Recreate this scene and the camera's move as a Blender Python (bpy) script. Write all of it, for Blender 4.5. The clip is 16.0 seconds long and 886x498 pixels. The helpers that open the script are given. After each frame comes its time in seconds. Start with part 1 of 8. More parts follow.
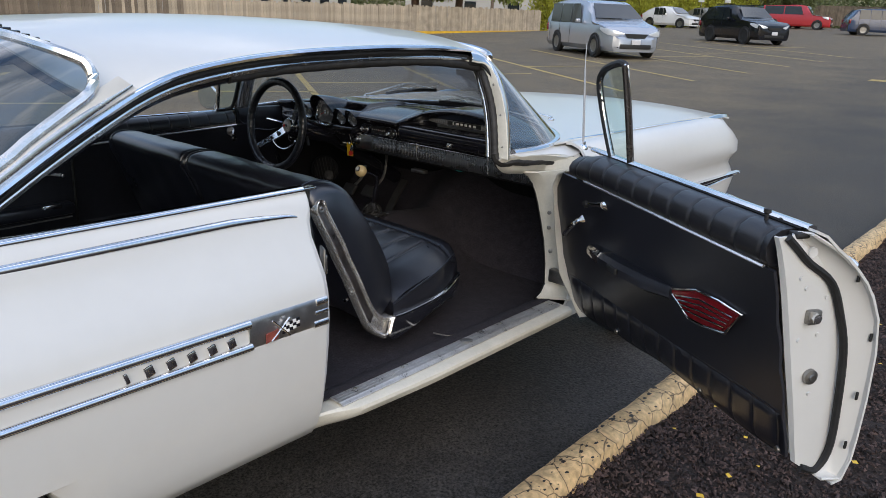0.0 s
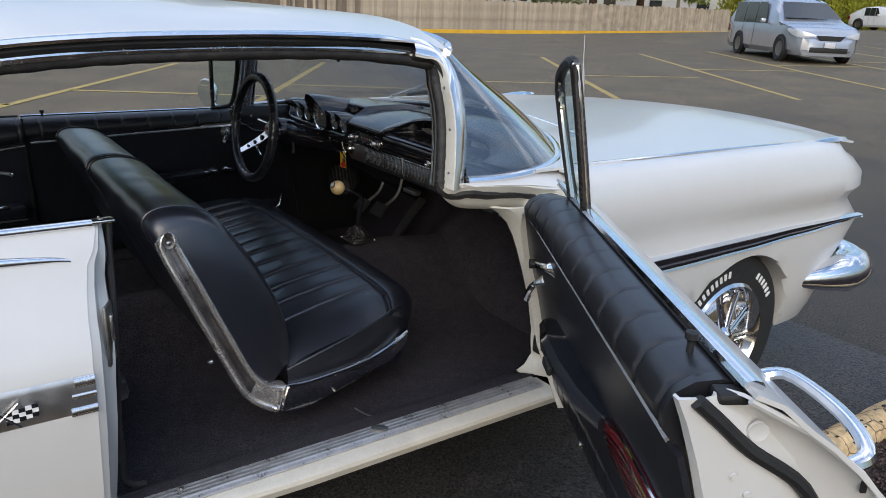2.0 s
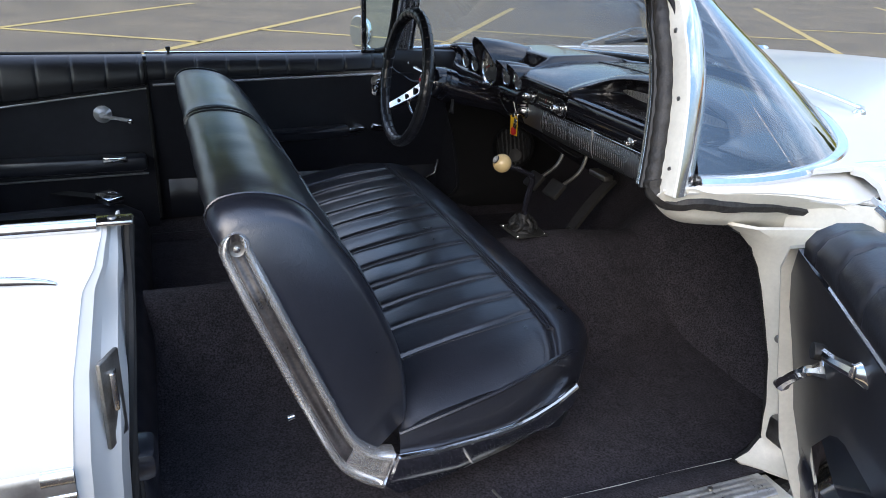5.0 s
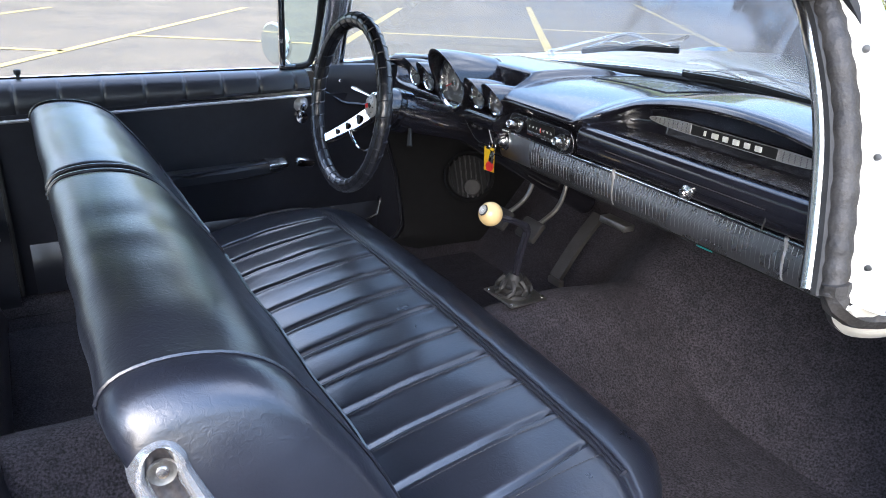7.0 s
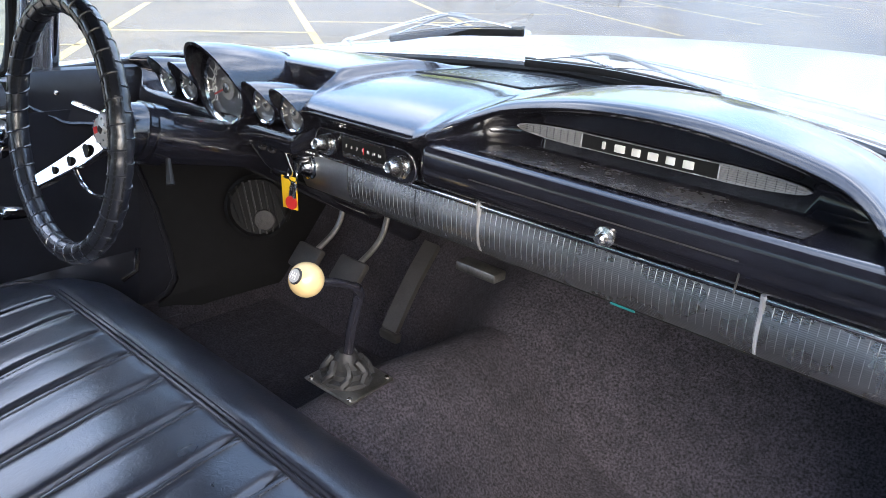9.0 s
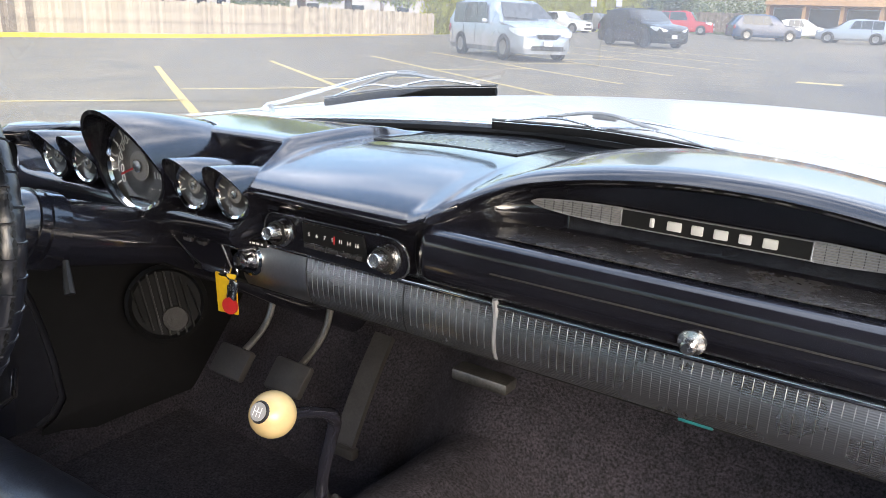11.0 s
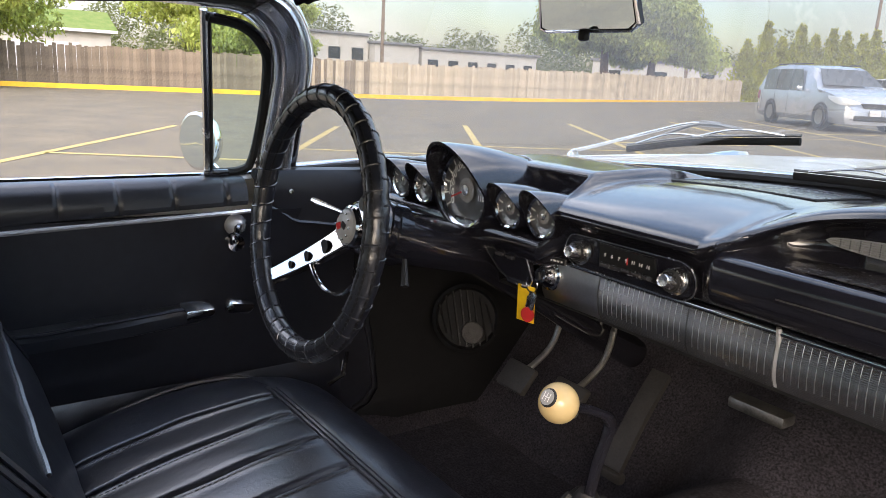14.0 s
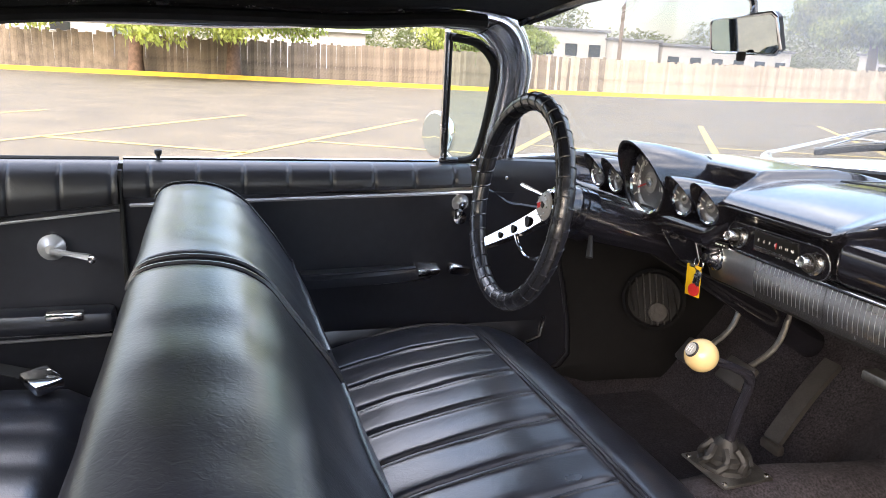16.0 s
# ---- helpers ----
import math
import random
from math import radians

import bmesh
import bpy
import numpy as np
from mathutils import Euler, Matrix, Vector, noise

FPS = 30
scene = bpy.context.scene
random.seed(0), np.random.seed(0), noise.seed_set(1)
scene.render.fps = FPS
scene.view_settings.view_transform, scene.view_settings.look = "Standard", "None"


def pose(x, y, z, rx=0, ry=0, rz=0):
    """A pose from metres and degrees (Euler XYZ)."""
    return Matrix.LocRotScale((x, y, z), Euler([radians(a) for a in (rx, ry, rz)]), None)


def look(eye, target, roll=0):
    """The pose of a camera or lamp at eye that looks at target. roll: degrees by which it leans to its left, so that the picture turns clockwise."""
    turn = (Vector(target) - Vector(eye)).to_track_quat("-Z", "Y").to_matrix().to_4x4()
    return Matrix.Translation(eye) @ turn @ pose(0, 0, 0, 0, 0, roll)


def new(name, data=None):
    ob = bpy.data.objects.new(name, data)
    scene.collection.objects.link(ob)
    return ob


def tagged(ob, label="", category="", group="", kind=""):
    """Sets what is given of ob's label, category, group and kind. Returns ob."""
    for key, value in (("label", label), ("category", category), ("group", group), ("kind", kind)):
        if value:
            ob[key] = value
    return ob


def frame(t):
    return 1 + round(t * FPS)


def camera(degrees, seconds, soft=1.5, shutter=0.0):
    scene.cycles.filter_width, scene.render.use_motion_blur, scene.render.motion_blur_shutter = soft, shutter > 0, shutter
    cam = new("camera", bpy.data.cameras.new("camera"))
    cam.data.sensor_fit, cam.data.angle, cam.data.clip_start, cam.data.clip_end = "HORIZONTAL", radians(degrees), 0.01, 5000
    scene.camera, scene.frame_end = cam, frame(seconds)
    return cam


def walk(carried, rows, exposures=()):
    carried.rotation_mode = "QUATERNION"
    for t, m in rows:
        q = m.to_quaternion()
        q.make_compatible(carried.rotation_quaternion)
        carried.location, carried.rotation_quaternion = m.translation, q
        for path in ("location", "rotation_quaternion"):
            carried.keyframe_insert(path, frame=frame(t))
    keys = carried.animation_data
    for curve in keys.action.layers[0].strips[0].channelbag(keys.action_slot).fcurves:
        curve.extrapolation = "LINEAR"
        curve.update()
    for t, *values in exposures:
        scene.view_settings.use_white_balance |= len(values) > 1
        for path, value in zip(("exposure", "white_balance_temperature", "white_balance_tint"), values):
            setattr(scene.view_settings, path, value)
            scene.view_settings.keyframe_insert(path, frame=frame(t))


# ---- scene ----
cam = camera(61.4, 16.0, soft=0.65)
METRES, EYE, TILT, LEAN, TURN = 8.0, 1.5, 0.0, 0.0, 0.0
PATH = [
    (0, (2.371, -1.272, 1.472), (1.119, 0.164, 0.865), 2.3),
    (0.5, (2.363, -1.008, 1.474), (1.078, 0.399, 0.865), 2.3),
    (1, (2.341, -0.759, 1.463), (0.991, 0.584, 0.852), 2.4),
    (1.5, (2.334, -0.508, 1.458), (0.894, 0.737, 0.843), 2.4),
    (2, (2.346, -0.304, 1.444), (0.798, 0.797, 0.817), 2.6),
    (2.5, (2.339, -0.171, 1.426), (0.695, 0.756, 0.765), 2.7),
    (3, (2.29, -0.095, 1.408), (0.594, 0.688, 0.693), 2.7),
    (3.5, (2.179, -0.041, 1.413), (0.467, 0.657, 0.651), 2.7),
    (4, (2.035, -0.007, 1.408), (0.319, 0.665, 0.631), 2.7),
    (4.2, (1.987, 0.002, 1.399), (0.269, 0.67, 0.624), 2.7),
    (6.3, (1.4, 0.041, 1.309), (-0.28, 0.837, 0.572), 3.0),
    (6.5, (1.349, 0.039, 1.312), (-0.308, 0.878, 0.569), 3.0),
    (7, (1.215, 0.06, 1.314), (-0.38, 1.001, 0.559), 2.8),
    (7.5, (1.071, 0.132, 1.296), (-0.467, 1.162, 0.539), 3.0),
    (8, (0.944, 0.181, 1.28), (-0.534, 1.296, 0.523), 2.9),
    (8.5, (0.852, 0.238, 1.258), (-0.533, 1.469, 0.506), 2.8),
    (9, (0.784, 0.301, 1.244), (-0.457, 1.68, 0.499), 2.9),
    (9.2, (0.764, 0.32, 1.239), (-0.413, 1.758, 0.498), 3.0),
    (11.3, (0.485, 0.382, 1.209), (-0.548, 2.002, 0.652), 2.8),
    (11.5, (0.46, 0.371, 1.213), (-0.599, 1.979, 0.675), 2.8),
    (12, (0.435, 0.332, 1.2), (-0.715, 1.892, 0.706), 2.9),
    (12.5, (0.443, 0.308, 1.185), (-0.815, 1.789, 0.713), 3.0),
    (13, (0.486, 0.31, 1.176), (-0.885, 1.693, 0.716), 2.9),
    (13.5, (0.544, 0.282, 1.188), (-0.939, 1.545, 0.733), 3.0),
    (14, (0.606, 0.269, 1.186), (-0.984, 1.395, 0.732), 3.0),
    (14.5, (0.677, 0.266, 1.181), (-1.013, 1.231, 0.722), 3.0),
    (15, (0.776, 0.281, 1.195), (-0.989, 1.096, 0.728), 2.9),
    (15.5, (0.866, 0.244, 1.202), (-0.945, 0.944, 0.723), 2.9),
    (16, (0.887, 0.181, 1.214), (-0.959, 0.776, 0.722), 3.0),
]
EXPOSURES = [(0, -0.08, 6950, 12), (2, -0.08, 6880, 12), (3.5, 0.22, 6750, 12), (4.2, 0.32, 6600, 12), (6.3, 1.75, 6250, 14), (7.5, 2.2, 6250, 14), (9.2, 2.36, 6550, 14),
             (11.4, 1.85, 7200, 15), (12.5, 1.5, 7400, 16), (14, 1.56, 7450, 17), (16, 2.2, 7550, 18)]
walk(cam, [(t, look(eye, target, roll)) for t, eye, target, roll in PATH], EXPOSURES)

# ---- world and light ----
world = bpy.data.worlds.new("sky")
scene.world = world
world.use_nodes = True
wn = world.node_tree.nodes
sky = wn.new("ShaderNodeTexSky")
sky.sky_type = "NISHITA"
sky.sun_disc = False
sky.sun_elevation, sky.sun_rotation = radians(27), radians(129)
sky.dust_density, sky.air_density, sky.ozone_density = 0.7, 1.2, 3.0
# broken winter cloud over the clear sky
tc = wn.new("ShaderNodeTexCoord")
cl = wn.new("ShaderNodeTexNoise")
cl.inputs["Scale"].default_value, cl.inputs["Detail"].default_value = 2.2, 6.0
cr = wn.new("ShaderNodeValToRGB")
cr.color_ramp.elements[0].position, cr.color_ramp.elements[1].position = 0.45, 0.76
mp = wn.new("ShaderNodeMapping")
mp.inputs["Scale"].default_value = (1.0, 1.0, 2.6)
mx = wn.new("ShaderNodeMix")
mx.data_type = "RGBA"
cc = wn.new("ShaderNodeTexNoise")
cc.inputs["Scale"].default_value, cc.inputs["Detail"].default_value = 4.5, 5.0
cb = wn.new("ShaderNodeValToRGB")
cb.color_ramp.elements[0].position, cb.color_ramp.elements[1].position = 0.38, 0.66
cb.color_ramp.elements[0].color, cb.color_ramp.elements[1].color = (3.6, 4.1, 5.2, 1), (7.6, 8.1, 9.2, 1)
wl = world.node_tree.links
wl.new(tc.outputs["Generated"], mp.inputs["Vector"])
wl.new(mp.outputs["Vector"], cl.inputs["Vector"])
wl.new(mp.outputs["Vector"], cc.inputs["Vector"])
wl.new(cc.outputs["Fac"], cb.inputs["Fac"])
wl.new(cb.outputs["Color"], mx.inputs[7])
wl.new(cl.outputs["Fac"], cr.inputs["Fac"])
wl.new(cr.outputs["Color"], mx.inputs[0])
wl.new(sky.outputs["Color"], mx.inputs[6])
# an overcast sky is brightest overhead
sx = wn.new("ShaderNodeSeparateXYZ")
wl.new(tc.outputs["Generated"], sx.inputs[0])
ov = wn.new("ShaderNodeMapRange")
ov.inputs["From Min"].default_value, ov.inputs["From Max"].default_value = 0.0, 0.62
ov.inputs["To Min"].default_value, ov.inputs["To Max"].default_value = 0.26, 2.3
wl.new(sx.outputs["Z"], ov.inputs["Value"])
vs_ = wn.new("ShaderNodeVectorMath")
vs_.operation = "SCALE"
wl.new(mx.outputs[2], vs_.inputs[0])
wl.new(ov.outputs["Result"], vs_.inputs["Scale"])
wl.new(vs_.outputs[0], wn["Background"].inputs["Color"])
wn["Background"].inputs["Strength"].default_value = 0.15

sun = new("sun", bpy.data.lights.new("sun", "SUN"))
sun.data.energy, sun.data.angle, sun.data.color = 1.5, radians(50), (1.0, 0.90, 0.76)
sun.matrix_world = look((27, -22, 18), (0, 0, 0))


# ---- materials ----
def mat(name, base, rough=0.5, metal=0.0, vary=0.0, scale=8.0, bump=0.0, bscale=60.0, second=None, coat=0.0,
        detail=4.0, island=0.0, spec=0.5, rvary=0.0, crough=0.06):
    """Principled surface with two scales of variation and a fine relief. Object coordinates, metres."""
    m = bpy.data.materials.new(name)
    m.use_nodes = True
    n, l = m.node_tree.nodes, m.node_tree.links
    b = n["Principled BSDF"]
    b.inputs["Roughness"].default_value, b.inputs["Metallic"].default_value = rough, metal
    b.inputs["Base Color"].default_value = (*base, 1)
    b.inputs["Coat Weight"].default_value, b.inputs["Coat Roughness"].default_value = coat, crough
    b.inputs["Specular IOR Level"].default_value = spec
    co = n.new("ShaderNodeTexCoord")
    col = None
    if vary or second:
        a = n.new("ShaderNodeTexNoise")
        a.inputs["Scale"].default_value, a.inputs["Detail"].default_value = scale, detail
        l.new(co.outputs["Object"], a.inputs["Vector"])
        c = n.new("ShaderNodeTexNoise")
        c.inputs["Scale"].default_value, c.inputs["Detail"].default_value = scale * 9, 3
        l.new(co.outputs["Object"], c.inputs["Vector"])
        mixf = n.new("ShaderNodeMath")
        mixf.operation = "MULTIPLY_ADD"
        mixf.inputs[1].default_value = 0.4
        l.new(c.outputs["Fac"], mixf.inputs[0])
        half = n.new("ShaderNodeMath")
        half.operation = "MULTIPLY"
        half.inputs[1].default_value = 0.6
        l.new(a.outputs["Fac"], half.inputs[0])
        l.new(half.outputs[0], mixf.inputs[2])
        ramp = n.new("ShaderNodeValToRGB")
        s2 = second or tuple(v * (1 + vary) for v in base)
        s1 = base if second else tuple(v * (1 - vary) for v in base)
        ramp.color_ramp.elements[0].position, ramp.color_ramp.elements[1].position = 0.36, 0.64
        ramp.color_ramp.elements[0].color, ramp.color_ramp.elements[1].color = (*s1, 1), (*s2, 1)
        l.new(mixf.outputs[0], ramp.inputs["Fac"])
        col = ramp.outputs["Color"]
        if rvary:
            mr = n.new("ShaderNodeMapRange")
            mr.inputs["To Min"].default_value, mr.inputs["To Max"].default_value = max(0.02, rough - rvary), rough + rvary
            mr.inputs["From Min"].default_value, mr.inputs["From Max"].default_value = 0.3, 0.7
            l.new(mixf.outputs[0], mr.inputs["Value"])
            l.new(mr.outputs["Result"], b.inputs["Roughness"])
    if island:
        oi = n.new("ShaderNodeObjectInfo")
        geo = n.new("ShaderNodeNewGeometry")
        add = n.new("ShaderNodeMath")
        l.new(oi.outputs["Random"], add.inputs[0])
        l.new(geo.outputs["Random Per Island"], add.inputs[1])
        fr = n.new("ShaderNodeMath")
        fr.operation = "FRACT"
        l.new(add.outputs[0], fr.inputs[0])
        mr2 = n.new("ShaderNodeMapRange")
        mr2.inputs["To Min"].default_value, mr2.inputs["To Max"].default_value = 1 - island, 1 + island
        l.new(fr.outputs[0], mr2.inputs["Value"])
        hs = n.new("ShaderNodeHueSaturation")
        l.new(mr2.outputs["Result"], hs.inputs["Value"])
        if col:
            l.new(col, hs.inputs["Color"])
        else:
            hs.inputs["Color"].default_value = (*base, 1)
        col = hs.outputs["Color"]
    if col:
        l.new(col, b.inputs["Base Color"])
    if bump:
        d = n.new("ShaderNodeTexNoise")
        d.inputs["Scale"].default_value, d.inputs["Detail"].default_value = bscale, 5
        l.new(co.outputs["Object"], d.inputs["Vector"])
        bp = n.new("ShaderNodeBump")
        bp.inputs["Strength"].default_value, bp.inputs["Distance"].default_value = bump, min(0.01, 0.55 / bscale)
        l.new(d.outputs["Fac"], bp.inputs["Height"])
        l.new(bp.outputs["Normal"], b.inputs["Normal"])
    return m


def glass(name, tint, gloss=1.0, haze=0.0):
    """A thin pane: clear, with the reflection that a pane has, and a little dust."""
    m = bpy.data.materials.new(name)
    m.use_nodes = True
    n, l = m.node_tree.nodes, m.node_tree.links
    n.remove(n["Principled BSDF"])
    tr, gl, mixs = n.new("ShaderNodeBsdfTransparent"), n.new("ShaderNodeBsdfGlossy"), n.new("ShaderNodeMixShader")
    tr.inputs["Color"].default_value = (*tint, 1)
    gl.inputs["Roughness"].default_value = 0.01
    fre = n.new("ShaderNodeLayerWeight")
    fre.inputs["Blend"].default_value = 0.5
    pw = n.new("ShaderNodeMath")
    pw.operation = "POWER"
    pw.inputs[1].default_value = 4.0
    l.new(fre.outputs["Facing"], pw.inputs[0])
    mul = n.new("ShaderNodeMath")
    mul.operation = "MULTIPLY_ADD"
    mul.inputs[1].default_value, mul.inputs[2].default_value = 0.80 * gloss, 0.06 * gloss
    mul.use_clamp = True
    l.new(pw.outputs[0], mul.inputs[0])
    l.new(mul.outputs[0], mixs.inputs[0])
    l.new(tr.outputs[0], mixs.inputs[1])
    l.new(gl.outputs[0], mixs.inputs[2])
    out = mixs.outputs[0]
    if haze:
        df, m2 = n.new("ShaderNodeBsdfTranslucent"), n.new("ShaderNodeMixShader")
        df.inputs["Color"].default_value = (0.80, 0.74, 0.65, 1)
        nz, co = n.new("ShaderNodeTexNoise"), n.new("ShaderNodeTexCoord")
        nz.inputs["Scale"].default_value, nz.inputs["Detail"].default_value = 5, 6
        l.new(co.outputs["Object"], nz.inputs["Vector"])
        mr = n.new("ShaderNodeMapRange")
        mr.inputs["To Min"].default_value, mr.inputs["To Max"].default_value = haze * 0.5, haze * 1.5
        l.new(nz.outputs["Fac"], mr.inputs["Value"])
        l.new(mr.outputs["Result"], m2.inputs[0])
        l.new(out, m2.inputs[1])
        l.new(df.outputs[0], m2.inputs[2])
        out = m2.outputs[0]
    l.new(out, n["Material Output"].inputs["Surface"])
    return m


WHITE = mat("white_paint", (0.65, 0.645, 0.615), 0.30, vary=0.02, scale=2, coat=0.5, rvary=0.02)
JAMB = mat("cream_jamb_paint", (0.68, 0.65, 0.56), 0.38, vary=0.07, scale=14, bump=0.05, bscale=90, coat=0.2)
BLACKPAINT = mat("black_gloss_paint", (0.013, 0.013, 0.018), 0.17, vary=0.3, scale=7, coat=0.6, rvary=0.05, spec=0.6)
DULLBLACK = mat("scuffed_black_paint", (0.028, 0.028, 0.032), 0.26, vary=0.4, scale=14, rvary=0.08, bump=0.05, bscale=200, second=(0.075, 0.072, 0.072))
VINYL = mat("black_vinyl", (0.015, 0.0165, 0.023), 0.30, vary=0.15, scale=4, bump=0.06, bscale=500, rvary=0.03, spec=0.8, coat=0.22, crough=0.20)
PADVINYL = mat("soft_black_vinyl", (0.017, 0.017, 0.020), 0.36, vary=0.15, scale=4, bump=0.08, bscale=500, rvary=0.04, spec=0.6)
PANEL = mat("black_door_vinyl", (0.019, 0.020, 0.026), 0.34, vary=0.2, scale=5, bump=0.12, bscale=600, rvary=0.03)
CARPET = mat("black_carpet", (0.018, 0.0165, 0.0205), 0.95, vary=0.35, scale=30, bump=0.8, bscale=420, second=(0.034, 0.029, 0.036))
HEADLINER = mat("black_headliner", (0.016, 0.016, 0.017), 0.9, vary=0.3, scale=60, bump=0.6, bscale=260)
CHROME = mat("chrome", (0.80, 0.80, 0.81), 0.10, 1.0, vary=0.06, scale=20, rvary=0.06)
DULLCHROME = mat("worn_bright_trim", (0.74, 0.73, 0.71), 0.24, 1.0, vary=0.10, scale=25, rvary=0.06)
ALU = mat("brushed_aluminium", (0.55, 0.55, 0.55), 0.38, 1.0, vary=0.1, scale=30, rvary=0.1)
# black footwell parts, darkened further so the colour carries the footwell's shade
SHADEDBLACK = mat("shaded_black_lining", (0.006, 0.006, 0.0065), 0.7, vary=0.2, scale=30, spec=0.25)
RUBBER = mat("black_rubber", (0.014, 0.014, 0.014), 0.6, vary=0.3, scale=30, bump=0.2, bscale=150)
OLDRUBBER = mat("weathered_rubber", (0.022, 0.020, 0.018), 0.6, vary=0.6, scale=40, bump=0.4, bscale=120)
TYRE = mat("tyre_rubber", (0.018, 0.018, 0.018), 0.7, vary=0.25, scale=20, bump=0.3, bscale=90)
IVORY = mat("ivory_plastic", (0.68, 0.50, 0.24), 0.25, vary=0.05, scale=20, coat=0.4)
DIAL = mat("dark_dial", (0.012, 0.012, 0.012), 0.4, vary=0.2, scale=30)
WHITEINK = mat("white_ink", (0.86, 0.86, 0.83), 0.5)
REDINK = mat("red_plastic", (0.55, 0.03, 0.03), 0.3, vary=0.1)
REDLENS = mat("red_lens", (0.22, 0.010, 0.016), 0.12, vary=0.3, scale=30, coat=0.6)
YELLOW = mat("yellow_plastic", (0.80, 0.50, 0.02), 0.35, vary=0.06, scale=30)
TEAL = mat("teal_plastic", (0.015, 0.20, 0.21), 0.4, vary=0.1)
STEEL = mat("dull_steel", (0.30, 0.29, 0.27), 0.45, 1.0, vary=0.25, scale=40, rvary=0.12)
GREYRUBBER = mat("grey_pedal_rubber", (0.034, 0.032, 0.030), 0.6, vary=0.25, scale=30, bump=0.2, bscale=200)
WINDSHIELD = glass("windshield_glass", (0.82, 0.83, 0.80), 3.3, haze=0.08)
SIDEGLASS = glass("green_side_glass", (0.74, 0.86, 0.82), 1.0, haze=0.03)
REARGLASS = glass("dark_rear_glass", (0.42, 0.48, 0.50), 2.6)
LENS = glass("gauge_lens", (0.98, 0.98, 0.98), 0.35)
DARKSTEEL = mat("darkened_steel", (0.20, 0.185, 0.18), 0.34, 0.95, vary=0.3, scale=22, rvary=0.10)
# bright post metal with its dark brown reflection put into the base colour
BROWNSHEEN = mat("metal_with_brown_sheen", (0.13, 0.115, 0.105), 0.26, 0.85, vary=0.2, scale=15, rvary=0.05)
TRIMCHROME = mat("worn_trim_chrome", (0.74, 0.73, 0.71), 0.24, 0.78, vary=0.06, scale=9, rvary=0.06)
GARNISH = mat("dark_polished_garnish", (0.74, 0.74, 0.77), 0.17, 0.80, vary=0.15, scale=12, rvary=0.05)
DIALFACE = mat("brushed_black_dial", (0.24, 0.24, 0.245), 0.28, 0.85, vary=0.08, scale=40)
BRIGHT = mat("bright_strip", (0.86, 0.86, 0.87), 0.26, 0.65, vary=0.03, scale=20)
FLAGRED = mat("faded_red_enamel", (0.24, 0.060, 0.045), 0.35, vary=0.2, scale=60)
MIRROR = mat("mirror_silver", (0.70, 0.79, 0.81), 0.015, 1.0)
ASPHALT = mat("asphalt", (0.112, 0.087, 0.056), 0.78, vary=0.22, scale=0.9, bump=1.0, bscale=90, second=(0.195, 0.152, 0.096), rvary=0.10, spec=0.3)
DARKASPHALT = mat("darker_asphalt", (0.032, 0.029, 0.027), 0.6, vary=0.3, scale=1.3, bump=1.0, bscale=80, second=(0.064, 0.058, 0.052), rvary=0.12)
LINEPAINT = mat("worn_yellow_line", (0.53, 0.37, 0.09), 0.7, vary=0.3, scale=5, second=(0.35, 0.25, 0.09))
KERBPAINT = mat("worn_yellow_kerb", (0.66, 0.47, 0.25), 0.75, vary=0.2, scale=9, bump=0.5, bscale=40, second=(0.56, 0.38, 0.19))
KERBYELLOW = mat("yellow_kerb", (0.68, 0.38, 0.022), 0.7, vary=0.15, scale=3)
MULCH = mat("bark_mulch", (0.050, 0.032, 0.028), 0.8, vary=0.5, scale=25, island=0.97)
MULCHBED = mat("mulch_bed", (0.030, 0.020, 0.016), 0.95, vary=0.6, scale=20, bump=1.0, bscale=70)
FENCEWOOD = mat("weathered_cedar", (0.185, 0.145, 0.105), 0.85, vary=0.3, scale=2.5, bump=0.3, bscale=60, island=0.22)
# the same boards' sunlit tone put in the colour, for y beyond 15
FENCESUNLIT = mat("sunlit_cedar", (0.43, 0.355, 0.26), 0.85, vary=0.25, scale=2.5, bump=0.3, bscale=60, island=0.18)
FENCENEW = mat("newer_cedar", (0.36, 0.20, 0.085), 0.8, vary=0.2, scale=4, island=0.1)
BARK = mat("bark", (0.16, 0.10, 0.07), 0.9, vary=0.35, scale=6, bump=0.6, bscale=30)
SILVERDIAL = mat("grey_dial_centre", (0.34, 0.34, 0.33), 0.35, vary=0.1, scale=60)
LEAF = mat("cedar_foliage", (0.40, 0.45, 0.12), 0.7, vary=0.35, scale=0.9, island=0.35)
LEAFDARK = mat("conifer_foliage", (0.15, 0.17, 0.065), 0.7, vary=0.35, scale=0.9, island=0.35)
HEDGE = mat("hedge_foliage", (0.42, 0.42, 0.06), 0.7, vary=0.3, scale=1.2, island=0.35)
SIDING = mat("pale_siding", (0.46, 0.44, 0.40), 0.8, vary=0.06, scale=1.5)
GREYROOF = mat("grey_roof", (0.16, 0.16, 0.16), 0.85, vary=0.2, scale=2)
BROWNROOF = mat("brown_fascia", (0.30, 0.14, 0.07), 0.8, vary=0.15, scale=2)
POLEWOOD = mat("pole_wood", (0.20, 0.145, 0.10), 0.9, vary=0.2, scale=5)
SILVERCAR = mat("silver_car_paint", (0.42, 0.45, 0.50), 0.24, 0.55, vary=0.04, scale=3, coat=0.5)
DARKCAR = mat("black_car_paint", (0.007, 0.008, 0.012), 0.16, vary=0.1, scale=3, coat=0.25, spec=0.35)
WHITECAR = mat("white_car_paint", (0.75, 0.75, 0.74), 0.25, vary=0.03, scale=3, coat=0.5)
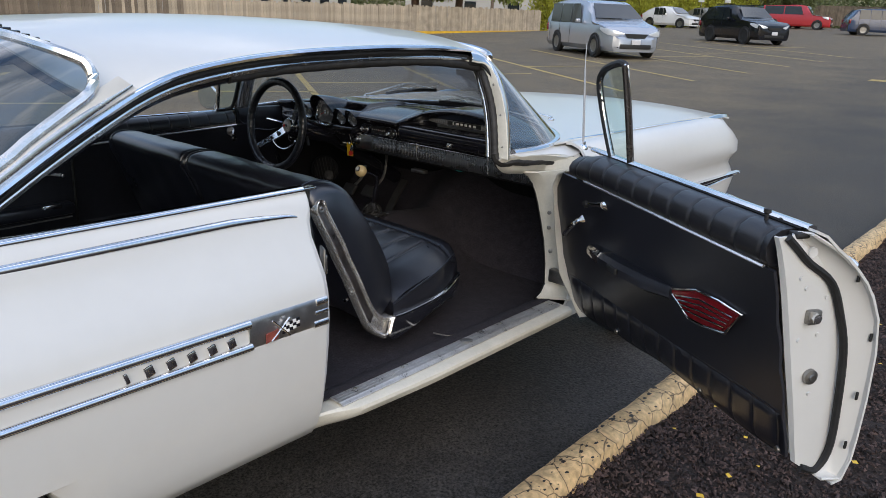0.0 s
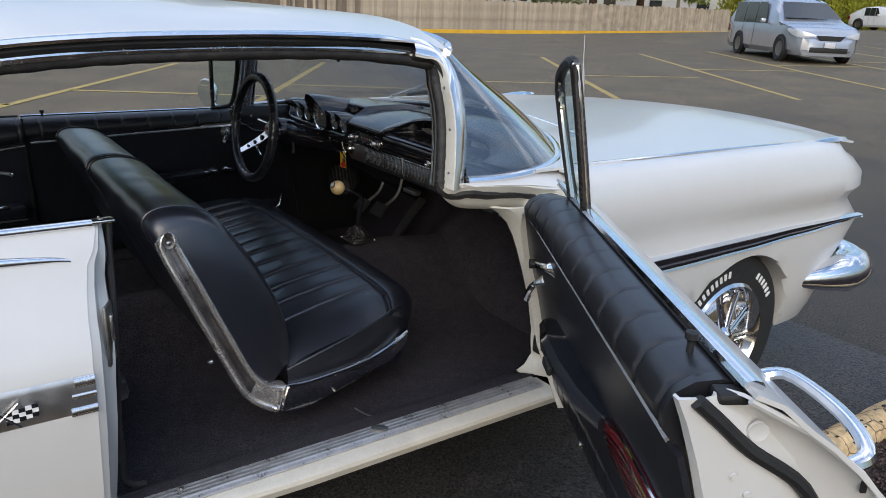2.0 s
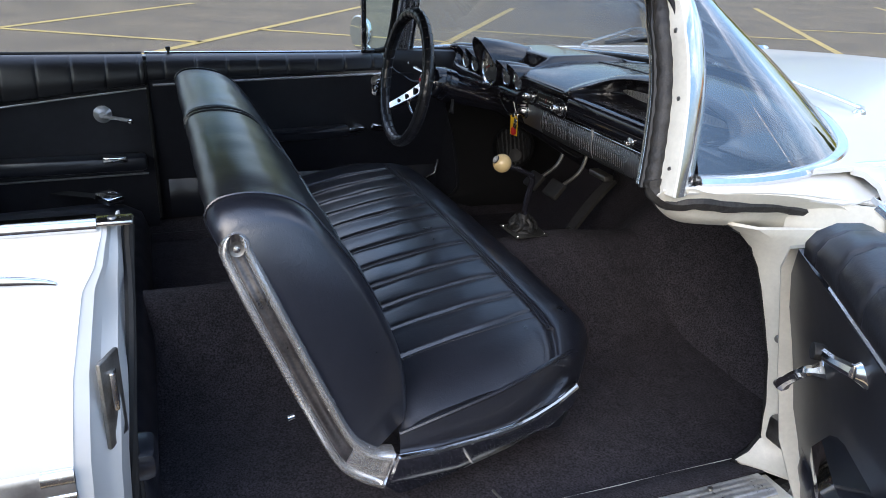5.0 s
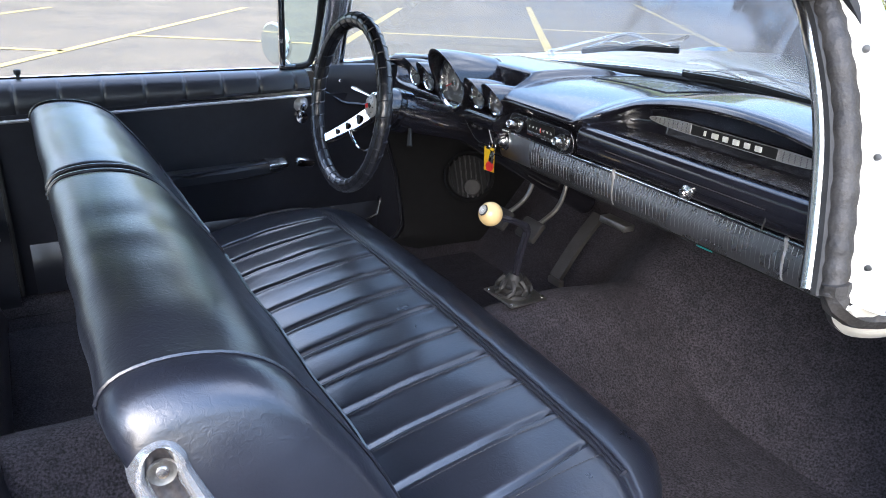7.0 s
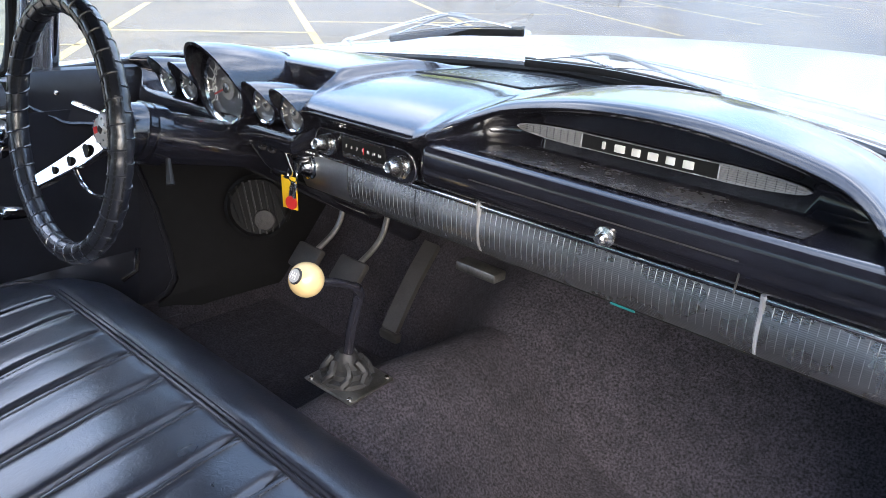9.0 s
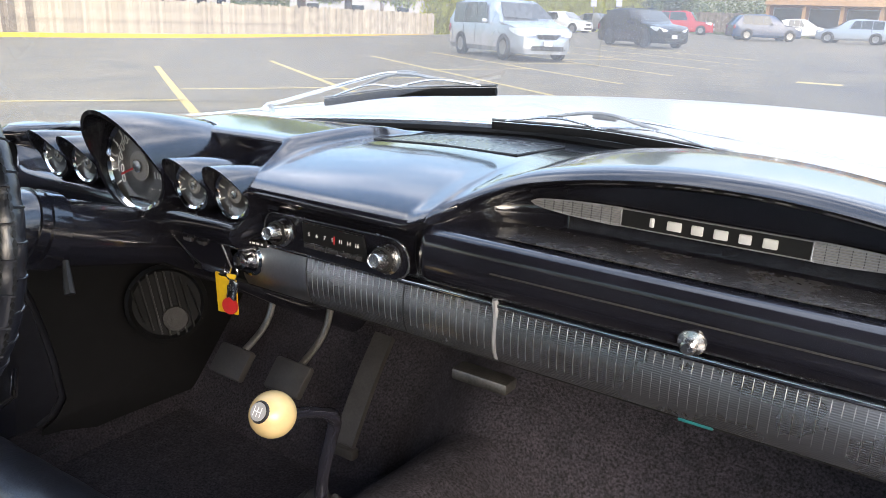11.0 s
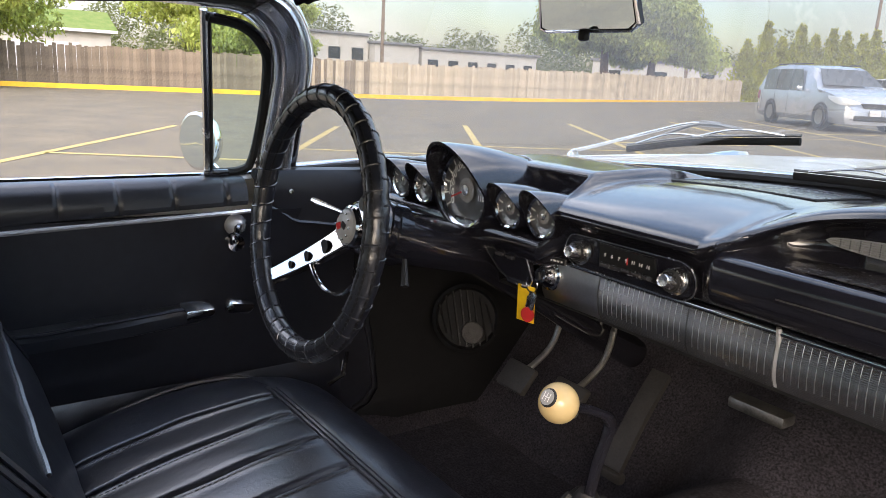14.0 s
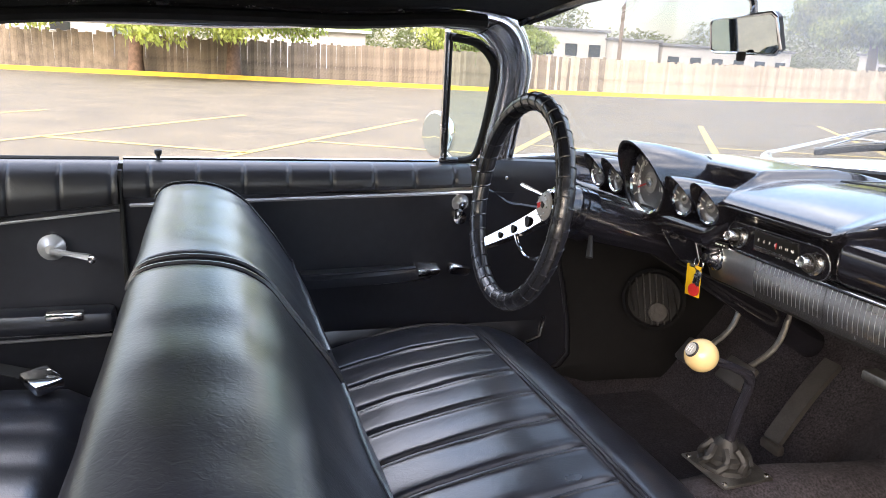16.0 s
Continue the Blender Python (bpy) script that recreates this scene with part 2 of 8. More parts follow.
GREYCAR = mat("grey_car_paint", (0.28, 0.27, 0.25), 0.3, 0.4, vary=0.05, scale=3, coat=0.4)
MOSS = mat("mossy_roof", (0.10, 0.16, 0.025), 0.95, vary=0.4, scale=1.6, second=(0.17, 0.20, 0.05), bump=0.6, bscale=20)
REDCAR = mat("red_car_paint", (0.42, 0.025, 0.03), 0.25, vary=0.06, scale=3, coat=0.5)
GREENCAR = mat("green_car_paint", (0.03, 0.10, 0.07), 0.3, vary=0.06, scale=3, coat=0.5)
BLUECAR = mat("blue_car_paint", (0.03, 0.05, 0.10), 0.25, vary=0.06, scale=3, coat=0.5)
CARGLASS = mat("tinted_car_glass", (0.02, 0.026, 0.03), 0.05, vary=0.2, scale=3, coat=0.4)
HEADLAMP = mat("headlamp_lens", (0.70, 0.72, 0.74), 0.10, 0.3, vary=0.1, scale=30)
PLATE = mat("number_plate", (0.60, 0.60, 0.62), 0.4, vary=0.1, scale=30)


def ribs(m, axis, per_metre, strength):
    """Adds fine parallel ribs to a material's relief."""
    n, l = m.node_tree.nodes, m.node_tree.links
    co, w, bp = n.new("ShaderNodeTexCoord"), n.new("ShaderNodeTexWave"), n.new("ShaderNodeBump")
    w.bands_direction = axis
    w.inputs["Scale"].default_value = per_metre * 2 * math.pi / 20
    bp.inputs["Strength"].default_value, bp.inputs["Distance"].default_value = strength, 0.002
    l.new(co.outputs["Object"], w.inputs["Vector"])
    l.new(w.outputs["Fac"], bp.inputs["Height"])
    l.new(bp.outputs["Normal"], n["Principled BSDF"].inputs["Normal"])
    return m


def speckle(m, scale, amount):
    """Breaks a material's colour up with fine grains."""
    n, l = m.node_tree.nodes, m.node_tree.links
    b = n["Principled BSDF"]
    src = b.inputs["Base Color"].links[0].from_socket
    co, nz, mr, hs = n.new("ShaderNodeTexCoord"), n.new("ShaderNodeTexNoise"), n.new("ShaderNodeMapRange"), n.new("ShaderNodeHueSaturation")
    nz.inputs["Scale"].default_value, nz.inputs["Detail"].default_value = scale, 3.0
    mr.inputs["From Min"].default_value, mr.inputs["From Max"].default_value = 0.32, 0.68
    mr.inputs["To Min"].default_value, mr.inputs["To Max"].default_value = 1 - amount, 1 + amount
    l.new(co.outputs["Object"], nz.inputs["Vector"])
    l.new(nz.outputs["Fac"], mr.inputs["Value"])
    l.new(mr.outputs["Result"], hs.inputs["Value"])
    l.new(src, hs.inputs["Color"])
    l.new(hs.outputs["Color"], b.inputs["Base Color"])


def creases(m, scale, strength, distance=0.004):
    """Adds soft wandering wrinkles under a material's fine relief."""
    n, l = m.node_tree.nodes, m.node_tree.links
    b = n["Principled BSDF"]
    co, nz, bp = n.new("ShaderNodeTexCoord"), n.new("ShaderNodeTexNoise"), n.new("ShaderNodeBump")
    nz.inputs["Scale"].default_value, nz.inputs["Detail"].default_value, nz.inputs["Distortion"].default_value = scale, 3.0, 1.4
    bp.inputs["Strength"].default_value, bp.inputs["Distance"].default_value = strength, distance
    l.new(co.outputs["Object"], nz.inputs["Vector"])
    l.new(nz.outputs["Fac"], bp.inputs["Height"])
    if b.inputs["Normal"].links:
        l.new(b.inputs["Normal"].links[0].from_socket, bp.inputs["Normal"])
    l.new(bp.outputs["Normal"], b.inputs["Normal"])


def leafy(m, share):
    """Lets light through a leaf as well as off it."""
    n, l = m.node_tree.nodes, m.node_tree.links
    b, out = n["Principled BSDF"], n["Material Output"]
    tl, mx_ = n.new("ShaderNodeBsdfTranslucent"), n.new("ShaderNodeMixShader")
    l.new(b.inputs["Base Color"].links[0].from_socket, tl.inputs["Color"])
    mx_.inputs[0].default_value = share
    l.new(b.outputs[0], mx_.inputs[1])
    l.new(tl.outputs[0], mx_.inputs[2])
    l.new(mx_.outputs[0], out.inputs["Surface"])


for leaf_ in (LEAF, LEAFDARK, HEDGE):
    leafy(leaf_, 0.5)
creases(VINYL, 7, 0.16)
creases(VINYL, 120, 0.30, 0.0014)
creases(PADVINYL, 120, 0.25, 0.0012)
creases(PADVINYL, 9, 0.22)
speckle(ASPHALT, 110, 0.85)
speckle(DARKASPHALT, 120, 0.95)


def shaded_side(m, x0, width, colour):
    """Shade painted into the asphalt: darker and bluer towards +x, with a ragged border."""
    n, l = m.node_tree.nodes, m.node_tree.links
    b = n["Principled BSDF"]
    src = b.inputs["Base Color"].links[0].from_socket
    co, sep, nz, ad, mr, mx = (n.new("ShaderNode" + k) for k in ("TexCoord", "SeparateXYZ", "TexNoise", "Math", "MapRange", "Mix"))
    nz.inputs["Scale"].default_value, nz.inputs["Detail"].default_value = 0.35, 4.0
    ad.operation = "MULTIPLY_ADD"
    ad.inputs[1].default_value = 9.0
    mr.inputs["From Min"].default_value, mr.inputs["From Max"].default_value = x0 + 4.5, x0 + 4.5 + width
    mx.data_type, mx.blend_type = "RGBA", "MULTIPLY"
    l.new(co.outputs["Object"], sep.inputs[0])
    l.new(co.outputs["Object"], nz.inputs["Vector"])
    l.new(nz.outputs["Fac"], ad.inputs[0])
    l.new(sep.outputs["X"], ad.inputs[2])
    l.new(ad.outputs[0], mr.inputs["Value"])
    l.new(mr.outputs["Result"], mx.inputs[0])
    l.new(src, mx.inputs[6])
    mx.inputs[7].default_value = (*colour, 1)
    l.new(mx.outputs[2], b.inputs["Base Color"])


# the lot's near side gets its shade as a bluish multiply on the colour
shaded_side(ASPHALT, -4.5, 5.0, (0.44, 0.50, 0.64))
speckle(CARPET, 230, 0.8)
speckle(MULCHBED, 60, 0.8)
speckle(KERBPAINT, 45, 0.25)


def cracks(m, scale, width, dark):
    """Thin dark cracks where old paint has shrunk."""
    n, l = m.node_tree.nodes, m.node_tree.links
    b = n["Principled BSDF"]
    src = b.inputs["Base Color"].links[0].from_socket
    co, vo, nz, mr, mx_ = n.new("ShaderNodeTexCoord"), n.new("ShaderNodeTexVoronoi"), n.new("ShaderNodeTexNoise"), n.new("ShaderNodeMapRange"), n.new("ShaderNodeMix")
    vo.feature, vo.inputs["Scale"].default_value = "DISTANCE_TO_EDGE", scale
    nz.inputs["Scale"].default_value = scale * 0.8
    add, thr = n.new("ShaderNodeVectorMath"), n.new("ShaderNodeMath")
    add.operation = "MULTIPLY_ADD"
    add.inputs[1].default_value = (0.05, 0.05, 0.05)
    l.new(nz.outputs["Color"], add.inputs[0])
    l.new(co.outputs["Object"], add.inputs[2])
    l.new(co.outputs["Object"], nz.inputs["Vector"])
    l.new(add.outputs[0], vo.inputs["Vector"])
    thr.operation = "MULTIPLY"
    thr.inputs[1].default_value = width * 2
    l.new(nz.outputs["Fac"], thr.inputs[0])
    l.new(vo.outputs["Distance"], mr.inputs["Value"])
    l.new(thr.outputs[0], mr.inputs["From Max"])
    mx_.data_type = "RGBA"
    mx_.inputs[6].default_value = (*dark, 1)
    l.new(mr.outputs["Result"], mx_.inputs[0])
    l.new(src, mx_.inputs[7])
    l.new(mx_.outputs[2], b.inputs["Base Color"])


cracks(KERBPAINT, 11, 0.035, (0.07, 0.05, 0.035))
RIBBED = ribs(mat("ribbed_aluminium", (0.32, 0.32, 0.325), 0.27, 0.92, vary=0.05, scale=2.5, rvary=0.04), "Z", 420, 0.25)
SILLPLATE = ribs(mat("ribbed_sill_plate", (0.50, 0.50, 0.50), 0.34, 0.6, vary=0.22, scale=18, rvary=0.12), "X", 75, 0.6)


# ---- shape helpers ----
def empty(name, loc=(0, 0, 0)):
    ob = new(name)
    ob.location = loc
    ob.empty_display_size = 0.1
    return ob


def part(name, bm, material, parent=None, label="", sharp=38, smooth=True):
    me = bpy.data.meshes.new(name)
    bmesh.ops.recalc_face_normals(bm, faces=bm.faces)
    bm.to_mesh(me)
    bm.free()
    me.materials.append(material)
    if smooth:
        me.polygons.foreach_set("use_smooth", [True] * len(me.polygons))
        me.set_sharp_from_angle(angle=radians(sharp))
    ob = new(name, me)
    if parent is not None:
        ob.parent = parent
    if label:
        ob["label"] = label
    return ob


def spline(pts, n):
    """n points along a smooth curve through pts."""
    p = [Vector(q) for q in pts]
    p = [2 * p[0] - p[1]] + p + [2 * p[-1] - p[-2]]
    segs, out = len(p) - 3, []
    for i in range(n):
        u = i / (n - 1) * segs
        k = min(int(u), segs - 1)
        f = u - k
        a, b, c, d = p[k:k + 4]
        out.append(0.5 * (2 * b + (c - a) * f + (2 * a - 5 * b + 4 * c - d) * f * f + (3 * b - a - 3 * c + d) * f ** 3))
    return out


def step(x, a, b):
    """0 at a, 1 at b, smooth between."""
    f = min(1.0, max(0.0, (x - a) / (b - a)))
    return f * f * (3 - 2 * f)


def lerp1(x, table):
    """Smooth lookup in a table of (x, y), held beyond its ends."""
    if x <= table[0][0]:
        return table[0][1]
    for (a, u), (b, v) in zip(table, table[1:]):
        if x <= b:
            f = (x - a) / (b - a)
            f = f * f * (3 - 2 * f)
            return u + (v - u) * f
    return table[-1][1]


def grid(rows, bm=None, wrap=False, caps=False):
    bm = bm or bmesh.new()
    vs = [[bm.verts.new(p) for p in r] for r in rows]
    for a, b in zip(vs, vs[1:]):
        m = len(a)
        for i in range(m if wrap else m - 1):
            j = (i + 1) % m
            bm.faces.new((a[i], a[j], b[j], b[i]))
    if caps:
        bm.faces.new(vs[0])
        bm.faces.new(vs[-1])
    return bm


def sheet(rows, th):
    bm = grid(rows)
    bmesh.ops.recalc_face_normals(bm, faces=bm.faces)
    bmesh.ops.solidify(bm, geom=bm.faces[:], thickness=th)
    return bm


def tube(path, r, seg=8, closed=False, bm=None, flat=1.0, up=(0, 0, 1)):
    """A rod along a path; r a number or one for each point; flat squeezes it along up."""
    pts = [Vector(p) for p in path]
    rows, n = [], len(pts)
    for i, p in enumerate(pts):
        a = pts[(i - 1) % n] if closed or i else pts[0]
        b = pts[(i + 1) % n] if closed or i < n - 1 else pts[-1]
        t = (b - a).normalized()
        s = t.cross(Vector(up))
        if s.length < 1e-3:
            s = t.cross(Vector((1, 0, 0)))
        s.normalize()
        v = s.cross(t)
        rr = r[i] if isinstance(r, (list, tuple)) else r
        rows.append([p + rr * (math.cos(k * math.tau / seg) * s + flat * math.sin(k * math.tau / seg) * v) for k in range(seg)])
    if closed:
        rows.append(rows[0])
        bm = grid(rows, bm, wrap=True)
        bmesh.ops.remove_doubles(bm, verts=bm.verts, dist=1e-6)
        return bm
    return grid(rows, bm, wrap=True, caps=True)


def box(c, size, bevel=0.0, bm=None, rot=None, seg=2):
    b2 = bmesh.new()
    m = Matrix.Translation(c) @ (rot.to_4x4() if rot else Matrix.Identity(4)) @ Matrix.Diagonal((*size, 1))
    bmesh.ops.create_cube(b2, size=1, matrix=m)
    if bevel:
        bmesh.ops.bevel(b2, geom=b2.edges[:], offset=bevel, segments=seg, affect="EDGES", profile=0.5)
    if bm is None:
        return b2
    me = bpy.data.meshes.new("tmp")
    b2.to_mesh(me)
    b2.free()
    bm.from_mesh(me)
    bpy.data.meshes.remove(me)
    return bm


def lathe(profile, origin, axis, seg=24, bm=None, squash=1.0):
    """profile: (radius, height along axis)."""
    ax = Vector(axis).normalized()
    s = ax.orthogonal().normalized() if abs(ax.z) > 0.9 else ax.cross(Vector((0, 0, 1))).normalized()
    v = s.cross(ax)
    o = Vector(origin)
    rows = [[o + ax * hh + max(r, 1e-4) * (math.cos(k * math.tau / seg) * s + squash * math.sin(k * math.tau / seg) * v)
             for k in range(seg)] for r, hh in profile]
    return grid(rows, bm, wrap=True, caps=True)


def prism(outline, thick, place, bevel=0.0):
    """A plate: a flat outline (a, b) raised by thick along c; place maps (a, b, c) to the world."""
    bm = bmesh.new()
    lo = [bm.verts.new(place(a, b, 0)) for a, b in outline]
    hi = [bm.verts.new(place(a, b, thick)) for a, b in outline]
    bm.faces.new(lo)
    top = bm.faces.new(hi)
    n = len(lo)
    for i in range(n):
        j = (i + 1) % n
        bm.faces.new((lo[i], lo[j], hi[j], hi[i]))
    if bevel:
        bmesh.ops.bevel(bm, geom=list(top.edges), offset=bevel, segments=2, affect="EDGES")
    return bm


def ground_z(x, y):
    """The lot is level round the car and climbs a little further ahead."""
    rise = max(0.0, y - 8.0)
    side = min(1.0, max(0.0, (x + 29.5) / 5.5))
    return 0.022 * rise * rise / (rise + 3.0) * side if rise else 0.0


# ---- ground ----
def build_ground():
    xs = [-900, -400, -200, -120, -80] + [-60 + 2.0 * i for i in range(36)] + [16, 24, 40, 80, 200, 900]
    ys = [-900, -300, -100, -40, -20] + [-10 + 2.0 * i for i in range(40)] + [76, 90, 120, 200, 400, 900]
    g = part("ground", grid([[(x, y, ground_z(x, min(y, 70)) if abs(x) < 100 else 0.0) for x in xs] for y in ys]), ASPHALT)
    tagged(g, "dark worn asphalt of a wide car park", "ground", kind="structure")


build_ground()


def darker_strip():
    """A darker strip of asphalt along the kerb, under and beside the car."""
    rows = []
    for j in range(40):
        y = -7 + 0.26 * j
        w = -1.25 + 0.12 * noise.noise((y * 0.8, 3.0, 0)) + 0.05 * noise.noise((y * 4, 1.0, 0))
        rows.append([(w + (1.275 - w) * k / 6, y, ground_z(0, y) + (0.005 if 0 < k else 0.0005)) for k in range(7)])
    tagged(part("darker_strip", grid(rows), DARKASPHALT), "darker strip of asphalt along the kerb", "pavement", kind="structure")


darker_strip()


def kerb_and_bed():
    # low rounded kerb beside the open door, painted pale yellow and flaking
    prof = [(-0.062, -0.02), (-0.061, 0.07), (-0.046, 0.112), (-0.014, 0.128), (0.024, 0.127), (0.048, 0.110), (0.062, 0.07), (0.062, -0.02)]
    k = empty("kerb", (1.332, 0, 0))
    tagged(k, "low concrete kerb with flaking pale yellow paint beside a mulch bed", "kerb", kind="structure")
    rng = random.Random(5)
    y = -6.0
    while y < 14:
        y2 = y + 1.52
        rows = []
        for i in range(21):
            yy = y + (y2 - y) * i / 20
            rows.append([(px + 0.004 * noise.noise((px * 30, yy * 6, 1.3)), yy, pz + 0.007 * noise.noise((yy * 9, px * 40, 4.0)) - (0.012 if i in (0, 20) else 0)) for px, pz in prof])
        part("kerb_section", grid(rows, caps=True), KERBPAINT, k)
        y = y2 + 0.012
    # peeled spots
    bm = bmesh.new()
    for _ in range(520):
        yy, a, r = rng.uniform(-0.5, 5.5), rng.uniform(-0.058, 0.060), rng.uniform(0.0015, 0.008) * rng.uniform(0.5, 1.2)
        zz = 0.134 - 6.0 * max(0, abs(a) - 0.02) ** 2
        n = 7
        vs = [bm.verts.new((a + r * rng.uniform(0.5, 1.2) * math.cos(q * math.tau / n), yy + 1.6 * r * rng.uniform(0.5, 1.2) * math.sin(q * math.tau / n), zz)) for q in range(n)]
        bm.faces.new(vs)
    sp = part("peeled_spots", bm, OLDRUBBER, k, "dark spots where the paint has flaked")
    sp["kind"] = "stuff"
    bed = [[(x, y, 0.055 + 0.03 * noise.noise((x * 3, y * 3, 0)) + 0.02 * noise.noise((x * 11, y * 11, 5))) for x in [1.388 + 0.12 * i for i in range(45)]] for y in [-6 + 0.2 * j for j in range(100)]]
    tagged(part("mulch_bed", grid(bed), MULCHBED), "bed of dark bark mulch", "mulch", kind="stuff")
    bm = bmesh.new()
    for _ in range(64000):
        x, y = 1.39 + 1.9 * rng.random() ** 1.3, rng.uniform(0.1, 5.4)
        z = 0.06 + 0.03 * noise.noise((x * 3, y * 3, 0)) + 0.02 * noise.noise((x * 11, y * 11, 5)) + rng.uniform(0, 0.012)
        l, w, t = 0.003 + 0.012 * rng.random() ** 2, rng.uniform(0.002, 0.006), rng.uniform(0.002, 0.006)
        m = Matrix.Translation((x, y, z)) @ Euler((rng.uniform(-0.6, 0.6), rng.uniform(-0.6, 0.6), rng.uniform(0, 6.3))).to_matrix().to_4x4()
        c = [bm.verts.new(m @ Vector(q)) for q in ((-l, -w, -t), (l, -w * 0.6, -t), (l * 0.8, w, -t), (-l, w * 0.7, -t), (0, 0, t))]
        for a, b in ((0, 1), (1, 2), (2, 3), (3, 0)):
            bm.faces.new((c[a], c[b], c[4]))
    tagged(part("bark_chips", bm, MULCH, smooth=False), "loose dark brown bark chips", "mulch", kind="stuff")
    bm = bmesh.new()
    for _ in range(90):
        x, y = rng.uniform(1.4, 3.2), rng.uniform(-0.6, 3.0)
        z = 0.095 + 0.03 * noise.noise((x * 3, y * 3, 0))
        r = rng.uniform(0.006, 0.013)
        a = rng.uniform(0, 6.3)
        vs = [bm.verts.new((x + r * math.cos(a + q) * (1 if q else 1.4), y + r * math.sin(a + q), z + rng.uniform(0, 0.006))) for q in (0, 1.4, 3.1, 4.6)]
        bm.faces.new(vs)
    tagged(part("fallen_leaves", bm, YELLOW, smooth=False), "small fallen yellow leaves on the mulch", "leaves", kind="stuff")


kerb_and_bed()

# ---- the car ----
car = tagged(empty("car"), "white 1960s two-door hardtop with black interior, passenger door open", "car")

# side section of the body: x at height z
SIDE = [(0.77, 1.000), (0.803, 1.000), (0.815, 0.990), (0.826, 0.977), (0.838, 0.957), (0.850, 0.933), (0.872, 0.890), (0.910, 0.845),
        (0.940, 0.800), (0.956, 0.755), (0.962, 0.700), (0.962, 0.620), (0.955, 0.520), (0.942, 0.430), (0.925, 0.370), (0.900, 0.330), (0.860, 0.315)]


def arch(y, z, cy, r, cz=0.33):
    """Lifts the lower edge of a panel over a wheel."""
    d = abs(y - cy)
    return max(z, cz + math.sqrt(max(0.0, r * r - d * d))) if d < r else z


def edge_y(z):
    """Front edge of the quarter panel, at the door gap."""
    return lerp1(z, [(0.30, -0.114), (0.50, -0.111), (0.75, -0.106), (0.85, -0.098), (0.93, -0.081), (0.97, -0.060), (1.0, -0.052)])


def jamb_y(z):
    return lerp1(z, [(0.40, -0.072), (0.63, -0.056), (0.82, -0.042), (0.97, -0.033)])


def quarter(sign):
    ys = [-0.095] + [-0.155 - 0.06 * i for i in range(43)]
    rows = []
    for y in ys:
        f = min(1, max(0, (-y - 0.1) / 2.5))
        rows.append([(sign * (x + 0.03 * f * (z > 0.95)), y if y < -0.1 else edge_y(z), min(arch(y, z, -1.11, 0.355), max(z, 0.512)) - (0.032 + 0.016 * (z > 0.93) if sign < 0 else 0.0)) for x, z in (SIDE if sign > 0 else [(0.866, 1.014), (0.874, 1.002), (0.880, 0.972)] + SIDE[7:])])
    return sheet(rows, 0.012 * sign)


qp = part("quarter_panel", quarter(-1), WHITE, car, "white painted rear quarter panel with bright trim")
part("quarter_panel", quarter(1), WHITE, car)


def side_trim(name, ys, x_of, z_top, z_bot, mat_, parent, proud=0.008, label=""):
    rows = []
    for y in ys:
        t, b = z_top(y), z_bot(y)
        x = x_of(y)
        pr = proud * min(1.0, (t - b) / 0.012)
        rows.append([(x + pr * math.cos(q), y, (t + b) / 2 + (t - b) / 2 * math.sin(q)) for q in [-math.pi / 2 + k * math.pi / 8 for k in range(9)]] + [(x - 0.01, y, (t + b) / 2)])
    return part(name, grid(rows, wrap=True, caps=True), mat_, parent, label)


qy = [-0.340 - 0.06 * i for i in range(27)]
side_trim("belt_moulding", [-0.058] + [-0.100 - 0.06 * i for i in range(40)], lambda y: 0.797, lambda y: 1.014, lambda y: 0.992, CHROME, qp, 0.018, "chrome belt moulding")
spear = []
for y in [-0.108, -0.112, -0.122, -0.14, -0.17, -0.22, -0.30, -0.42] + [-0.55 - 0.1 * i for i in range(16)]:
    g = min(1.0, (-y - 0.106) / 0.20) ** 0.45
    hw, pr = 0.0015 + 0.0105 * g, 0.002 + 0.008 * g
    c, along, out = Vector((0.8455 - 0.009 * g, y, 0.942 + 0.018 * g)), Vector((-0.48, 0, 0.88)), Vector((0.88, 0, 0.48))
    spear.append([c + along * hw * math.sin(q) + out * pr * math.cos(q) for q in [-math.pi / 2 + k * math.pi / 8 for k in range(9)]] + [c - out * 0.006])
part("spear_moulding", grid(spear, wrap=True, caps=True), CHROME, qp, "chrome jet-tail spear")
side_trim("side_moulding", qy, lambda y: 0.955, lambda y: 0.757, lambda y: 0.731, CHROME, qp, 0.014)
side_trim("side_moulding", qy, lambda y: 0.959, lambda y: 0.699, lambda y: 0.676, CHROME, qp, 0.014)
side_trim("moulding_end", [-0.106, -0.125, -0.142], lambda y: 0.957, lambda y: 0.757, lambda y: 0.733, DULLCHROME, qp, 0.009)
side_trim("moulding_end", [-0.106, -0.125, -0.148], lambda y: 0.960, lambda y: 0.727, lambda y: 0.712, DULLCHROME, qp, 0.007)
side_trim("moulding_end", [-0.106, -0.125, -0.152], lambda y: 0.960, lambda y: 0.699, lambda y: 0.677, DULLCHROME, qp, 0.009)
# badge plate with crossed flags
side_trim("badge_plate", [-0.106, -0.112, -0.20, -0.33, -0.345], lambda y: 0.959, lambda y: 0.757, lambda y: 0.676, ALU, qp, 0.006, "brushed plate with two small crossed flags")


def flag(name, y0, z0, w, hgt, lean, material):
    rows = []
    for i in range(7):
        f = i / 6
        yy = y0 - w * f
        wob = 0.0022 * math.sin(f * 6)
        rows.append([(0.972 + wob, yy, z0 + lean * f - hgt / 2), (0.972 + wob, yy, z0 + lean * f + hgt / 2)])
    return part(name, sheet(rows, 0.003), material, qp)


